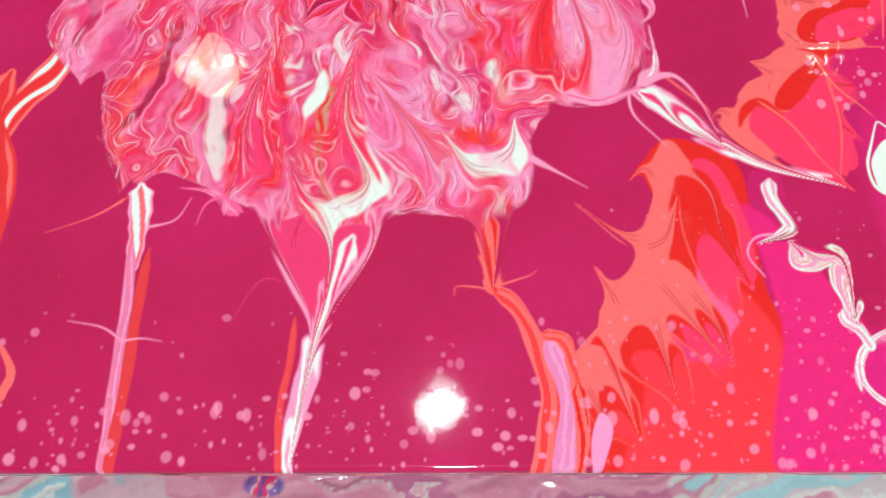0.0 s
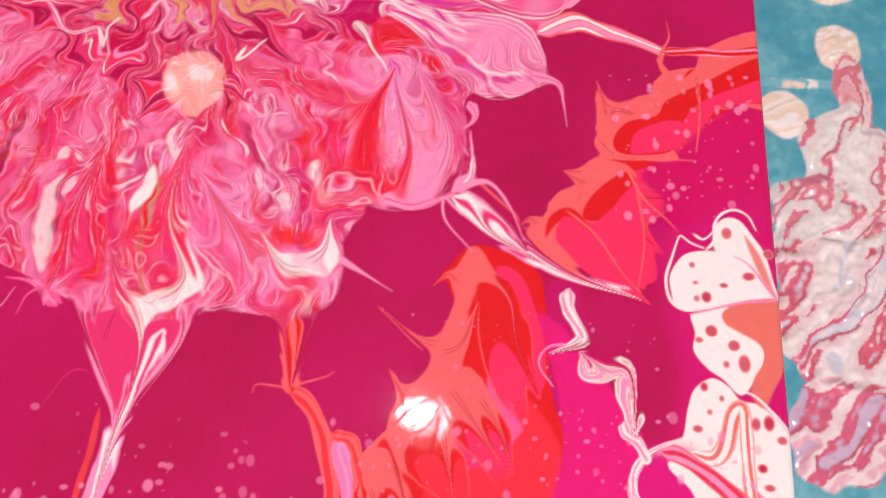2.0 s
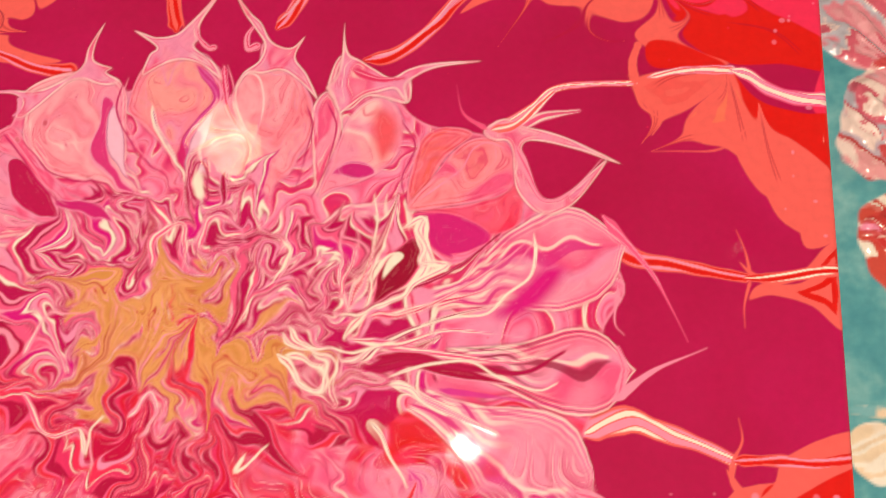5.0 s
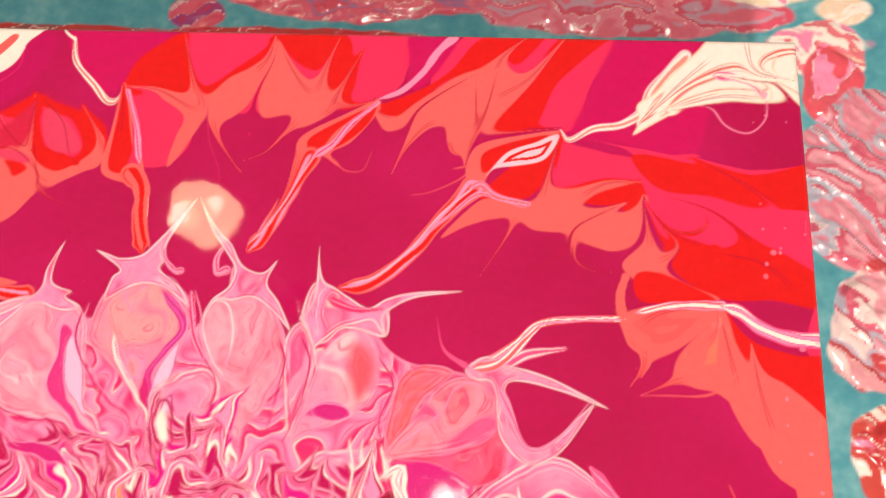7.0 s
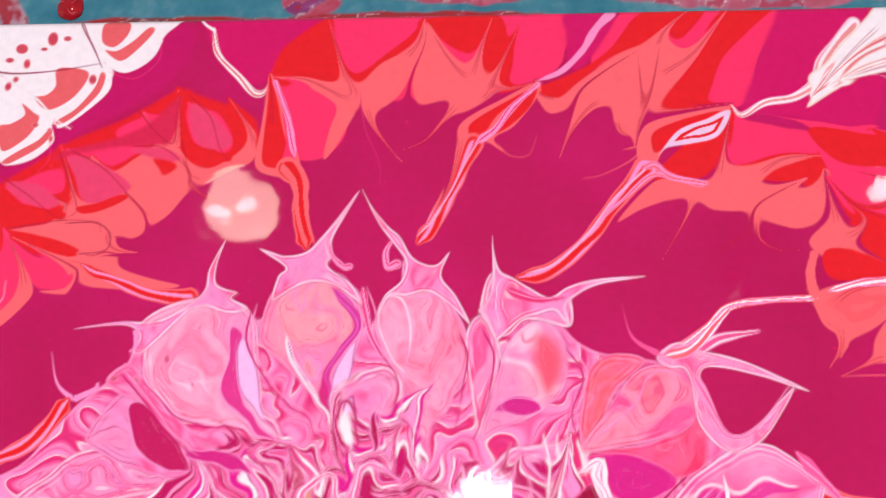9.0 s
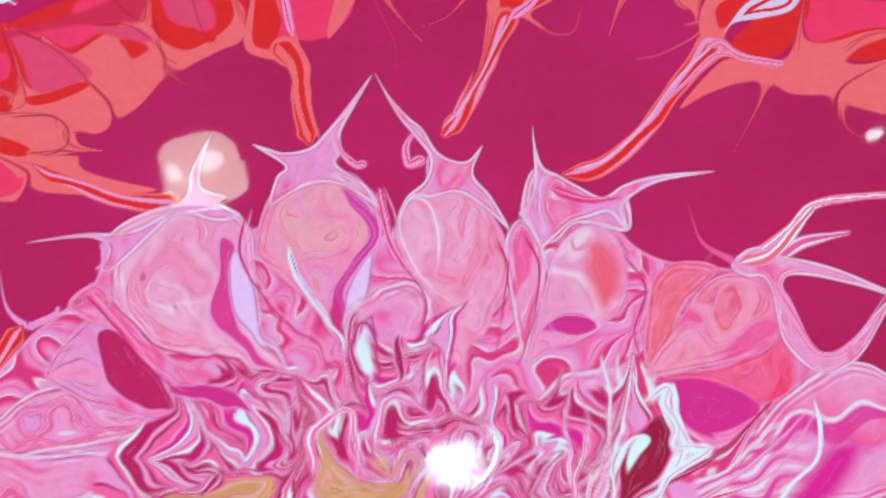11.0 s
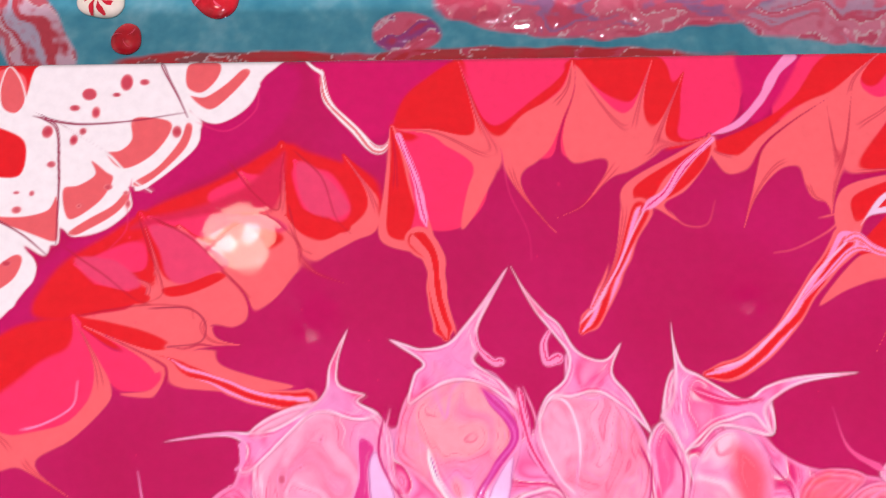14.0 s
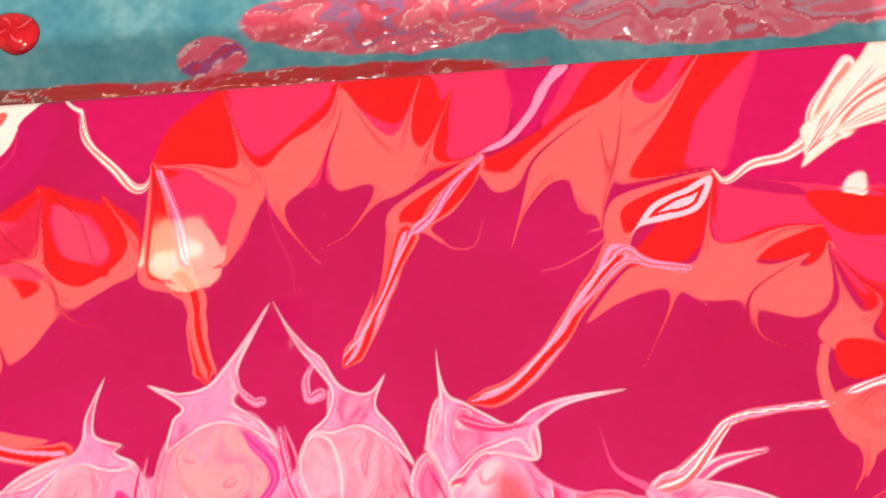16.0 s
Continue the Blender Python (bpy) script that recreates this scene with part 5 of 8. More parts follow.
film.patch(WHITE, (176.0, -199.7), (178.8, -187.6), (181.9, -180.3), (188.9, -176.0), (195.4, -179.3), (199.6, -184.5), (207.3, -186.0), (214.1, -192.3), (218.6, -196.9), (221.2, -222.2), (178.5, -224.9), (173.5, -215.8), (166.2, -208.0), (158.4, -211.1), (163.0, -205.6), (169.7, -202.3), warp=0.3)
film.patch(lin(226, 110, 98), (195.0, -148.5), (202.2, -144.4), (216.8, -142.6), (219.0, -149.4), (219.7, -163.3), (218.6, -170.2), (213.4, -179.5), (208.8, -187.2), (204.2, -182.5), (205.8, -175.3), (210.4, -168.3), (209.3, -161.9), (200.3, -156.3), (195.7, -153.2), edge=0.6, warp=0.4)
film.patch(lin(228, 130, 122), (206.1, -115.9), (210.8, -123.2), (215.0, -135.2), (217.3, -141.8), (212.6, -136.5), (208.2, -125.7), edge=0.8)
film.patch(lin(214, 22, 118), (158.8, -210.7), (168.1, -204.0), (187.3, -208.2), (191.7, -225.3), (195.9, -241.9), (189.4, -260.1), (162.6, -258.4), (156.6, -234.1), edge=5)
film.patch(WHITE, (171.0, -208.3), (178.5, -219.1), (183.2, -228.6), (190.5, -234.8), (194.9, -241.9), (192.5, -249.1), (193.8, -258.1), (231.0, -259.7), (239.8, -207.6), (206.0, -199.1), warp=0.5)
film.stroke(5.0, 6.0, (190.1, -221.1), (197.6, -229.5), (202.3, -241.9), (204.2, -258.0), skin=lin(232, 150, 136), shade=WHITE, core=lin(226, 110, 104))
film.stroke(4.0, 5.0, (203.3, -218.8), (208.3, -229.4), (216.1, -241.7), (219.1, -255.8), skin=lin(232, 110, 110), shade=PALE)
film.stroke(3.4, 1.4, (161.2, -208.5), (157.1, -214.6), (157.6, -223.1), (165.5, -230.2), (178.1, -232.2), (192.4, -236.8), skin=WHITE, shade=PALE)
film.stroke(9, 6, (180.2, -205.3), (187.5, -207.2), (192.6, -202.3), (196.5, -190.2), (199.8, -187.8), (201.3, -197.6), (201.0, -220.9), skin=lin(232, 150, 136), shade=WHITE, core=lin(226, 110, 104))
film.stroke(7, 9, (167.0, -205.5), (175.0, -206.8), (185.6, -213.6), (194.9, -221.2), (199.0, -225.1), skin=lin(232, 84, 100), shade=PALE, core=lin(220, 50, 80))
film.stroke(3.4, 1.6, (155.4, -224.8), (155.5, -216.5), (158.0, -210.5), (164.8, -204.9), (175.3, -200.6), skin=WHITE, shade=PALE)
film.stroke(1.9, 0.9, (185.8, -148.2), (177.7, -148.0), (173.0, -143.7), (172.0, -135.1), (175.2, -125.9), (177.9, -118.3), (179.4, -116.5), (183.1, -119.4), (188.6, -121.6), skin=WHITE)
film.stroke(2.2, 0.9, (189.5, -122.6), (193.6, -117.7), (193.5, -111.4), (196.6, -106.4), (202.5, -104.2), (208.1, -106.7), (211.0, -112.7), skin=WHITE)
film.stroke(1.6, 0.7, (184.7, -115.6), (188.1, -117.7), (191.3, -116.0), (193.9, -112.6), skin=WHITE)
film.stroke(2.4, 0.8, (218.2, -142.3), (206.9, -143.5), (195.2, -146.1), (181.6, -150.0), skin=PALE, core=CORAL)
film.stroke(2.2, 0.8, (218.1, -142.8), (212.2, -135.3), (206.9, -128.2), (201.2, -124.8), skin=PALE, core=CORAL)
film.stroke(2.6, 0.8, (218.6, -197.3), (212.6, -189.5), (205.3, -182.5), (197.6, -180.1), skin=WHITE, core=PALE)
for x, y, r in ((198.5, -115.0, 1.8), (188.4, -142.3, 1.8), (184.2, -143.0, 0.9), (196.2, -137.2, 1.4), (184.1, -136.5, 0.7), (183.3, -129.2, 0.9), (190.0, -156.5, 2.1), (184.7, -160.6, 1.4), (198.8, -162.4, 2.1), (202.4, -169.8, 2.1), (194.9, -170.1, 0.9), (206.5, -133.1, 2.1), (215.0, -123.5, 1.8), (182.2, -196.2, 1.6), (185.3, -179.5, 1.2), (187.0, -189.4, 0.7), (191.8, -183.7, 0.7), (205.2, -193.5, 1.6), (210.5, -192.9, 1.8), (215.1, -199.2, 1.6), (206.6, -210.2, 1.6), (208.6, -217.5, 1.8)):
    film.dots(lin(190, 40, 70), 1, x, y, x, y, r, r, int(200 - y), ring=lin(228, 140, 142))
film.stroke(6.9, 4.6, (130.8, -141.5), (131.9, -151.2), (137.1, -160.7), (134.2, -165.0), skin=WHITE, shade=PALE, core=WHITE)
film.stroke(6.0, 9.2, (139.5, -167.7), (138.3, -175.9), (145.0, -176.8), (152.0, -172.0), (154.1, -183.4), (157.6, -192.8), skin=WHITE, shade=PALE, core=lin(226, 150, 150))
film.stroke(6.0, 4.6, (153.4, -195.2), (154.1, -199.1), (158.3, -202.3), (161.5, -208.6), skin=WHITE, shade=PALE)
film.stroke(1.4, 0.9, (135.3, -164.3), (123.3, -165.8), (119.5, -172.9), (125.1, -181.5), skin=LILAC)
# lower strand of coral and lilac
film.stroke(15.8, 7.7, (19.0, -156.3), (20.8, -174.0), (21.2, -185.5), skin=CORAL, shade=RED)
film.stroke(7.7, 10.4, (20.1, -185.5), (30.3, -194.4), (37.2, -209.8), (41.8, -226.9), (39.9, -239.4), (37.1, -253.7), skin=CORAL, shade=lin(232, 50, 60))
film.stroke(1.4, 0.5, (20.1, -186.7), (7.9, -185.7), (6.3, -189.1), skin=CORAL)
film.stroke(1.4, 0.5, (23.4, -185.5), (34.4, -181.9), (37.7, -179.6), skin=CORAL)
film.patch(lin(226, 120, 170), (39.8, -209.8), (45.8, -205.4), (52.5, -220.4), (52.5, -235.2), (50.6, -253.5), (40.2, -253.6), (45.1, -231.1), veins=LILAC, vein_step=3.5)
film.stroke(5.9, 6.8, (39.3, -204.3), (46.9, -206.4), (50.3, -216.2), (51.4, -222.6), skin=CORAL, shade=lin(232, 60, 60))
film.patch(LILAC, (55.8, -243.4), (58.9, -233.0), (63.1, -239.2), (58.9, -253.4), (55.8, -253.5))
film.stroke(7.7, 4.5, (51.4, -222.6), (52.6, -239.3), (50.6, -255.5), skin=CORAL, shade=RED)
# threads from the flower to the border
film.patch(CORAL, (-68.1, 177.7), (-83.1, 180.5), (-86.9, 187.1), (-84.7, 201.0), (-81.9, 223.8), (-78.2, 215.0), (-70.1, 193.8), (-67.2, 183.6), warp=0.4)
film.patch(RED, (-83.2, 184.8), (-83.4, 196.9), (-81.0, 215.2), (-76.1, 202.4), (-72.5, 191.0), (-71.0, 183.5), (-75.8, 182.3), warp=0.4)
film.patch(HOT, (-75.8, 182.3), (-73.6, 194.1), (-76.1, 206.5), (-72.1, 198.0), (-69.1, 183.7), warp=0.4)
film.tine(3.1, (-80.9, 198.7), (-80.9, 213.1), (-82.3, 225.5))
film.stroke(7.7, 8.5, (-63.3, 148.4), (-66.2, 162.1), (-67.2, 175.7), (-72.4, 182.4), skin=CORAL, shade=RED, flare=0.5)
film.stroke(1.4, 1.4, (-59.6, 148.8), (-63.2, 161.9), (-64.7, 175.5), (-66.2, 181.5), skin=CORAL)
film.stroke(3.5, 2.7, (-69.7, 187.7), (-71.1, 193.9), (-73.8, 206.3), (-79.9, 222.5), skin=LILAC, shade=PALE, core=ROSE)
film.patch(CORAL, (-0.2, 191.3), (-1.4, 197.6), (2.5, 203.4), (16.9, 211.7), (33.6, 220.6), (32.1, 212.2), (23.0, 200.4), (14.1, 194.5), (18.1, 188.5), (10.7, 193.1), (4.8, 193.0), warp=0.4)
film.patch(RED, (4.4, 196.1), (4.3, 201.2), (16.8, 209.6), (30.3, 217.0), (16.4, 205.4), (9.9, 196.7), warp=0.4)
film.patch(RED, (14.8, 196.9), (22.4, 206.0), (32.6, 217.9), (30.2, 209.6), (22.0, 200.9), warp=0.4)
film.stroke(7.0, 7.7, (-17.2, 149.9), (-9.6, 159.7), (-1.3, 178.4), (4.8, 192.4), skin=CORAL, shade=RED, core=LILAC, flare=0.6)
film.stroke(1.5, 1.0, (-17.5, 152.7), (-8.5, 163.4), (-0.8, 180.4), (6.7, 192.8), skin=lin(236, 166, 194))
film.stroke(4.6, 2.3, (6.2, 192.9), (15.0, 198.9), (22.7, 209.1), (33.5, 219.3), skin=LILAC, shade=PALE, core=ROSE)
film.stroke(2.3, 5.0, (33.6, 221.0), (44.1, 225.5), (53.1, 234.6), (59.3, 245.3), (66.3, 252.6), skin=LILAC, shade=PALE, core=PALE)
film.stroke(0.8, 0.4, (15.5, 192.1), (20.9, 186.7), (28.7, 187.1), (32.4, 195.9), skin=CORAL, fade=0.5)
film.tine(2.7, (-0.2, 198.5), (-0.2, 190.3), (-5.1, 172.8), (-13.5, 158.1))
film.patch(CORAL, (75.4, 179.4), (73.3, 188.6), (75.7, 196.6), (81.3, 201.4), (97.7, 205.3), (114.4, 207.7), (100.7, 198.8), (85.6, 189.7), (80.6, 182.0), warp=0.4)
film.patch(RED, (79.8, 190.1), (81.7, 197.2), (97.4, 203.2), (109.6, 205.4), (92.4, 196.3), (82.4, 187.9), warp=0.4)
film.patch(lin(230, 190, 210), (82.3, 186.9), (90.5, 196.5), (103.1, 201.7), (114.1, 206.1), (107.8, 194.1), (95.5, 190.5), (85.6, 189.7), veins=RED, vein_step=3.2)
film.stroke(6.2, 8.5, (23.3, 134.4), (35.5, 137.1), (50.8, 148.9), (63.0, 164.6), (76.5, 180.3), skin=CORAL, shade=RED, core=LILAC, flare=0.6)
film.stroke(1.5, 1.2, (26.2, 136.0), (37.7, 140.1), (52.2, 153.0), (63.3, 167.5), (76.5, 180.3), skin=lin(236, 166, 194))
film.stroke(1.5, 3.1, (56.4, 157.4), (67.1, 167.2), (78.0, 177.2), (87.6, 176.4), (98.7, 173.0), skin=LILAC, shade=CORAL)
film.stroke(3.9, 2.7, (75.6, 180.4), (80.6, 182.0), (87.6, 176.4), (100.7, 173.6), skin=LILAC, shade=CORAL)
film.stroke(2.7, 7.7, (114.4, 208.2), (118.3, 203.6), (128.2, 209.2), (140.6, 211.4), (149.9, 218.2), (155.0, 228.7), (169.6, 245.4), skin=lin(240, 206, 214), shade=lin(226, 140, 130), core=WHITE)
film.stroke(1.0, 0.6, (67.9, 189.0), (75.9, 190.4), (71.3, 184.7), (58.8, 177.7), (50.9, 176.3), skin=CORAL, fade=0.5)
film.patch(WHITE, (147.6, 221.0), (157.4, 229.1), (173.9, 247.9), (189.0, 257.6), (242.0, 261.5), (238.3, 225.8), (203.2, 222.9), (177.3, 223.0), (156.7, 213.6), (145.8, 206.5), (148.4, 213.4), rim=CREAM, rim_width=0.8, lift=0.08, ident=5)
film.stroke(10.1, 3.7, (155.7, 218.7), (168.2, 230.6), (185.4, 238.9), (209.9, 247.4), (222.0, 249.0), skin=lin(230, 150, 140), shade=WHITE, core=lin(214, 100, 100))
film.stroke(6.0, 2.3, (158.0, 216.2), (179.9, 227.0), (198.9, 228.7), (220.0, 226.6), skin=CREAM, shade=WHITE, core=lin(222, 120, 120))
film.stroke(6.9, 2.8, (182.8, 236.2), (199.3, 233.9), (203.5, 226.2), skin=PALE, shade=PINK, core=WHITE)
film.stroke(1.8, 0.7, (209.9, 247.4), (203.7, 228.8), (205.6, 223.7), (216.0, 234.3), (221.4, 242.3), skin=CREAM, core=CORAL)
film.stroke(1.1, 0.7, (179.7, 224.4), (184.9, 213.0), (195.1, 208.7), (202.6, 214.7), (204.5, 223.7), skin=PALE)
film.stroke(4.6, 3.2, (82.1, 104.5), (96.3, 113.7), (105.2, 121.7), (120.7, 124.4), (139.5, 125.6), skin=CORAL, shade=PALE, core=WHITE)
film.stroke(9.2, 2.3, (78.8, 104.4), (89.7, 104.8), (100.7, 109.5), (116.1, 112.1), skin=PALE, shade=PINK, core=WHITE, fade=0.3)
film.stroke(5.5, 4.1, (139.5, 125.6), (138.7, 135.0), (141.2, 143.1), skin=CORAL)
film.stroke(3.7, 0.9, (139.5, 125.6), (142.5, 115.1), (149.8, 108.8), (146.3, 102.2), skin=CORAL)
film.stroke(2.8, 5.5, (145.2, 128.5), (158.6, 131.6), (179.6, 132.2), skin=LILAC, shade=WHITE, core=CORAL)
film.stroke(6.0, 8.3, (179.6, 132.2), (187.1, 129.7), (195.4, 123.3), (208.2, 119.2), (227.3, 119.8), skin=PINK, shade=WHITE, core=LILAC)
film.stroke(1.8, 0.7, (185.4, 105.5), (174.0, 96.2), (158.9, 95.1), (146.0, 94.7), skin=CORAL, fade=0.5)
film.stroke(10.3, 4.7, (128.4, 56.5), (139.6, 48.7), (159.7, 45.9), (181.8, 42.1), skin=CORAL, shade=RED, core=PALE)
film.stroke(4.7, 6.1, (181.8, 42.1), (190.6, 42.4), (203.8, 44.0), (220.4, 46.8), skin=CORAL, shade=RED, core=WHITE)
film.stroke(2.3, 0.5, (184.0, 43.3), (182.2, 53.6), (179.2, 61.6), skin=CORAL)
film.stroke(2.3, 0.5, (183.9, 41.0), (181.3, 30.8), (181.0, 21.9), skin=CORAL)
film.stroke(14.5, 5.3, (117.8, -21.1), (134.3, -15.3), (146.2, -18.4), (162.6, -23.7), (174.2, -29.1), skin=CORAL, shade=PALE, core=WHITE)
film.stroke(5.3, 5.8, (174.2, -29.1), (190.5, -28.3), (204.4, -28.8), (220.8, -25.5), skin=CORAL, shade=RED, core=PALE)
film.stroke(2.4, 0.5, (174.2, -29.1), (177.9, -21.7), (177.0, -13.2), skin=CORAL)
film.stroke(3.4, 1.0, (174.2, -29.1), (174.0, -37.5), (180.7, -43.0), (190.0, -41.4), skin=CORAL)
film.stroke(13.6, 6.8, (83.9, -103.9), (96.9, -110.2), (103.6, -120.5), (117.3, -129.2), skin=PALE, shade=WHITE, core=ROSE)
film.stroke(9.0, 1.4, (115.1, -126.7), (126.4, -132.8), (140.2, -136.4), (156.1, -139.9), skin=PALE, shade=WHITE, core=ROSE)
film.stroke(2.3, 0.7, (85.0, -109.1), (79.1, -103.9), (80.1, -114.4), (91.6, -127.0), skin=PALE)
film.patch(ROSE, (-68.3, -158.6), (-54.9, -156.0), (-25.2, -158.0), (-28.5, -174.6), (-40.2, -193.0), (-45.0, -199.8), (-59.2, -179.6), rim=PALE, rim_width=0.9)
film.stroke(15.8, 7.7, (-32.6, -165.3), (-39.2, -179.3), (-41.9, -197.5), skin=PALE, shade=WHITE, core=ROSE)
film.stroke(2.3, 1.8, (-68.3, -158.6), (-59.5, -177.3), (-48.9, -193.1), (-42.8, -199.7), skin=PALE)
film.stroke(2.3, 1.8, (-25.4, -155.6), (-25.6, -167.5), (-34.4, -183.9), (-41.8, -198.6), skin=PALE)
film.stroke(11.3, 5.4, (-45.0, -199.8), (-46.7, -215.1), (-49.7, -227.9), (-53.2, -244.5), (-53.1, -254.6), skin=LILAC, shade=WHITE, core=PALE)
film.stroke(3.2, 3.6, (-52.9, -197.6), (-54.3, -215.2), (-56.7, -232.1), (-56.2, -254.6), skin=lin(222, 60, 70))
film.stroke(1.1, 0.5, (-59.1, -180.7), (-67.6, -184.3), (-75.8, -197.9), skin=ROSE, fade=0.4)
film.stroke(13.0, 6.5, (-115.7, -145.6), (-115.1, -161.9), (-115.5, -177.8), skin=PALE, shade=WHITE, core=CORAL)
film.stroke(4.8, 5.6, (-116.5, -168.8), (-116.1, -191.0), (-117.1, -210.2), (-117.4, -228.7), (-118.2, -252.3), skin=lin(226, 110, 150), core=LILAC)
film.stroke(4.3, 5.6, (-109.8, -171.0), (-112.3, -197.5), (-113.1, -218.5), (-114.8, -238.7), (-116.2, -252.3), skin=lin(214, 50, 60))
film.stroke(1.3, 0.4, (-116.4, -207.0), (-124.3, -201.8), (-136.7, -199.2), skin=PALE)
film.stroke(1.3, 0.4, (-116.4, -207.0), (-109.3, -206.0), (-101.9, -207.0), skin=PALE)
film.stroke(1.7, 0.4, (-120.7, -150.3), (-131.9, -157.3), (-150.4, -164.8), skin=CORAL)
film.stroke(1.7, 0.4, (-112.8, -163.1), (-101.2, -159.6), (-95.5, -150.2), skin=PALE)
film.stroke(1.7, 0.4, (-122.9, -140.8), (-127.3, -131.2), (-136.0, -123.9), skin=PINK)
film.stroke(15.2, 13.0, (-144.7, -72.3), (-155.8, -93.6), (-169.2, -111.6), (-181.3, -133.8), skin=CORAL, shade=lin(222, 40, 50), core=WHITE)
film.stroke(19.5, 10.8, (-173.8, -96.3), (-180.1, -114.1), (-170.9, -143.4), (-172.9, -184.5), skin=lin(216, 40, 50), shade=CORAL)
film.stroke(2.2, 5.2, (-160.7, -208.1), (-155.0, -218.5), (-157.8, -226.7), skin=CORAL)

# the flower: radial flow first, then its lobes from the back to the front
FLOWER = [(-44.6, 14.3)]
rim_a = [(-177.8, 58.3), (-161.6, 73.7), (-150.0, 86.1), (-132.8, 100.4), (-126.5, 117.3), (-91.3, 125.2), (-79.9, 118.2), (-68.9, 135.5), (-44.3, 133.0), (-36.0, 117.2), (-25.4, 130.6), (-8.3, 130.2), (2.2, 112.4), (15.8, 121.8), (32.8, 121.4), (45.0, 109.5), (59.4, 103.5), (90.4, 97.1), (93.4, 76.6), (112.4, 68.9)]
rim_b = [(116.9, 65.6), (133.9, 38.2), (126.1, 17.7), (132.6, -1.7), (121.7, -12.9)]
rim_c = [(115.6, -31.0), (102.0, -48.4), (86.0, -56.3), (89.3, -79.0), (83.4, -99.2)]
rim_d = [(51.7, -104.3), (37.7, -122.6), (31.4, -150.1), (15.6, -157.5), (-16.2, -156.7), (-38.6, -160.6), (-68.6, -156.2), (-88.0, -146.7), (-107.3, -139.6)]
rim_e = [(-119.3, -143.2), (-127.1, -113.9), (-146.4, -77.7), (-172.1, -44.8), (-212.7, -4.2), (-240.2, 36.2)]
film.flow(FLOWER[0], rim_a + rim_b + rim_c + rim_d + rim_e, 19)
BLUSHPALE, SHELL = lin(243, 158, 182), lin(239, 128, 158)
film.lobe(101, 72, PALE, LILAC, PINK, (WHITE, MAGENTA), (-171.7, 49.5), (-160.2, 57.8), (-150.3, 66.3), (-136.2, 68.7), (-121.7, 64.8), (-105.3, 56.5), (-124.5, 50.9), (-145.3, 48.0), (-159.1, 45.8))
film.lobe(102, 73, PALE, PINK, LILAC, (WHITE, MAGENTA), (-185.7, 34.7), (-169.8, 47.8), (-145.2, 47.1), (-113.8, 48.1), (-99.7, 46.0), (-116.8, 38.0), (-144.0, 30.3), (-171.1, 26.0))
film.lobe(103, 71, LILAC, PINK, PALE, (PALE, MAGENTA), (-147.1, 71.6), (-139.9, 84.0), (-132.2, 90.2), (-122.5, 85.8), (-110.6, 74.3), (-104.8, 65.2), (-94.8, 58.0), (-108.9, 55.7), (-125.0, 60.1), (-136.8, 65.1))
film.patch(lin(186, 20, 84), (-131.5, 84.7), (-124.6, 85.1), (-112.9, 74.3), (-105.2, 60.9), (-113.5, 59.8), (-125.4, 67.2), (-129.9, 76.5), rim=LILAC, rim_width=0.5)
film.lobe(104, 70, PINK, PALE, LILAC, (PALE, ROSE), (-140.7, 95.0), (-131.9, 100.8), (-122.9, 92.7), (-108.0, 77.8), (-93.2, 65.0), (-109.5, 70.7), (-124.6, 84.5), (-135.8, 89.4))
film.lobe(105, 74, BLUSHPALE, PALE, SHELL, (lin(248, 205, 215), ROSE), (-128.4, 118.3), (-112.0, 126.3), (-91.4, 125.8), (-82.7, 118.2), (-80.2, 102.9), (-78.5, 89.9), (-71.0, 72.4), (-79.1, 72.6), (-91.8, 77.8), (-109.9, 80.2), (-117.9, 87.1), (-125.6, 94.7), (-126.7, 107.8), drift=34)
film.patch(lin(216, 52, 128), (-93.2, 113.7), (-91.1, 116.1), (-86.9, 112.6), (-88.9, 105.0), (-87.0, 88.2), (-80.7, 80.4), (-71.9, 72.5), (-82.8, 77.2), (-93.0, 86.5), (-95.6, 93.0), (-92.6, 103.2), rim=LILAC, rim_width=0.6, edge=0.6)
film.patch(lin(238, 178, 214), (-88.7, 109.2), (-85.7, 110.6), (-81.1, 99.2), (-79.4, 88.0), (-73.4, 76.6), (-80.7, 82.6), (-87.0, 88.2), (-88.8, 99.4), rim=lin(176, 90, 150), rim_width=0.4)
film.dots(lin(196, 40, 60), 9, -140, 92, -105, 125, 0.3, 1.5, 44, ring=PALE)
film.lobe(106, 76, lin(240, 128, 160), lin(240, 150, 160), LILAC, (PALE, ROSE), (-80.2, 112.4), (-77.3, 127.8), (-68.9, 135.9), (-57.5, 137.7), (-45.8, 133.4), (-41.0, 125.1), (-40.0, 113.4), (-42.4, 103.9), (-48.8, 87.3), (-51.2, 78.3), (-61.2, 90.4), (-71.3, 100.8), (-78.3, 106.7), drift=30)
film.stroke(5.6, 0.6, (-52.4, 80.1), (-53.9, 91.1), (-52.0, 100.4), (-44.5, 108.7), (-41.0, 119.2), (-44.3, 128.1), (-51.9, 131.2), skin=lin(206, 36, 112))
film.patch(lin(238, 180, 214), (-52.0, 85.6), (-51.1, 96.6), (-44.5, 106.8), (-42.3, 107.3), (-45.0, 94.6), (-49.9, 83.7), rim=lin(176, 90, 150), rim_width=0.4)
film.stroke(2.6, 1.1, (-69.6, 111.2), (-65.8, 99.8), (-58.4, 90.3), (-51.2, 80.1), (-44.9, 70.9), skin=WHITE, shade=LILAC, core=lin(190, 80, 150))
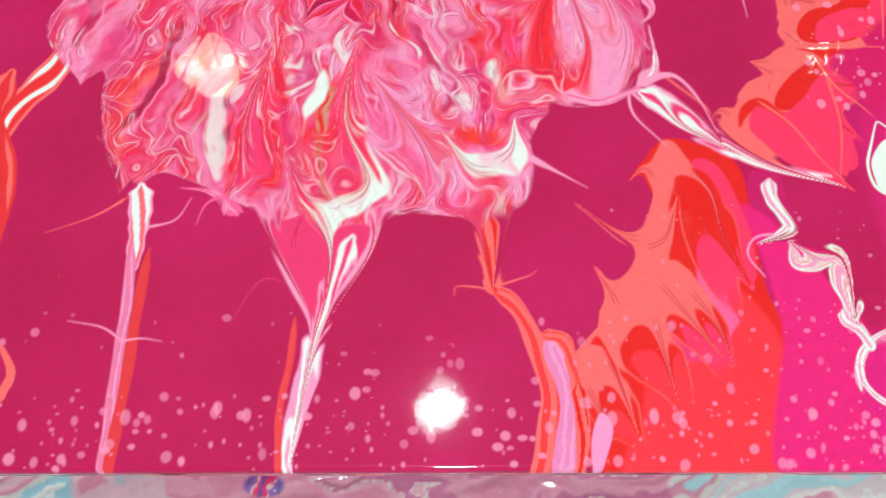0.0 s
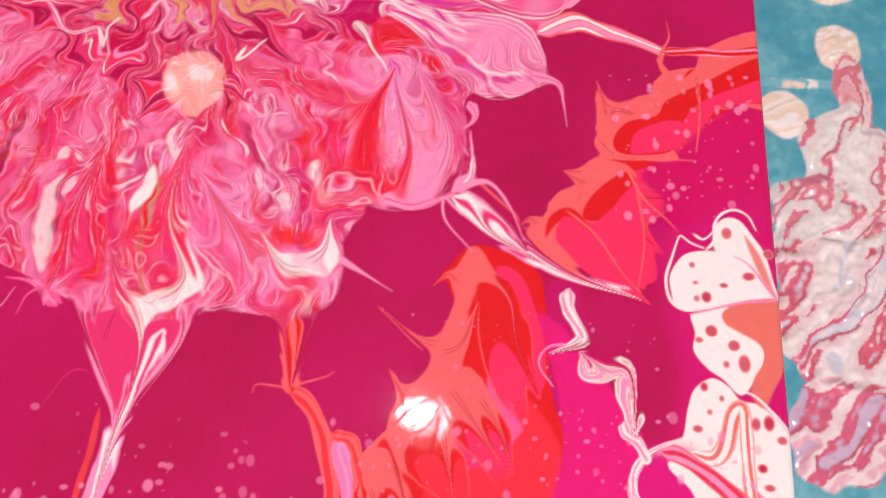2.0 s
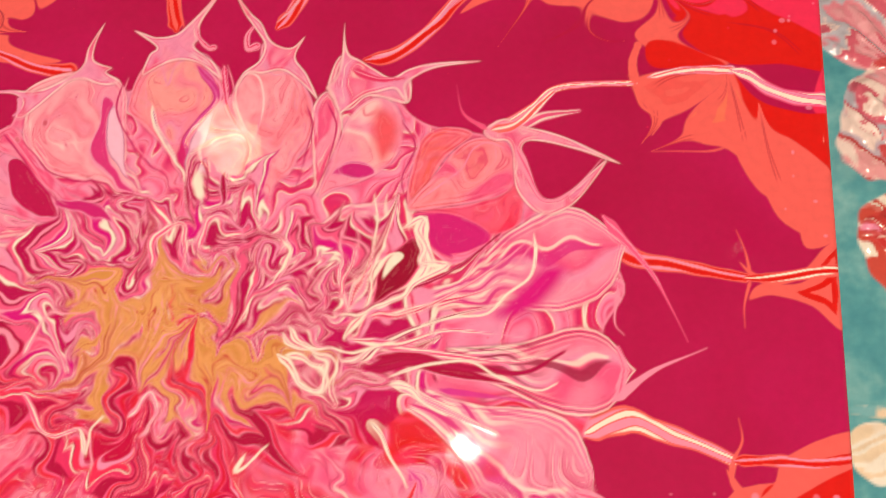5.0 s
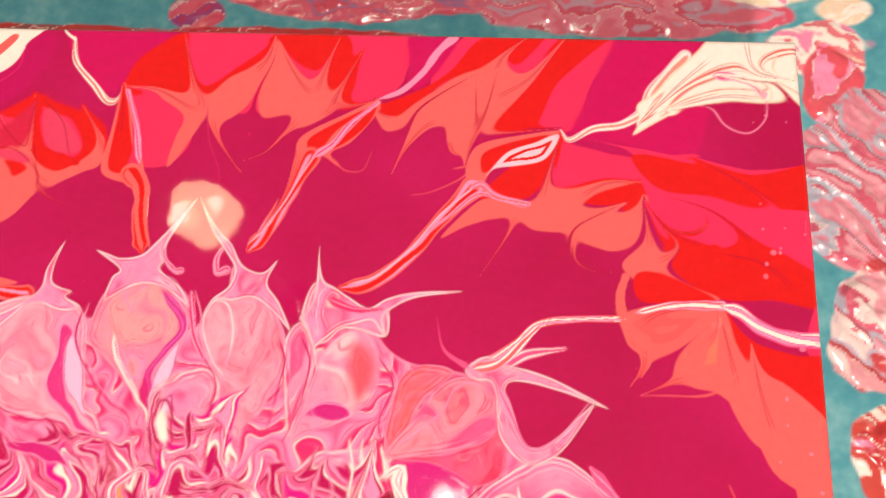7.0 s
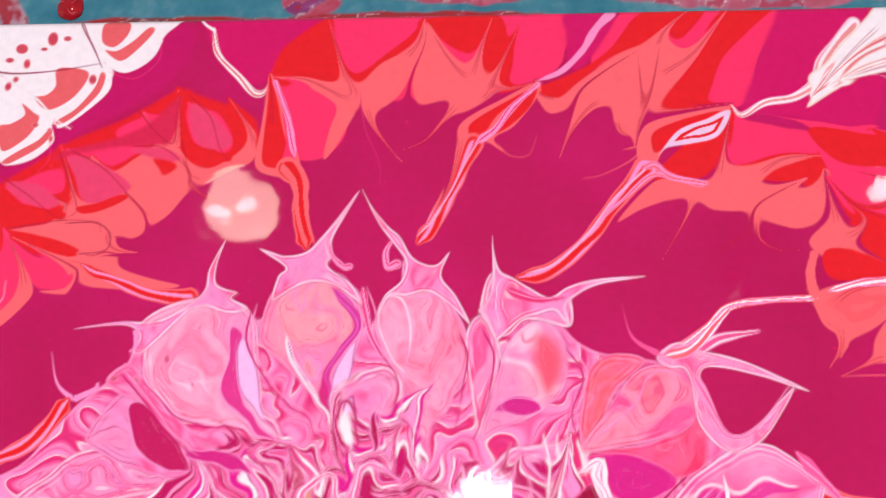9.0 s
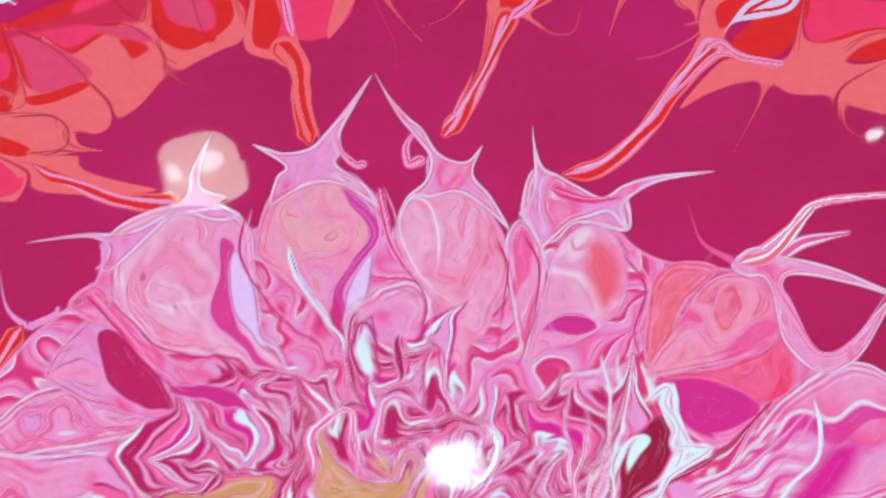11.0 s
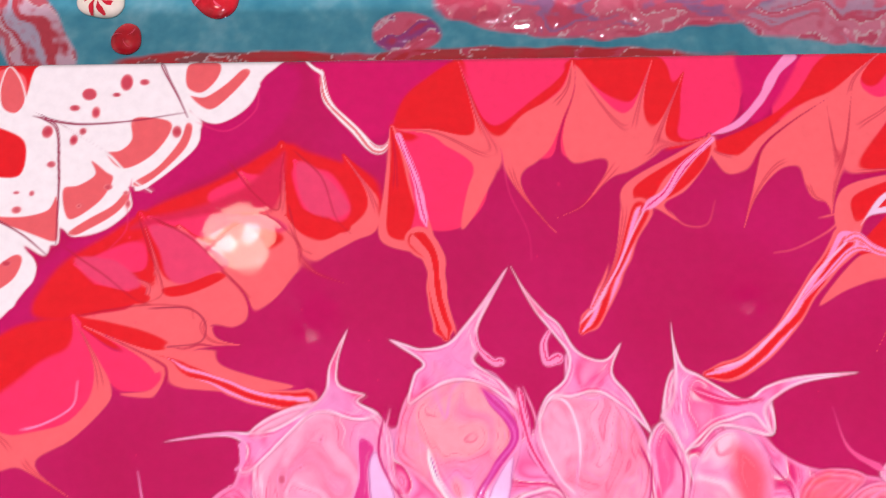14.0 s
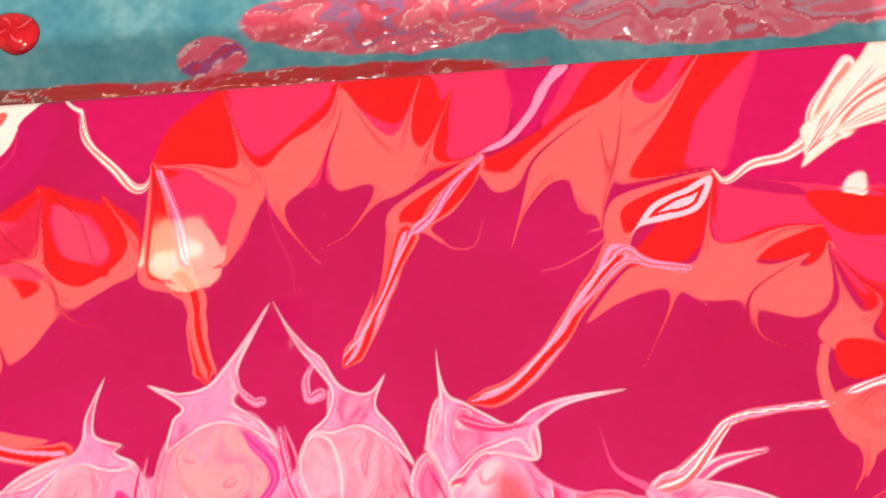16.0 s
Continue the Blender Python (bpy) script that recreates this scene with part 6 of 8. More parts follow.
film.stroke(1.5, 0.6, (-68.9, 133.6), (-64.1, 121.7), (-61.3, 131.4), (-49.9, 137.1), (-41.5, 129.0), skin=LILAC)
film.lobe(107, 77, BLUSHPALE, lin(240, 128, 155), SHELL, (LILAC, ROSE), (-34.7, 115.2), (-32.7, 125.3), (-25.0, 132.2), (-23.2, 142.5), (-15.3, 136.7), (-8.0, 130.2), (-2.3, 121.8), (2.5, 110.5), (1.4, 97.3), (-4.1, 87.7), (-9.8, 74.6), (-11.8, 69.2), (-19.4, 78.4), (-24.5, 92.3), (-31.6, 106.5), drift=34)
film.stroke(1.3, 0.9, (-22.2, 97.8), (-19.9, 112.9), (-23.6, 125.6), (-30.2, 126.8), (-33.2, 117.1), (-27.9, 103.6), (-22.9, 97.8), skin=lin(246, 200, 214))
film.stroke(1.3, 0.6, (-20.3, 109.1), (-22.2, 97.8), (-23.8, 86.7), (-17.7, 75.7), (-12.5, 69.2), skin=PALE, core=ROSE)
film.stroke(1.5, 0.6, (-23.3, 138.5), (-17.9, 127.5), (-8.5, 127.3), (0.5, 116.3), (2.6, 101.0), skin=LILAC, core=WHITE)
film.lobe(108, 78, PALE, PINK, LILAC, (WHITE, MAGENTA), (-51.1, 84.6), (-44.7, 94.6), (-31.7, 98.4), (-24.8, 95.6), (-24.4, 84.9), (-27.8, 72.3), (-31.6, 60.8), (-35.8, 57.4), (-40.3, 65.5), (-45.8, 72.7), gap=2.6, nested=7)
film.patch(lin(200, 40, 116), (-34.8, 71.6), (-33.5, 81.1), (-31.7, 83.2), (-30.8, 76.0), (-32.8, 66.2), rim=LILAC, rim_width=0.5)
film.patch(lin(236, 190, 220), (-45.2, 81.7), (-42.6, 86.8), (-40.1, 79.8), (-38.3, 68.1), (-42.4, 72.6), rim=lin(190, 40, 116), rim_width=0.9)
film.lobe(109, 81, PINK, PALE, LILAC, (WHITE, ROSE), (1.8, 112.4), (7.2, 119.7), (13.5, 114.1), (15.0, 100.7), (10.4, 85.9), (7.9, 73.2), (4.1, 84.2), (2.3, 99.1))
film.lobe(110, 83, PALE, LILAC, PINK, (WHITE, ROSE), (7.4, 122.4), (11.3, 135.7), (16.9, 134.0), (26.1, 129.0), (37.2, 125.2), (42.8, 128.1), (43.6, 115.3), (34.3, 115.9), (25.0, 117.3), (17.1, 111.1), (10.8, 115.7))
film.lobe(111, 82, lin(246, 188, 202), PALE, lin(240, 150, 175), (LILAC, ROSE), (8.4, 72.3), (11.9, 85.9), (15.7, 100.7), (19.6, 110.1), (26.8, 116.1), (34.6, 115.5), (40.8, 107.7), (41.0, 96.3), (36.5, 86.8), (26.8, 79.7), (13.4, 74.5), nested=2.5)
film.patch(lin(234, 84, 104), (30.2, 111.8), (37.4, 107.8), (38.9, 98.3), (34.0, 88.1), (30.3, 92.9), (28.2, 104.2), edge=3.5, warp=0.4)
film.patch(lin(212, 34, 128), (12.5, 81.3), (18.4, 87.2), (26.7, 87.7), (29.3, 83.3), (22.5, 80.9), rim=LILAC, rim_width=0.5)
film.lobe(112, 79, lin(238, 104, 128), PINK, CORAL, (PALE, ROSE), (44.9, 68.8), (46.3, 85.1), (49.6, 98.0), (58.0, 103.9), (71.3, 101.3), (60.4, 90.3), (53.7, 77.6))
film.lobe(113, 92, lin(238, 88, 124), PINK, HOT, (PALE, ROSE), (45.4, 66.6), (65.2, 69.2), (84.1, 75.0), (93.6, 89.5), (93.4, 69.4), (90.4, 60.2), (79.2, 56.9), (64.8, 65.1))
film.lobe(114, 80, lin(242, 138, 160), PINK, lin(238, 110, 130), (PALE, ROSE), (44.7, 67.0), (55.5, 81.2), (66.1, 95.4), (75.8, 99.7), (85.6, 97.6), (90.0, 87.7), (88.5, 78.2), (80.5, 72.9), (65.3, 69.7))
film.stroke(1.1, 0.6, (51.0, 72.2), (66.8, 84.6), (71.5, 93.8), (77.4, 97.4), (84.6, 95.3), skin=LILAC)
film.patch(lin(208, 30, 122), (46.7, 64.8), (64.9, 66.1), (80.9, 56.4), (70.1, 47.9), (56.5, 50.0), (52.0, 59.7), rim=PINK, rim_width=0.6)
film.lobe(115, 84, PALE, LILAC, PINK, (WHITE, FUCHSIA), (11.6, 50.2), (10.5, 62.5), (19.8, 67.6), (34.4, 69.0), (41.0, 61.7), (32.9, 49.7), (20.0, 43.1))
film.petal((33.6, 21.1), (136.3, 56.8), 22.1, 83, 114, PALE, PINK, LILAC, (WHITE, FUCHSIA), at=0.74, busy=1.2)
film.petal((34.6, 5.4), (139.1, 1.8), 18.2, 84, 115, PINK, PALE, LILAC, (WHITE, CRIMSON), at=0.78, busy=1.3)
film.petal((42.2, -4.9), (125.2, -47.2), 21.8, 85, 116, PALE, lin(244, 140, 180), LILAC, (WHITE, FUCHSIA), at=0.70)
film.petal((-138.6, -44.6), (-145.7, -101.3), 19.5, 93, 118, PINK, ROSE, PALE, (PALE, MAGENTA))
film.petal((-100.1, -44.3), (-123.2, -148.0), 21.7, 94, 119, lin(226, 50, 70), ROSE, CORAL, (PALE, CRIMSON))
film.petal((-84.8, -55.4), (-81.8, -157.2), 23.9, 95, 120, ROSE, lin(228, 50, 70), PINK, (PALE, CRIMSON))
film.petal((-70.7, -52.5), (-61.9, -161.8), 17.3, 96, 121, PINK, ROSE, LILAC, (PALE, CRIMSON))
film.petal((-28.9, -44.6), (-21.0, -153.2), 20.4, 87, 122, LILAC, PINK, ROSE, (WHITE, MAGENTA), busy=1.2)
film.petal((-8.7, -47.2), (-2.5, -157.8), 21.5, 98, 123, PINK, LILAC, ROSE, (WHITE, MAGENTA), busy=1.2)
film.lobe(131, 41, lin(226, 30, 44), HOT, ROSE, (PINK, MAGENTA), (-83.2, -130.7), (-75.9, -97.3), (-66.4, -80.9), (-59.2, -104.4), (-59.0, -134.6), (-66.6, -151.9), (-77.9, -147.6), edge=1.1, soft=0.6)
film.stroke(6.1, 1.9, (-84.2, -70.8), (-91.9, -90.1), (-100.5, -108.7), (-101.9, -113.9), skin=PINK, shade=PALE, core=CREAM)
film.stroke(4.7, 1.2, (-92.9, -111.0), (-96.7, -122.6), (-102.0, -131.5), skin=lin(206, 120, 90), core=CREAM)
film.lobe(132, 42, LILAC, PINK, lin(232, 90, 150), (PALE, ROSE), (-18.4, -125.5), (-15.2, -106.3), (-6.1, -91.1), (5.0, -93.8), (4.2, -109.9), (-2.6, -122.3), (-10.9, -132.6), edge=1.1, soft=0.6)
film.lobe(133, 43, PINK, LILAC, ROSE, (PALE, MAGENTA), (-38.6, -103.5), (-33.4, -87.5), (-21.6, -84.3), (-16.9, -102.5), (-18.9, -125.5), (-23.0, -130.6), (-29.0, -120.9), edge=1.1, soft=0.6)
film.lobe(134, 44, HOT, ROSE, lin(228, 40, 50), (PALE, ROSE), (-54.6, -157.3), (-54.8, -141.8), (-52.7, -121.9), (-47.3, -106.4), (-38.6, -103.5), (-27.4, -125.9), (-21.3, -139.9), (-24.1, -150.6), (-35.7, -157.2), edge=1.1, soft=0.6)
film.stroke(6.1, 2.4, (-47.1, -107.7), (-46.7, -126.7), (-48.1, -139.1), (-40.4, -153.2), skin=lin(214, 120, 96), shade=RED, core=lin(190, 130, 110))
film.patch(WHITE, (-46.7, -153.0), (-37.0, -148.3), (-22.1, -146.4), (-29.1, -154.6), (-39.7, -157.9), edge=1.0)
film.stroke(2.8, 1.4, (-22.5, -134.3), (-21.4, -142.8), (-27.1, -152.6), (-38.0, -157.3), (-51.1, -154.8), skin=WHITE)
film.stroke(3.8, 0.9, (-68.1, -82.3), (-60.2, -96.6), (-55.8, -109.4), (-52.9, -123.2), skin=PALE, core=WHITE)
film.stroke(5.2, 1.4, (-50.6, -84.3), (-48.5, -98.7), (-50.3, -109.1), (-52.9, -123.2), skin=PALE, shade=WHITE, core=ROSE)
film.stroke(3.8, 0.7, (-68.6, -82.4), (-50.8, -86.1), (-31.9, -80.8), (-18.6, -68.0), skin=PALE, core=WHITE)
film.patch(WHITE, (-51.9, -101.5), (-46.5, -95.5), (-47.1, -107.7), (-52.3, -114.8), edge=0.8)
film.stroke(14.2, 2.8, (-103.7, -66.2), (-87.5, -87.2), (-80.5, -113.0), (-83.1, -138.1), skin=ROSE, shade=HOT, core=PINK, fade=0.3)
film.stroke(11.8, 2.4, (-69.0, -64.7), (-70.4, -86.5), (-68.5, -112.5), (-61.7, -139.6), skin=HOT, shade=RED, core=PINK, fade=0.3)
film.stroke(10.9, 1.9, (-11.8, -62.1), (-2.6, -78.1), (8.8, -93.6), (10.9, -114.2), skin=ROSE, shade=PINK, core=PALE, fade=0.2)
film.stroke(8.5, 1.9, (-19.1, -84.2), (-26.5, -103.0), (-17.7, -115.4), (-18.6, -128.0), skin=LILAC, shade=ROSE, core=PALE)
film.stroke(9.5, 1.4, (-28.3, -125.9), (-11.2, -130.1), (-8.2, -115.0), (2.9, -106.8), skin=PINK, shade=LILAC, core=PALE)
film.stroke(7.1, 0.9, (-77.3, -157.1), (-88.3, -148.0), (-100.3, -146.1), skin=PINK, core=PALE)
film.stroke(9.5, 1.4, (31.0, -65.8), (29.8, -82.1), (38.4, -97.6), (46.3, -107.5), skin=ROSE, shade=HOT, core=PINK)
film.lobe(135, 45, lin(232, 50, 80), HOT, PINK, (PALE, ROSE), (23.8, -111.1), (19.5, -90.5), (25.0, -82.8), (33.5, -97.8), (45.3, -110.7), (36.3, -118.6), (28.0, -118.5), edge=1.1, soft=0.6)
film.patch(WHITE, (20.5, -93.1), (24.9, -87.6), (28.9, -100.6), (34.1, -105.5), (26.9, -105.8), edge=1.6)
film.lobe(136, 46, PINK, LILAC, lin(232, 70, 110), (PALE, ROSE), (-11.2, -139.9), (-6.1, -123.0), (4.9, -114.4), (14.9, -106.3), (26.5, -115.5), (35.7, -125.7), (37.8, -140.3), (32.1, -153.7), (10.3, -155.8), (-3.7, -154.0), edge=1.1, soft=0.6)
film.patch(lin(232, 50, 44), (9.1, -120.5), (20.5, -115.0), (31.3, -124.6), (26.5, -128.5), (16.7, -125.2), edge=2.5)
film.patch(WHITE, (14.8, -142.5), (18.6, -132.6), (25.5, -131.0), (34.0, -128.2), (34.3, -138.0), (28.3, -144.3), (20.9, -144.6), edge=0.8)
film.stroke(2.4, 1.4, (8.7, -116.8), (9.1, -131.7), (12.7, -145.0), (28.3, -149.8), (36.6, -137.9), skin=PALE, core=WHITE)
film.stroke(2.8, 0.9, (0.3, -82.0), (8.6, -79.0), (11.8, -86.9), (7.6, -93.7), (9.3, -98.8), skin=PALE, core=WHITE)
film.lobe(137, 47, PALE, LILAC, lin(240, 140, 165), (LILAC, FUCHSIA), (39.4, -43.0), (59.4, -37.8), (76.7, -55.5), (82.3, -71.7), (82.7, -90.4), (78.3, -102.3), (59.7, -110.0), (43.8, -105.6), (35.6, -87.2), (33.8, -62.9), nested=3, edge=0.9, soft=0.6)
film.patch(lin(234, 34, 60), (35.9, -71.0), (43.7, -69.3), (54.8, -89.0), (61.8, -105.6), (47.3, -103.7), (39.2, -92.3), edge=4, warp=0.4)
film.stroke(4.7, 1.4, (51.9, -39.6), (56.8, -59.1), (60.2, -75.4), (65.9, -91.1), skin=lin(220, 60, 150), core=LILAC)
film.patch(GOLD, (-69.8, 16.2), (-55.6, 25.3), (-38.7, 23.1), (-22.0, 20.2), (-5.0, 12.9), (1.1, 1.9), (-10.0, -6.3), (-24.5, 0.4), (-43.3, 1.9), (-60.4, 7.4), ident=3)
film.patch(GOLD, (-87.3, 0.7), (-82.8, 12.3), (-70.4, 15.5), (-75.1, 3.4), ident=3)
film.patch(GOLD, (-93.5, 30.6), (-80.8, 42.9), (-67.4, 45.7), (-69.5, 31.4), (-81.2, 20.5), ident=3)
film.patch(GOLD, (-102.0, -13.4), (-91.3, -6.7), (-89.0, -9.5), (-97.1, -14.9))
sheets(film, FLOWER[0], 5)
film.curdle(FLOWER[0], 90)
film.marble(FLOWER[0], 8)
# curled spikes at the lobes' ends, and the largest tongues of the heart
film.tine(4.8, (-73.7, 20.9), (-76.5, 7.4), (-86.9, 1.1))
film.tine(4.8, (-53.9, 8.5), (-58.6, -2.2), (-59.4, -12.6))
film.tine(3.9, (-74.5, 18.2), (-79.8, -3.2), (-102.9, -14.2))
film.tine(4.8, (-35.6, 4.1), (-29.8, -11.1), (-30.2, -26.2))
film.tine(4.8, (-7.7, 0.3), (-0.3, -9.6), (4.6, -20.7))
film.tine(3.9, (-78.1, 31.6), (-93.5, 30.9), (-112.0, 32.8))
film.tine(3.9, (-70.8, 34.7), (-63.1, 51.8), (-67.0, 68.7))
film.tine(3.9, (-46.6, -6.8), (-46.0, 6.3), (-37.8, 19.9))
film.tine(4.4, (-21.2, 28.8), (-22.4, 18.0), (-28.2, 4.5))
film.tine(4.4, (-7.0, 16.1), (2.2, 24.5), (10.4, 18.2))
film.stroke(5.3, 0.7, (0.5, 16.4), (11.6, 6.4), (19.7, -0.9), (17.0, -11.3), skin=WHITE, core=PINK)
film.stroke(5.3, 0.7, (-3.3, 5.7), (5.2, -4.2), (17.5, -3.6), (21.2, 9.5), skin=WHITE, core=ROSE)
film.stroke(4.8, 0.7, (21.9, 1.8), (31.3, 7.4), (43.2, 14.5), (41.2, 7.9), skin=WHITE, shade=PALE)
film.stroke(4.4, 0.7, (23.5, 12.3), (29.8, 25.8), (33.0, 47.8), (36.1, 73.3), skin=WHITE, core=PINK)
film.stroke(3.9, 0.7, (25.2, 20.3), (18.2, 41.6), (21.1, 66.9), (29.3, 61.6), skin=PALE, core=WHITE)
film.stroke(4.4, 0.7, (44.3, 33.2), (53.7, 43.2), (54.2, 54.3), (46.2, 59.5), skin=WHITE)
film.tine(6.3, (7.4, -1.5), (15.6, -8.8), (19.8, -14.9))
film.tine(6.3, (33.6, 10.1), (46.1, 8.1), (60.6, 14.1))
film.tine(6.3, (28.4, 42.0), (35.1, 53.4), (41.3, 73.5))
film.tine(6.3, (53.5, 45.9), (66.5, 41.1), (78.5, 52.6))
film.patch(lin(150, 10, 52), (32.2, 27.4), (35.9, 39.6), (43.4, 50.6), (49.2, 54.6), (52.5, 44.8), (47.0, 34.8), (37.7, 28.5), rim=PINK, rim_width=0.7)
film.stroke(6.1, 2.8, (53.2, 63.8), (52.0, 54.2), (55.7, 44.9), (52.4, 37.3), (44.4, 31.5), (35.2, 24.8), skin=WHITE, core=PALE)
film.patch(WHITE, (38.7, 42.5), (42.6, 47.8), (45.5, 46.0), (42.0, 41.6), (38.1, 36.9))
film.stroke(4.7, 0.9, (24.1, 25.3), (30.4, 41.7), (32.9, 60.8), (30.7, 72.8), skin=WHITE, shade=PALE, core=ROSE)
film.stroke(3.7, 0.9, (19.3, 27.4), (22.9, 41.5), (24.7, 55.7), (21.1, 67.7), skin=PALE, shade=PINK, core=WHITE)
film.stroke(5.1, 0.9, (33.6, 20.6), (60.6, 28.4), (83.1, 36.5), (98.7, 55.2), skin=PALE, shade=ROSE, core=WHITE)
film.stroke(4.2, 1.2, (28.0, 2.9), (47.6, 15.9), (69.9, 24.2), (92.4, 27.7), skin=PALE, shade=WHITE, core=CRIMSON)
film.stroke(5.1, 1.2, (38.9, 9.6), (68.4, 6.7), (93.0, 5.4), (112.8, 12.8), skin=PALE, shade=PINK, core=WHITE)
film.stroke(5.6, 1.9, (43.3, -4.2), (58.0, -11.2), (71.5, -17.1), (84.9, -22.9), skin=WHITE, shade=LILAC, core=PALE)
film.patch(lin(170, 12, 66), (34.6, 5.4), (52.5, 8.3), (77.5, 0.4), (93.2, -4.4), (75.4, -2.9), (52.9, 0.6), rim=PALE, rim_width=0.6)
film.stroke(3.7, 0.9, (-8.2, 47.6), (-3.9, 52.5), (-2.6, 43.0), (-6.9, 33.5), (-13.4, 28.6), skin=PALE, core=WHITE)
film.stroke(5.1, 1.4, (-62.4, 41.1), (-61.4, 51.9), (-52.4, 57.1), (-46.5, 48.8), (-47.8, 39.2), skin=PALE, shade=PINK, core=WHITE)
film.stroke(4.2, 0.9, (-41.5, 46.5), (-38.0, 58.7), (-28.7, 61.4), (-22.9, 51.9), skin=LILAC, shade=PINK, core=WHITE)
film.stroke(4.2, 0.9, (-109.3, 2.1), (-102.1, 16.2), (-88.5, 21.4), skin=PALE, core=WHITE)
film.stroke(5.1, 1.2, (-108.7, -15.9), (-94.5, -30.7), (-78.4, -30.0), (-74.5, -40.5), skin=PALE, shade=PINK, core=WHITE)
film.stroke(4.2, 1.2, (-63.6, -20.6), (-55.2, -13.7), (-51.8, -22.3), (-56.7, -29.0), skin=PALE, core=WHITE)
# streaks, drops and seams of the right-hand and upper lobes
film.stroke(3.2, 1.0, (19.9, 20.0), (42.4, 30.8), (64.9, 41.8), (84.1, 57.3), skin=lin(172, 14, 72), core=PALE)
film.stroke(3.0, 0.9, (29.1, 21.5), (47.4, 23.3), (65.3, 32.0), (83.3, 44.2), (95.7, 55.2), skin=PALE, shade=ROSE, core=WHITE)
film.patch(FUCHSIA, (102.7, 44.8), (110.7, 42.2), (97.3, 25.6), (83.9, 22.9), (92.6, 34.7), edge=3.5)
film.stroke(2.0, 1.0, (97.9, 57.7), (98.8, 49.4), (96.6, 39.9), (88.1, 32.7), (79.7, 24.1), (65.7, 22.3), (53.3, 18.9), skin=WHITE, core=PALE)
film.stroke(6.0, 1.6, (30.4, 1.1), (52.9, 4.1), (77.7, 1.7), (95.5, 1.3), (110.9, 10.2), skin=lin(172, 14, 72), shade=MAGENTA)
film.stroke(2.0, 0.9, (41.9, -1.9), (57.5, 3.2), (73.2, 4.9), (84.5, -0.9), (100.1, -5.6), (107.7, -2.7), skin=WHITE, core=LILAC)
film.stroke(5.0, 1.2, (25.1, 12.2), (43.5, 10.6), (61.4, 16.9), (79.5, 16.3), (95.3, 15.1), skin=LILAC, shade=WHITE, core=ROSE)
film.stroke(4.0, 0.9, (62.4, -6.6), (78.1, -8.2), (95.8, -10.1), (108.9, -11.3), skin=lin(214, 50, 150), fade=0.5)
film.stroke(4.2, 1.8, (43.6, 58.6), (51.2, 63.0), (49.8, 57.6), (53.4, 50.5), (52.1, 44.5), (62.6, 43.6), (50.2, 36.2), (45.2, 30.2), (33.4, 25.1), (21.0, 21.2), skin=WHITE, core=PALE)
film.stroke(3.4, 0.6, (33.1, 37.5), (36.9, 44.0), (40.9, 47.7), (43.0, 44.9), (39.5, 40.5), skin=WHITE)
film.stroke(3.2, 0.8, (-2.9, 14.0), (2.2, 9.1), (11.6, 7.2), (29.9, 8.3), (43.4, 11.5), skin=WHITE, core=PALE)
film.stroke(3.6, 0.9, (-0.9, 5.6), (6.1, 4.2), (12.2, -0.1), (18.1, -2.8), (16.3, -8.0), skin=WHITE, core=PINK)
film.stroke(3.0, 0.9, (1.9, 0.0), (7.1, -7.6), (14.0, -8.5), (16.5, -1.7), (11.8, 4.9), skin=WHITE, core=PALE)
film.stroke(3.6, 1.0, (42.6, -5.2), (50.1, -6.7), (56.4, -12.3), (65.1, -16.4), skin=WHITE, core=LILAC)
film.stroke(2.6, 0.7, (35.2, -19.7), (40.0, -25.0), (43.8, -33.4), (49.7, -41.5), (51.6, -48.1), skin=WHITE, core=lin(190, 110, 160))
film.stroke(2.8, 0.8, (-6.3, 52.4), (-3.0, 47.7), (-5.1, 39.2), (-11.7, 33.1), skin=WHITE, core=CREAM)
film.stroke(3.4, 0.9, (0.0, 34.6), (6.8, 24.3), (12.3, 27.9), (9.3, 36.1), (3.1, 39.5), skin=PALE, shade=MAGENTA)
film.stroke(3.0, 0.8, (-86.7, 3.6), (-81.2, 7.3), (-77.3, 13.3), (-72.9, 15.8), skin=GOLD, core=OCHRE)
film.stroke(3.0, 0.8, (-14.4, -33.7), (-16.4, -40.3), (-10.7, -36.8), (-5.6, -31.2), skin=WHITE)
film.stroke(3.6, 0.8, (-81.5, -30.0), (-77.8, -36.5), (-76.9, -29.8), (-71.9, -24.1), skin=WHITE, core=PALE)
film.stroke(5.0, 1.6, (-51.1, 130.4), (-44.2, 122.0), (-41.7, 114.3), (-48.6, 105.0), (-53.8, 95.8), (-52.1, 87.2), skin=lin(206, 50, 136), shade=lin(216, 80, 160))
film.stroke(1.4, 0.7, (-48.7, 130.8), (-41.5, 122.9), (-39.9, 113.4), (-46.9, 104.1), (-52.0, 94.9), (-50.7, 87.2), skin=LILAC, core=WHITE)
film.stroke(1.6, 0.8, (-69.9, 110.0), (-66.6, 99.7), (-59.4, 89.9), (-51.0, 81.2), skin=WHITE, core=lin(200, 120, 190))
film.stroke(3.6, 0.8, (-47.3, 67.0), (-48.0, 78.5), (-45.3, 84.6), (-41.7, 82.0), (-40.9, 71.3), (-44.1, 64.3), skin=MAGENTA, core=LILAC)
film.patch(WHITE, (-45.3, 69.6), (-46.2, 76.7), (-44.6, 81.7), (-42.9, 78.4), (-42.7, 71.3), edge=0.8)
film.patch(lin(172, 14, 72), (-36.0, 67.7), (-36.1, 78.3), (-33.7, 83.3), (-32.5, 76.5), (-34.2, 66.8), rim=LILAC, rim_width=0.5)
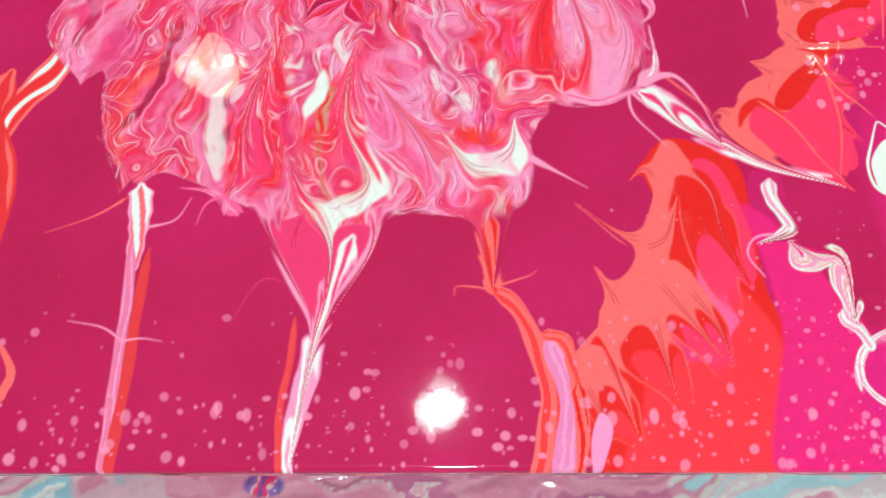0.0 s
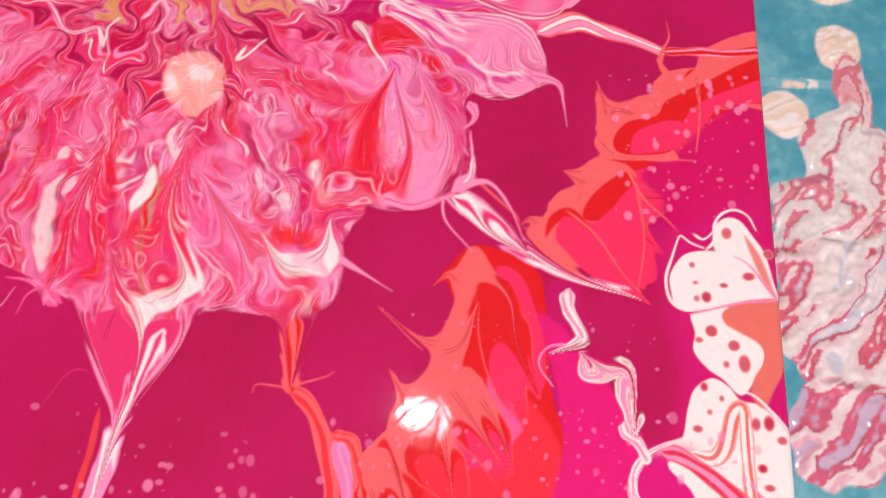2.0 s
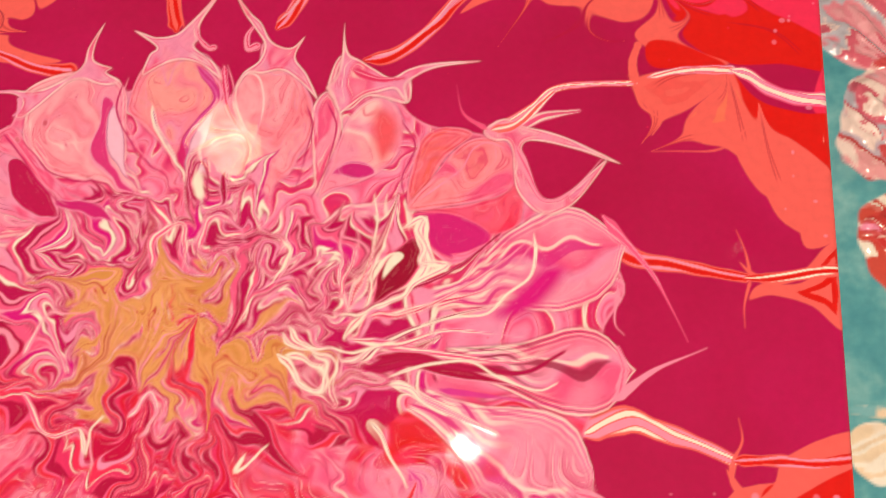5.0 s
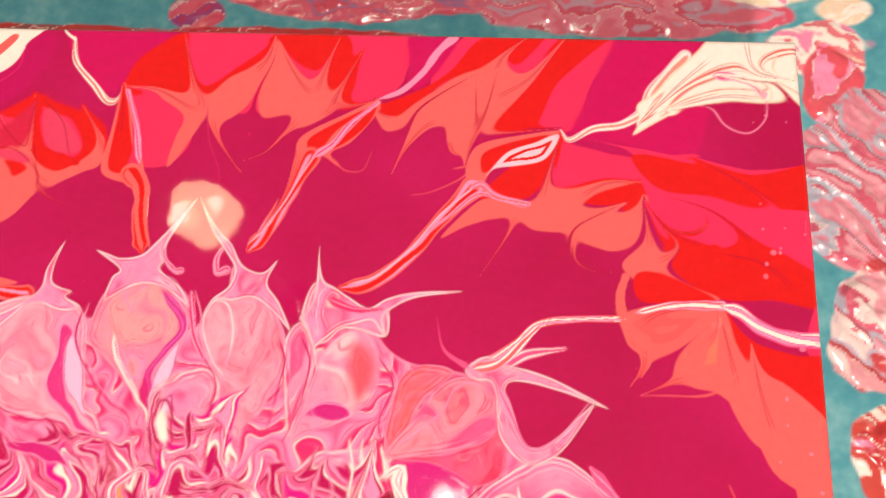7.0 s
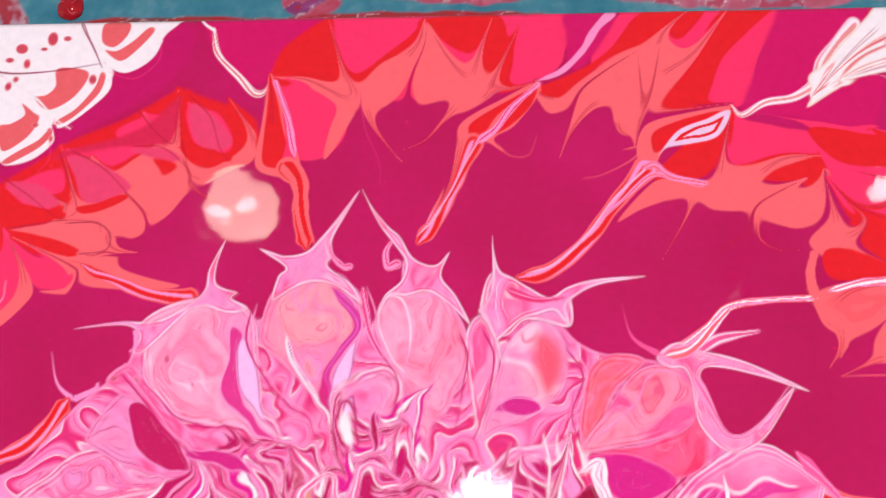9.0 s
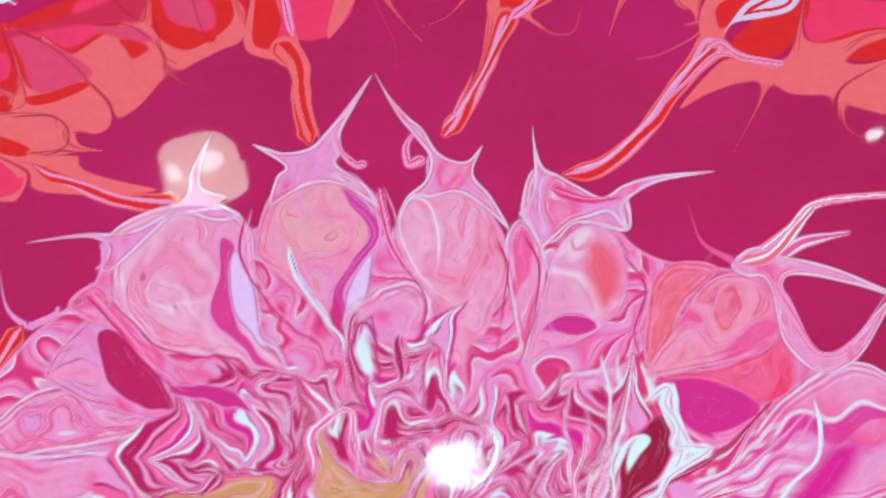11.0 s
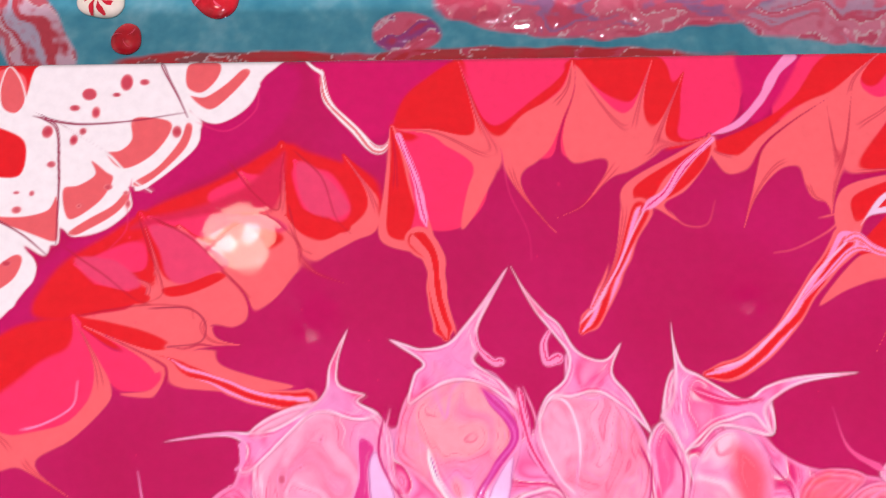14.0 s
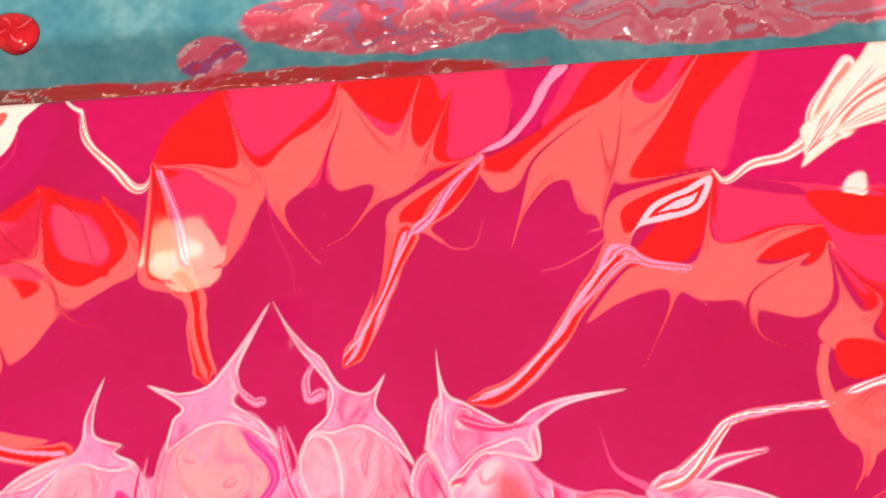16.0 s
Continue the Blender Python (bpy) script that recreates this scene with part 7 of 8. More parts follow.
film.patch(lin(206, 36, 124), (15.2, 84.4), (20.9, 87.2), (28.1, 86.4), (30.6, 82.4), (23.9, 79.6), (16.8, 80.8), rim=LILAC, rim_width=0.5)
film.patch(lin(204, 34, 118), (-107.4, 64.9), (-100.3, 68.3), (-86.0, 64.9), (-77.9, 57.5), (-85.9, 58.8), (-96.6, 61.2), rim=LILAC, rim_width=0.5)
film.stroke(1.3, 0.8, (-83.9, 123.6), (-85.8, 110.3), (-79.1, 97.1), (-68.1, 85.6), (-53.5, 71.1), skin=lin(196, 24, 100))
film.stroke(1.1, 0.5, (-82.2, 124.3), (-84.2, 111.0), (-77.4, 97.8), (-66.5, 86.3), (-51.8, 71.8), skin=PALE)
film.stroke(1.3, 0.8, (-39.8, 130.6), (-36.0, 119.0), (-36.7, 109.5), (-26.0, 96.3), (-25.5, 81.8), (-15.9, 70.6), skin=lin(196, 24, 100))
film.stroke(1.1, 0.5, (-38.1, 131.4), (-34.3, 119.8), (-35.0, 110.3), (-24.4, 97.1), (-23.8, 82.5), (-14.2, 71.2), skin=PALE)
film.stroke(1.3, 0.8, (-1.0, 112.8), (2.2, 103.3), (-0.5, 88.6), (-3.7, 77.0), skin=lin(196, 24, 100))
film.stroke(1.1, 0.5, (0.7, 113.5), (3.9, 104.1), (1.2, 89.3), (-2.0, 77.6), skin=PALE)
film.stroke(1.3, 0.8, (8.0, 114.5), (12.8, 103.2), (9.8, 84.9), (4.9, 70.6), skin=lin(196, 24, 100))
film.stroke(1.1, 0.5, (9.7, 115.3), (14.5, 103.9), (11.5, 85.6), (6.6, 71.3), skin=PALE)
film.stroke(1.3, 0.8, (-118.9, 86.8), (-109.6, 79.4), (-93.3, 77.4), (-78.9, 73.3), (-68.2, 69.9), skin=lin(196, 24, 100))
film.stroke(1.1, 0.5, (-117.3, 87.5), (-108.0, 80.1), (-91.7, 78.1), (-77.3, 73.9), (-66.5, 70.6), skin=PALE)
film.stroke(1.3, 0.8, (-135.8, 98.0), (-122.4, 83.2), (-113.0, 72.3), (-103.8, 65.2), skin=lin(196, 24, 100))
film.stroke(1.1, 0.5, (-134.2, 98.7), (-120.8, 83.9), (-111.4, 73.0), (-102.2, 65.8), skin=PALE)
film.stroke(1.3, 0.8, (40.7, 106.5), (47.1, 95.3), (42.1, 80.8), (44.7, 70.0), skin=lin(196, 24, 100))
film.stroke(1.1, 0.5, (42.5, 107.2), (48.8, 96.0), (43.8, 81.5), (46.4, 70.7), skin=PALE)
film.curdle(FLOWER[0], 140, True)
# curled spikes at the lobes' ends
film.lobe(106, 201, LILAC, PALE, PINK, (WHITE, ROSE), (-82.8, 147.5), (-77.6, 146.2), (-71.9, 144.4), (-63.3, 146.2), (-57.2, 152.4), (-51.8, 159.5), (-42.3, 172.2), (-47.5, 161.9), (-52.2, 151.7), (-51.8, 144.8), (-53.7, 140.2), (-44.3, 132.6), (-40.2, 124.1), (-50.0, 132.1), (-59.4, 133.7), (-68.9, 130.6), (-76.3, 125.9), (-74.6, 135.7), (-71.8, 139.6), nested=3, gap=1.7)
film.stroke(1.5, 3.7, (-53.7, 150.3), (-52.2, 144.8), (-47.6, 140.0), (-45.2, 140.0), skin=PALE, core=ROSE)
film.lobe(107, 202, LILAC, PALE, PINK, (WHITE, ROSE), (-41.1, 172.8), (-36.6, 165.4), (-29.6, 156.9), (-24.8, 152.3), (-20.3, 144.1), (-14.6, 140.7), (-9.5, 140.6), (-4.7, 145.3), (-7.7, 138.2), (-7.4, 133.8), (-1.8, 127.1), (3.3, 116.3), (-4.8, 124.2), (-14.1, 129.4), (-22.6, 127.6), (-29.2, 127.7), (-34.1, 119.1), (-31.1, 127.8), (-24.3, 134.1), (-22.8, 141.5), (-26.8, 148.7), (-33.4, 158.0), nested=3, gap=1.7)
film.stroke(1.9, 4.5, (-27.8, 150.7), (-30.4, 145.7), (-29.9, 139.7), (-26.1, 140.6), skin=PALE, core=ROSE)
film.lobe(111, 203, LILAC, PALE, PINK, (WHITE, ROSE), (12.4, 152.7), (13.3, 144.7), (15.6, 137.6), (20.4, 134.5), (26.8, 130.4), (35.0, 126.3), (42.6, 130.6), (52.8, 133.6), (73.9, 134.9), (55.4, 131.5), (46.5, 127.4), (41.6, 122.8), (42.9, 115.4), (40.0, 117.4), (36.5, 120.9), (29.8, 119.5), (23.1, 117.4), (16.1, 111.2), (13.3, 110.3), (9.1, 119.0), (6.8, 121.6), (10.8, 125.8), (12.5, 135.7), nested=3.5, gap=1.8)
film.stroke(4.5, 1.9, (18.2, 129.6), (29.3, 125.4), (40.7, 126.1), skin=ROSE, core=PALE)
film.stroke(3.7, 3.0, (-39.6, 130.9), (-38.4, 121.1), (-36.1, 111.4), (-31.6, 103.7), skin=PALE, shade=ROSE, core=LILAC)
film.lobe(105, 204, LILAC, PALE, PINK, (WHITE, ROSE), (-97.3, 151.5), (-99.9, 141.7), (-99.8, 133.6), (-95.6, 130.6), (-90.6, 129.1), (-92.7, 126.7), (-85.8, 123.2), (-92.4, 121.0), (-105.8, 123.5), (-114.3, 118.0), (-126.6, 106.0), (-131.0, 106.0), (-129.0, 112.6), (-136.4, 116.7), (-156.3, 114.8), (-137.7, 118.1), (-122.8, 118.1), (-110.8, 124.0), (-104.1, 130.2), (-102.9, 139.4), nested=3, gap=1.7)
film.lobe(114, 205, PALE, LILAC, PINK, (WHITE, ROSE), (75.7, 102.5), (84.3, 108.4), (92.6, 105.3), (105.1, 102.1), (119.3, 95.9), (132.8, 89.0), (116.9, 93.8), (102.5, 97.8), (93.2, 97.9), (92.4, 89.5), (97.3, 77.3), (105.2, 72.5), (113.4, 77.1), (127.5, 90.7), (116.7, 73.4), (105.6, 66.3), (97.5, 68.4), (90.1, 77.8), (88.5, 92.5), (86.0, 98.5), (80.3, 98.5), nested=2.5, gap=1.6)
film.stroke(6.7, 2.7, (79.6, 103.3), (90.5, 106.4), (104.8, 120.5), skin=PALE, shade=CORAL, core=WHITE)
film.stroke(3.6, 0.4, (77.4, 103.3), (67.2, 110.0), (63.8, 123.3), skin=PINK, fade=0.5)
film.stroke(3.1, 0.4, (-153.2, 86.8), (-160.5, 93.3), (-164.1, 105.3), skin=LILAC)
film.stroke(3.6, 1.8, (-153.2, 86.8), (-144.9, 91.0), (-144.0, 93.1), skin=LILAC)
film.stroke(2.7, 0.4, (-127.4, 114.8), (-136.5, 117.6), (-154.1, 115.2), skin=LILAC, fade=0.4)
film.stroke(3.6, 1.3, (-130.7, 114.9), (-130.1, 108.2), (-132.1, 106.0), skin=LILAC)
film.stroke(8.9, 6.7, (-155.3, 86.8), (-166.6, 72.2), (-180.6, 64.1), skin=CORAL, shade=RED, core=PALE)
film.stroke(6.3, 0.5, (126.3, 65.9), (144.0, 44.7), (151.3, 31.6), (158.5, 15.7), skin=PINK, core=PALE)
film.stroke(3.4, 0.5, (131.6, 36.0), (130.5, 22.7), (134.2, 17.6), skin=PALE)
film.stroke(5.8, 0.5, (129.5, -8.1), (146.3, 4.1), (165.7, 13.5), skin=PALE)
film.stroke(4.8, 2.4, (131.9, -5.5), (134.2, 4.7), (131.8, 12.3), skin=PALE, core=PINK)
film.stroke(6.3, 0.5, (115.8, -42.9), (127.5, -47.1), (129.9, -56.3), (131.2, -67.7), skin=PALE, core=PINK)
film.stroke(7.3, 0.7, (88.4, -58.5), (91.0, -65.3), (86.8, -74.6), skin=PALE, core=PINK)
film.stroke(5.8, 0.5, (89.6, 95.9), (100.7, 73.2), (113.4, 76.7), (126.0, 91.6), skin=PALE, core=PINK)
film.stroke(4.5, 0.5, (35.6, -132.8), (45.0, -137.6), (58.9, -145.4), skin=PALE)
film.stroke(8.1, 0.9, (82.8, -101.2), (90.2, -93.1), (89.4, -74.1), skin=PALE, core=WHITE)
film.stroke(4.5, 0.9, (82.8, -101.2), (97.3, -95.7), (106.5, -106.2), (110.7, -119.1), skin=PALE)
film.stroke(5.9, 2.3, (51.7, -104.3), (66.0, -108.0), (82.8, -102.6), skin=PALE, core=PINK)
film.stroke(3.6, 0.7, (-75.4, -156.3), (-82.9, -150.3), (-89.5, -152.8), (-92.8, -161.3), skin=PINK)
# needle lines in the lower lobes
film.tine(5.2, (-36.5, -151.8), (-28.0, -145.5), (-26.1, -128.3))
film.tine(5.2, (-43.4, -152.1), (-52.2, -147.7), (-60.9, -129.8))
film.tine(5.7, (22.4, -136.1), (30.0, -128.4), (31.3, -115.8))
film.tine(5.7, (23.8, -138.4), (13.1, -136.5), (3.6, -124.5))
film.tine(6.1, (58.2, -104.5), (62.9, -80.6), (52.1, -42.5))
film.tine(5.7, (43.0, -94.7), (43.8, -70.7), (54.6, -42.3))
film.tine(5.7, (74.9, -101.2), (79.9, -74.5), (64.7, -41.9))
film.tine(6.1, (-0.2, -144.3), (-7.1, -125.0), (-27.5, -95.2))
film.tine(6.1, (-24.0, -140.5), (-36.8, -116.2), (-34.1, -82.2))
film.tine(6.1, (-75.2, -142.6), (-77.2, -117.9), (-68.4, -83.7))
# needle lines in the lower threads
film.tine(4.5, (-47.0, -155.9), (-40.9, -172.4), (-42.5, -196.4))
film.tine(3.6, (-70.5, -155.0), (-61.1, -172.6), (-46.2, -198.7))
film.tine(3.6, (-23.2, -154.4), (-25.3, -172.2), (-40.7, -198.6))
film.tine(3.2, (-55.5, -172.6), (-54.2, -163.2), (-51.5, -156.0))
film.tine(2.7, (-41.3, -193.0), (-46.1, -210.7), (-52.5, -250.5))
film.tine(4.1, (14.5, -156.3), (18.4, -171.7), (21.7, -187.8))
film.tine(4.1, (29.2, -155.0), (25.1, -169.3), (21.6, -185.5))
film.tine(3.6, (89.9, -102.5), (99.0, -118.0), (121.9, -130.4))
film.tine(3.2, (108.4, -119.1), (133.3, -135.3), (161.5, -144.8))
film.tine(2.7, (95.9, -103.7), (106.2, -114.0), (114.0, -125.4))
film.tine(2.3, (134.5, -151.2), (139.4, -163.2), (124.3, -168.5))
film.tine(2.3, (141.0, -172.6), (155.9, -174.7), (157.6, -199.7))
film.tine(2.3, (148.5, -177.1), (143.2, -172.5), (136.8, -167.9))
film.tine(3.7, (151.8, 153.8), (150.7, 165.5), (149.4, 178.4))
film.tine(3.2, (175.6, 156.8), (160.1, 163.4), (150.0, 175.5))
film.tine(3.2, (198.0, 156.2), (178.8, 172.2), (158.6, 178.9))
film.tine(3.2, (206.2, 174.1), (191.1, 185.8), (171.0, 196.4))
film.tine(3.2, (212.0, 137.1), (197.6, 150.4), (175.5, 154.9))
film.tine(3.2, (183.5, 246.8), (165.8, 230.6), (148.4, 212.1))
film.tine(3.2, (203.4, 225.0), (184.5, 225.8), (160.5, 218.8))
film.tine(3.7, (217.2, 221.4), (206.4, 232.8), (182.8, 236.2))
film.tine(3.7, (196.2, 256.4), (199.7, 239.2), (216.0, 234.3))

film.comb(23, length=14, light=0.06, dark=0.10)

# speckles that rain along the lower edge and in the corners
film.dots(PALE, 260, -215, -253, 215, -226, 0.35, 2.0, 31, strength=0.75, soft=0.5)
film.dots(lin(240, 130, 170), 170, -215, -245, 215, -196, 0.3, 1.8, 32, strength=0.6, soft=0.5)
film.dots(PALE, 60, 60, -215, 170, -150, 0.25, 0.9, 33, strength=0.5)
film.dots(PALE, 90, 150, -110, 214, -40, 0.3, 2.0, 34, strength=0.7, soft=0.5)
film.dots(LILAC, 80, 120, -252, 205, -190, 0.3, 2.0, 35, strength=0.7, soft=0.5)
film.dots(PALE, 24, 196, 60, 217, 230, 0.4, 1.6, 36, strength=0.7)
film.dots(HOT, 90, -200, -200, 200, 220, 0.2, 0.6, 37, strength=0.5)
film.h *= 0.28
film.h += 0.26 * (fbm(film.X / 40, film.Y / 40, 61, 2) - 0.5) + 0.02 * (fbm(film.X / 9, film.Y / 9, 65, 2) - 0.5)
for _ in range(2):
    film.h[1:-1, 1:-1] = (film.h[1:-1, 1:-1] * 4 + film.h[:-2, 1:-1] + film.h[2:, 1:-1] + film.h[1:-1, :-2] + film.h[1:-1, 2:]) / 8
# the film rolls over the canvas's edge
gap = np.minimum(254 - np.abs(film.X + 34.8), 254 - np.abs(film.Y))
roll = -0.001 * 3.0 * (1 - np.sqrt(np.clip(1 - (1 - np.clip(gap / 3.0, 0, 1)) ** 2, 0, 1)))

# ---- room ----
# unseen walls and ceiling, added pale: their bounce imitates a haze over the paint
room = [("wall_north", (-1.9, 2.2, 0, 1.9, 2.3, CEIL)), ("wall_south", (-1.9, -2.3, 0, 1.9, -2.2, CEIL)),
        ("wall_east", (1.9, -2.3, 0, 2.0, 2.3, CEIL)), ("wall_west", (-2.0, -2.3, 0, -1.9, 2.3, CEIL))]
for name, dims in room:
    tagged(boxes(name, WALLPAINT, None, dims), "unseen plain painted room wall, added around the worktable to bounce light", "wall", kind="structure")
tagged(boxes("ceiling", PLASTER, None, (-2.0, -2.3, CEIL, 2.0, 2.3, CEIL + 0.1)), "unseen plain plaster ceiling, added pale to put a veil on the wet paint", "ceiling", kind="structure")
tagged(boxes("floor", BOARDS, None, (-2.0, -2.3, -0.05, 2.0, 2.3, 0)), "brown laminate floor under the worktable", "floor", kind="structure")

# ---- worktable ----
table = empty("worktable", (0, 0, 0), "wooden worktable under a paint-spattered blue cover", "table")
boxes("tabletop", TABLEWOOD, table, (-0.62, -0.60, TABLE - 0.034, 0.62, 0.66, TABLE - 0.004), bevel=0.003)
for x in (-0.57, 0.53):
    for y in (-0.55, 0.57):
        boxes("leg", TABLEWOOD, table, (x, y, 0, x + 0.04, y + 0.04, TABLE - 0.034), bevel=0.002)

# the cover: blue sheet with pools of older, half-dried pours
cover = Net(-420, -340, 340, 390, 1.0, TEAL, 51)
X, Y = cover.X, cover.Y
n1, n2 = fbm(X / 40, Y / 40, 3, 4), fbm(X / 7, Y / 7, 9, 3)
cover.rgb[:] = ramp(n1 * 0.7 + n2 * 0.3, (0.3, lin(62, 140, 158)), (0.5, lin(84, 158, 172)), (0.7, lin(126, 182, 190)))


def spill(where, seed, a, b, c, d, lean=0.6, lift=0.5, ident=0, streak=3.0):
    """A streaky pool of old paint where the field is positive: colours drawn out along the way it ran."""
    ca, sa = math.cos(lean), math.sin(lean)
    w1 = fbm(X / 34, Y / 34, seed, 2) - 0.5
    u, v = (X * ca + Y * sa) / (17 * streak) + 0.9 * w1, (-X * sa + Y * ca) / 17 + 1.3 * w1
    t = np.mod(fbm(u, v, seed + 8, 3) * 2.6 + 0.25 * fbm(X / 6, Y / 6, seed + 30, 2), 1.0)
    col = ramp(t, (0.0, a), (0.16, a), (0.26, b), (0.38, b), (0.46, c), (0.60, c), (0.68, d), (0.80, d), (0.92, a), (1.0, a))
    thin = sstep(0.035, 0.0, np.abs(t - 0.42))[..., None] * 0.6
    col = col * (1 - thin) + np.asarray(WHITE, np.float32) * thin
    k = sstep(-0.8, 0.8, where)
    cover.lay(np.s_[:, :], col, k, 0.0, ident)
    cover.h[:] += k * (lift + 1.2 * lift * (fbm(X / 7, Y / 7, seed + 3, 3) - 0.45) + 0.5 * lift * np.sin(t * 6.28)) * sstep(0, 6, where)


def pool(cx, cy, rx, ry, seed, rough=0.5, turn=0.0):
    ca, sa = math.cos(turn), math.sin(turn)
    u, v = ((X - cx) * ca + (Y - cy) * sa) / rx, (-(X - cx) * sa + (Y - cy) * ca) / ry
    return (1 - np.hypot(u, v) + rough * 2 * (fbm(X / 24, Y / 24, seed, 2) - 0.5)) * min(rx, ry)


spill(pool(10.9, 318.2, 78, 18, 4, 0.20), 60, lin(214, 80, 104), lin(226, 112, 132), lin(220, 96, 120), lin(166, 110, 150), 0.1, 0.9, 101)
spill(pool(-79.4, 303.7, 16, 11, 5, 0.20), 60, lin(196, 60, 92), lin(160, 70, 130), lin(220, 96, 120), lin(214, 80, 104), 0.1, 0.8, 101)
spill(pool(160.4, 309.3, 82, 17, 6, 0.20), 61, lin(222, 108, 130), lin(226, 130, 150), lin(214, 86, 110), lin(196, 150, 170), -0.1, 0.8, 102)
spill(pool(225.2, 321.2, 26, 8, 7, 0.5), 62, WHITE, CREAM, WHITE, PALE, -0.4, 0.5, 201)
spill(pool(273.1, 311.9, 16, 9, 27, 0.3), 68, CREAM, WHITE, CREAM, WHITE, 0.0, 0.3, 202, 6)
spill(pool(261.9, 287.8, 30, 16, 28, 0.4), 62, PALE, WHITE, lin(226, 120, 132), CREAM, -0.6, 0.7, 103)
spill(pool(262.9, 264.7, 16, 24, 8, 0.3), 63, lin(222, 84, 100), lin(214, 90, 106), PALE, lin(222, 84, 100), 1.2, 0.7, 104)
spill(pool(275.2, 211.6, 34, 52, 9, 0.25), 64, lin(222, 150, 165), lin(206, 92, 116), lin(176, 172, 190), lin(216, 128, 148), -0.8, 1.1, 105, 4)
spill(pool(275.8, 136.5, 26, 34, 10, 0.3), 65, lin(232, 206, 206), lin(222, 150, 160), lin(204, 76, 84), lin(190, 170, 190), -1.0, 0.9, 106, 4)
spill(pool(269.7, 78.2, 14, 26, 29, 0.4), 67, lin(204, 76, 70), lin(222, 120, 116), WHITE, lin(204, 76, 70), -1.0, 0.7, 107, 4)
spill(pool(276.6, 143.9, 22, 22, 11, 0.35), 66, lin(226, 150, 165), lin(232, 206, 206), lin(206, 92, 116), lin(176, 172, 190), -0.9, 1.0, 108, 4)
spill(pool(275.0, 83.2, 19, 10, 12, 0.35), 67, lin(204, 66, 66), lin(196, 56, 60), lin(204, 76, 84), PALE, -0.6, 0.9, 109)
spill(pool(290.1, 55.3, 15, 10, 13, 0.3), 68, CREAM, WHITE, CREAM, WHITE, 0.3, 0.4, 203, 6)
spill(pool(291.0, 18.9, 12, 14, 14, 0.3), 68, CREAM, WHITE, CREAM, WHITE, 0.3, 0.4, 204, 6)
spill(pool(268.2, -4.3, 22, 3, 30, 0.3), 68, SKY, WHITE, SKY, CREAM, 0.0, 0.2, 205, 6)
spill(pool(256.8, -22.3, 14, 13, 15, 0.3), 68, CREAM, WHITE, CREAM, WHITE, 0.3, 0.4, 206, 6)
spill(pool(286.6, 20.1, 9, 13, 16, 0.3), 68, CREAM, WHITE, CREAM, WHITE, 0.8, 0.4, 207, 6)
spill(pool(295.3, -13.9, 9, 34, 18, 0.4, 0.0), 70, lin(206, 96, 110), lin(226, 160, 168), lin(214, 120, 130), lin(230, 200, 200), 1.2, 1.2, 110, 4)
spill(pool(292.9, -62.7, 26, 44, 31, 0.3, 0.2), 71, lin(226, 216, 208), lin(224, 204, 200), lin(208, 116, 130), lin(222, 208, 202), 1.1, 1.1, 111, 4)
spill(pool(277.4, -100.1, 34, 40, 33, 0.3, 0.3), 77, lin(226, 216, 208), lin(216, 204, 198), lin(212, 120, 136), lin(228, 200, 200), 1.0, 1.0, 121, 5)
spill(pool(282.8, -132.1, 40, 46, 17, 0.3, 0.2), 69, lin(228, 214, 208), lin(224, 196, 196), lin(208, 96, 116), lin(200, 196, 206), 0.9, 1.1, 112, 4)
spill(pool(274.0, -187.0, 30, 26, 19, 0.3, 0.3), 72, lin(224, 168, 178), lin(228, 208, 204), lin(206, 96, 120), lin(196, 170, 192), 0.7, 1.0, 113, 4)
spill(pool(-2.9, -260.5, 120, 22, 20, 0.25), 71, lin(214, 130, 160), lin(226, 160, 178), lin(200, 110, 150), lin(222, 146, 170), 0.1, 0.5, 114, 6)
spill(pool(-162.0, -261.3, 40, 22, 24, 0.4), 72, lin(222, 170, 186), lin(170, 190, 206), lin(226, 206, 206), lin(214, 130, 160), 0.2, 0.5, 115, 4)
spill(pool(153.3, -260.8, 50, 22, 22, 0.4), 73, lin(190, 206, 216), lin(222, 190, 200), lin(226, 206, 206), lin(214, 140, 165), 0.2, 0.4, 116, 4)
spill(pool(-74.5, -256.9, 9, 5, 23, 0.3), 74, VIOLET, lin(150, 90, 160), ROSE, VIOLET, 1.0, 0.3, 117)
spill(pool(-258.2, 305.9, 16, 40, 25, 0.15, 0.55), 75, lin(200, 70, 80), lin(216, 176, 186), lin(206, 96, 106), lin(190, 176, 190), 2.1, 0.6, 118, 8)
spill(pool(-158.9, 290.1, 60, 5, 26, 0.3), 76, lin(200, 50, 56), lin(190, 60, 60), lin(150, 80, 80), lin(200, 50, 56), 0.0, 0.6, 119)
spill(pool(-32.9, 289.3, 90, 6, 27, 0.3), 76, lin(200, 50, 56), lin(190, 60, 60), lin(206, 70, 90), lin(200, 50, 56), 0.0, 0.6, 120)

hole = (np.abs(cover.X + 34.8) < 230) & (np.abs(cover.Y) < 226)
cover.ident[hole] = 9
drop_cloth = empty("table_cover", (0, 0, 0), "blue table cover with marbled pink and white paint spills", "table cover")
cover.ident[(cover.ident == 9)] = -1
surface(cover, (0, 0, TABLE), 1.6, DRIED, {0: ("sheet", ""), 100: ("paint_spill", "glossy marbled pink paint spill"), 200: ("paint_puddle", "white paint puddle")}, drop_cloth)

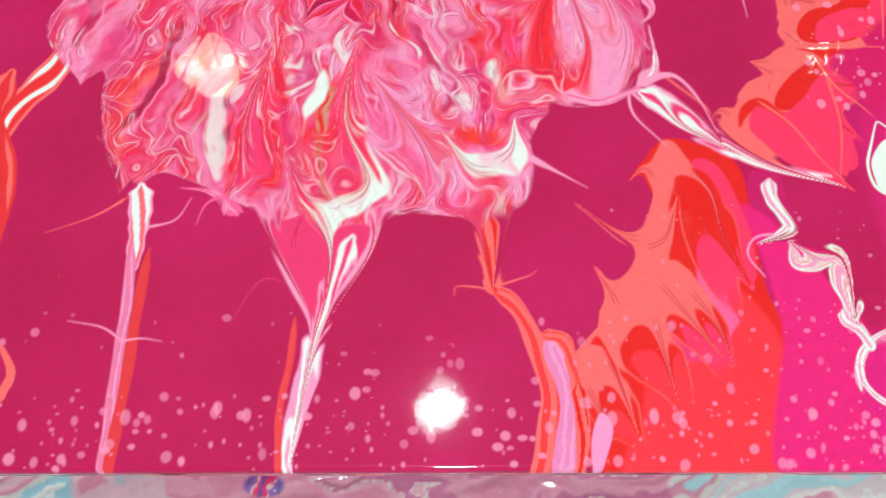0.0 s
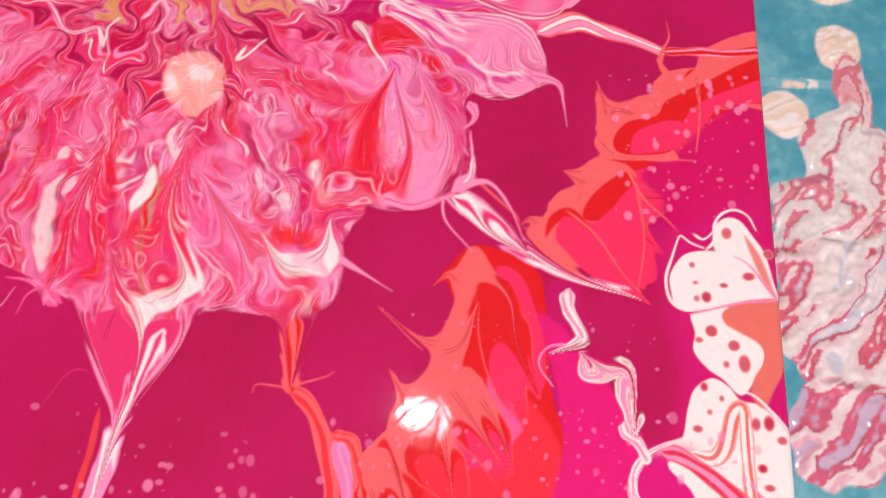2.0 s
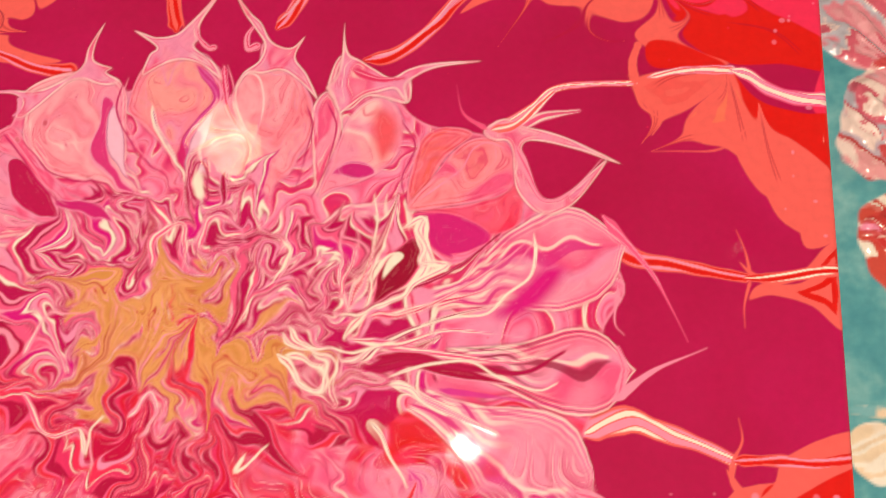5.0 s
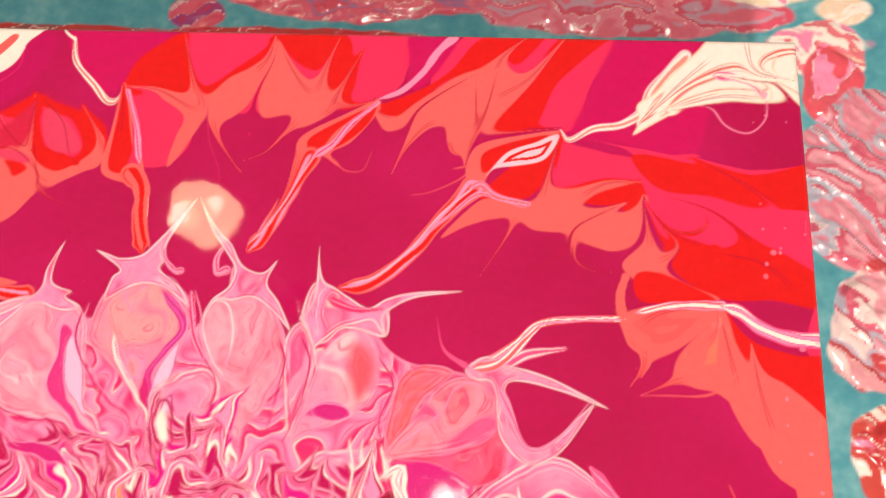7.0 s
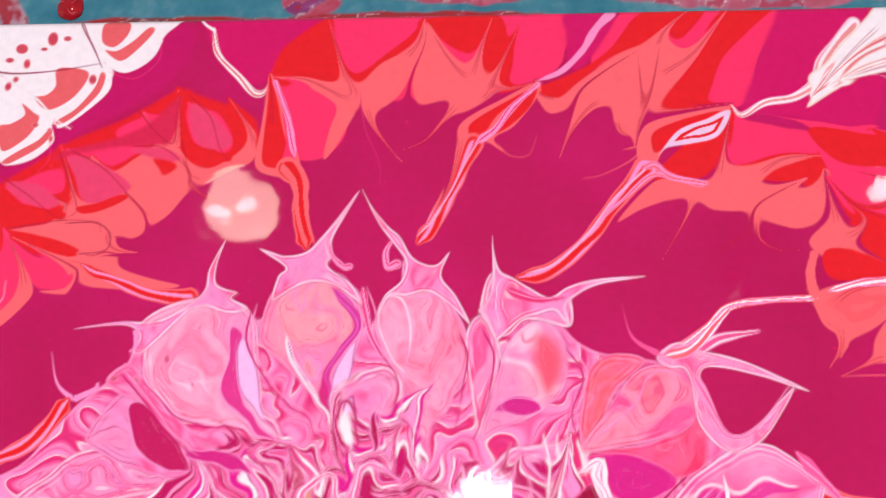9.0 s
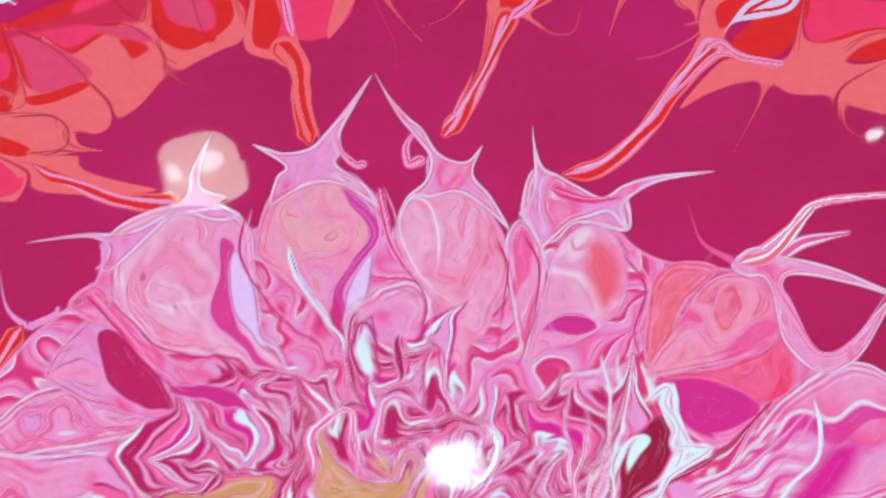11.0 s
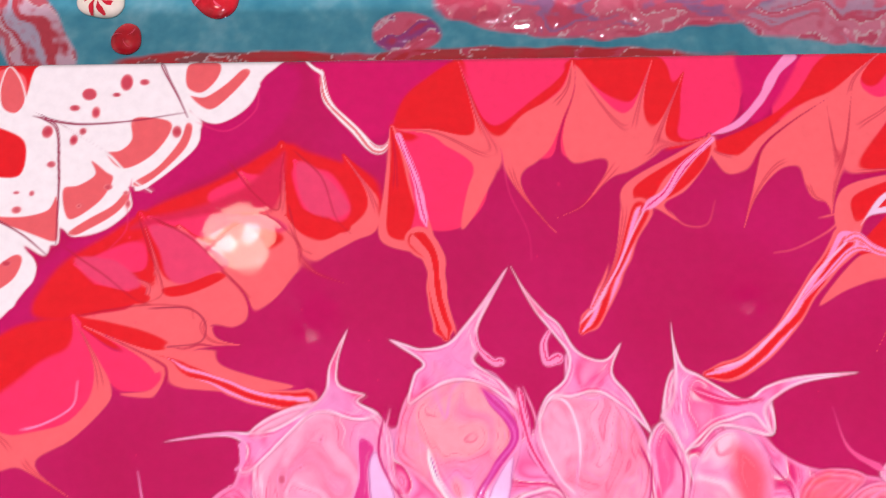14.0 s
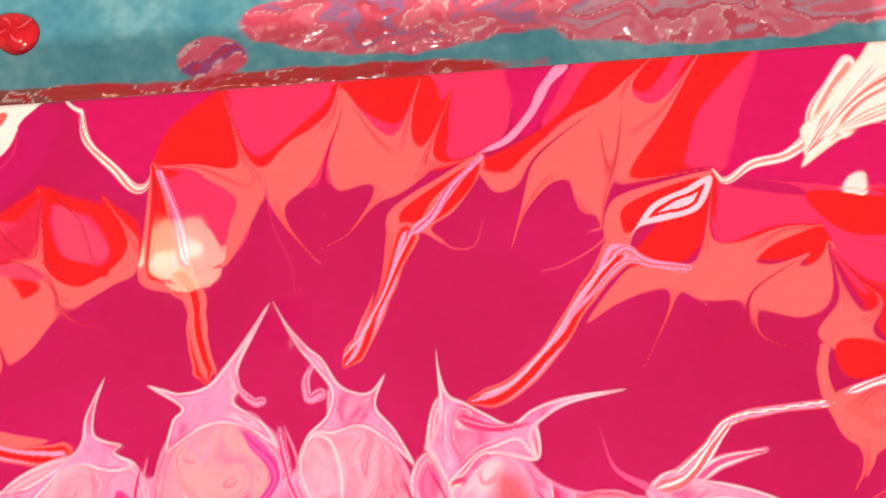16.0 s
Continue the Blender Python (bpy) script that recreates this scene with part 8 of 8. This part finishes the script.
# ---- stretched canvas on cups ----
painting = empty("flower_painting", (0, 0, TOP), "wet poured acrylic painting of a pink flower on magenta canvas", "painting")
surface(film, (0, 0, 0), 1.0, WET, {0: ("paint_film", "magenta ground with red and coral scallops"), 1: ("flower", "pink marbled flower lobes"), 2: ("white_lace", "white scalloped paint with red cells"), 4: ("white_lace", "white lacy paint with red cells"), 5: ("white_lace", "white and coral streaked paint"), 100: ("petal", ""), 3: ("gold_fleck", "gold paint")}, painting, sag=roll)

# canvas sides with paint run over them
drip = bmesh.new()
for k, (x0, y0, x1, y1) in enumerate(((X0, -HY, X1, -HY), (X1, -HY, X1, HY), (X1, HY, X0, HY), (X0, HY, X0, -HY))):
    nx, ny = (y1 - y0), -(x1 - x0)
    ln = math.hypot(nx, ny)
    m = int(ln / 0.004)
    rows = []
    for j, z in enumerate((-0.003, -0.008, -0.016, -0.024)):
        row = []
        for i in range(m + 1):
            u = i / m
            off = 0.0006 * noise.noise((u * 30, j * 1.3, k * 7.0)) if 0 < i < m else 0
            row.append(drip.verts.new((x0 + (x1 - x0) * u + nx / ln * off, y0 + (y1 - y0) * u + ny / ln * off, z)))
        rows.append(row)
    for a, b in zip(rows, rows[1:]):
        for i in range(m):
            drip.faces.new((a[i], b[i], b[i + 1], a[i + 1]))
bmesh.ops.remove_doubles(drip, verts=drip.verts, dist=1e-5)
side = part("canvas_side", drip, SIDE, painting, "canvas edge with paint run over it", smooth=True)
at = side.data.color_attributes.new("pigment", "FLOAT_COLOR", "POINT")
for i, v in enumerate(side.data.vertices):
    f = noise.noise((v.co.x * 40, v.co.y * 40, v.co.z * 12)) * 0.5 + 0.5
    c = RED if f > 0.62 else CORAL if f > 0.52 else PALE if f < 0.30 else CRIMSON if f < 0.38 else MAGENTA
    at.data[i].color = (*c, 1)
for dims in ((X0 + 0.001, -HY + 0.001, -0.0245, X1 - 0.001, -HY + 0.036, -0.006), (X0 + 0.001, HY - 0.036, -0.0245, X1 - 0.001, HY - 0.001, -0.006),
             (X0 + 0.001, -HY + 0.037, -0.0245, X0 + 0.036, HY - 0.037, -0.006), (X1 - 0.036, -HY + 0.037, -0.0245, X1 - 0.001, HY - 0.037, -0.006)):
    boxes("stretcher_bar", WOOD, painting, dims, bevel=0.001)

first = None
for sx in (-1, 1):
    for sy in (-1, 1):
        m = pose(-0.0348 + sx * 0.20, sy * 0.20, TABLE)
        if first is None:
            first = empty("plastic_cup", (0, 0, 0), "upturned white plastic cup that holds up the canvas", "cup", group="cups under the canvas")
            bm = bmesh.new()
            lathe(bm, [(0.030, 0.0), (0.031, 0.002), (0.030, 0.004), (0.024, 0.040), (0.023, TOP - 0.0245 - TABLE)], n=32)
            part("cup_body", bm, CUP, first, smooth=True)
            first.matrix_basis = m
        else:
            copy_thing(first, m)


# drops of paint beside the canvas
def paint_drop(x, y, r, base, marks, label, seed):
    rnd = random.Random(seed)
    ob = empty("paint_drop", (x, y, TABLE + 0.0004), label, "paint drop", group="paint drops on the cover")
    bm = bmesh.new()
    lathe(bm, [(r, 0), (r * 0.99, 0.0008), (r * 0.9, 0.0020), (r * 0.65, 0.0030), (r * 0.3, 0.0035), (r * 0.02, 0.0036)], n=48)
    for v in bm.verts:
        a = math.atan2(v.co.y, v.co.x)
        k = 1 + 0.10 * math.sin(a * 2 + seed) + 0.04 * math.sin(a * 3 + 2 * seed)
        v.co.x, v.co.y = v.co.x * k, v.co.y * k * 0.95
    part("drop_body", bm, base, ob, smooth=True)
    bm = bmesh.new()
    for i in range(marks[1]):
        a0, tw = i * 2 * math.pi / marks[1] + rnd.uniform(-0.2, 0.2), rnd.uniform(0.5, 1.1)
        prev = None
        for k in range(9):
            u = 0.15 + 0.75 * k / 8
            a, w = a0 + tw * u, 0.30 * (1 - abs(2 * u - 1.05)) * marks[2]
            z = 0.0036 * math.sqrt(max(0.0, 1 - (u * 1.02) ** 2.6)) + 0.00025
            pair = [bm.verts.new((r * u * math.cos(a + s * w), r * u * 0.95 * math.sin(a + s * w), z)) for s in (-1, 1)]
            if prev:
                bm.faces.new((prev[0], pair[0], pair[1], prev[1]))
            prev = pair
    part("swirl", bm, marks[0], ob)


REDDROP = material("wet_red_drop", lin(200, 24, 36), 0.06, coat=0.5, grain=0.25, scale=160)
CREAMDROP = material("wet_cream_drop", lin(236, 222, 200), 0.06, coat=0.5, grain=0.05, scale=160)
REDSTREAK = material("red_streak", lin(190, 30, 45), 0.08, grain=0.1, scale=200)
PINKSTREAK = material("pink_streak", lin(226, 80, 100), 0.08, grain=0.1, scale=200)
paint_drop(-0.2250, 0.3221, 0.0105, CREAMDROP, (REDSTREAK, 7, 0.9), "round cream paint drop with red swirls on the cover", 2)
paint_drop(-0.1712, 0.3232, 0.0115, REDDROP, (PINKSTREAK, 4, 0.4), "glossy red paint drop with pink streaks on the cover", 3)
paint_drop(-0.2111, 0.3016, 0.0078, REDDROP, (PINKSTREAK, 3, 0.3), "small dark red paint drop on the cover", 5)


# ---- lamps overhead ----
# added fixture: its diodes give the reflection of a torch held at the camera
down = empty("torch_stand_in", (0.02, -0.02, CEIL), "added ceiling light with four diodes, standing in for a torch at the camera", "ceiling light")
bm = bmesh.new()
lathe(bm, [(0.07, 0.0), (0.07, -0.012), (0.060, -0.016), (0.058, -0.006)])
part("rim", bm, STEEL, down, smooth=True)
for i, (dx, dy) in enumerate(((-0.036, 0.004), (-0.013, 0.0), (0.012, -0.002), (0.035, 0.003))):
    bm = bmesh.new()
    lathe(bm, [(0.0045, -0.016), (0.0045, -0.019), (0.003, -0.021)], dx, dy, 20)
    part("diode", bm, LED, down)

HANG = 1.80
pendant = empty("pendant_lamp", (-0.40, 0.49, HANG), "warm lit glass globe pendant lamp", "pendant lamp", group="pendant lamps")
bm = bmesh.new()
lathe(bm, [(0.016 + 0.043 * math.sin(a), 0.062 * math.cos(a)) for a in [math.pi * i / 14 for i in range(15)]])
part("globe", bm, SHADE, pendant, smooth=True)
bm = bmesh.new()
lathe(bm, [(0.004, 0.06), (0.004, CEIL - HANG - 0.02), (0.05, CEIL - HANG - 0.018), (0.05, CEIL - HANG)])
part("rod", bm, STEEL, pendant, smooth=True)
for dx, dy in ((0.028, -0.012), (-0.018, -0.030)):
    bm = bmesh.new()
    lathe(bm, [(0.004, -0.072), (0.011, -0.068), (0.014, -0.060), (0.008, -0.050)], dx, dy, 20)
    part("bulb", bm, BULB, pendant, smooth=True)
# a second, much smaller one
spot = empty("pendant_lamp", (0.72, 0.52, HANG), "small warm lit bulb pendant lamp", "pendant lamp", group="pendant lamps")
bm = bmesh.new()
lathe(bm, [(0.003 + 0.012 * math.sin(a), 0.016 * math.cos(a)) for a in [math.pi * i / 12 for i in range(13)]], n=24)
part("globe", bm, BULB, spot, smooth=True)
bm = bmesh.new()
lathe(bm, [(0.003, 0.015), (0.003, CEIL - HANG - 0.02), (0.04, CEIL - HANG - 0.018), (0.04, CEIL - HANG)], n=24)
part("rod", bm, STEEL, spot, smooth=True)

# unseen lamp body, added to go with the made-up main light
added_lamp = empty("added_ceiling_lamp", (0.05, -1.35, CEIL), "unseen round white ceiling lamp, added as the main light", "ceiling lamp")
bm = bmesh.new()
lathe(bm, [(0.11, 0.0), (0.11, -0.03), (0.10, -0.036)])
part("housing", bm, STEEL, added_lamp, smooth=True)
bm = bmesh.new()
lathe(bm, [(0.095, -0.037), (0.093, -0.045), (0.08, -0.050)])
part("diffuser", bm, PANEL, added_lamp, smooth=True)
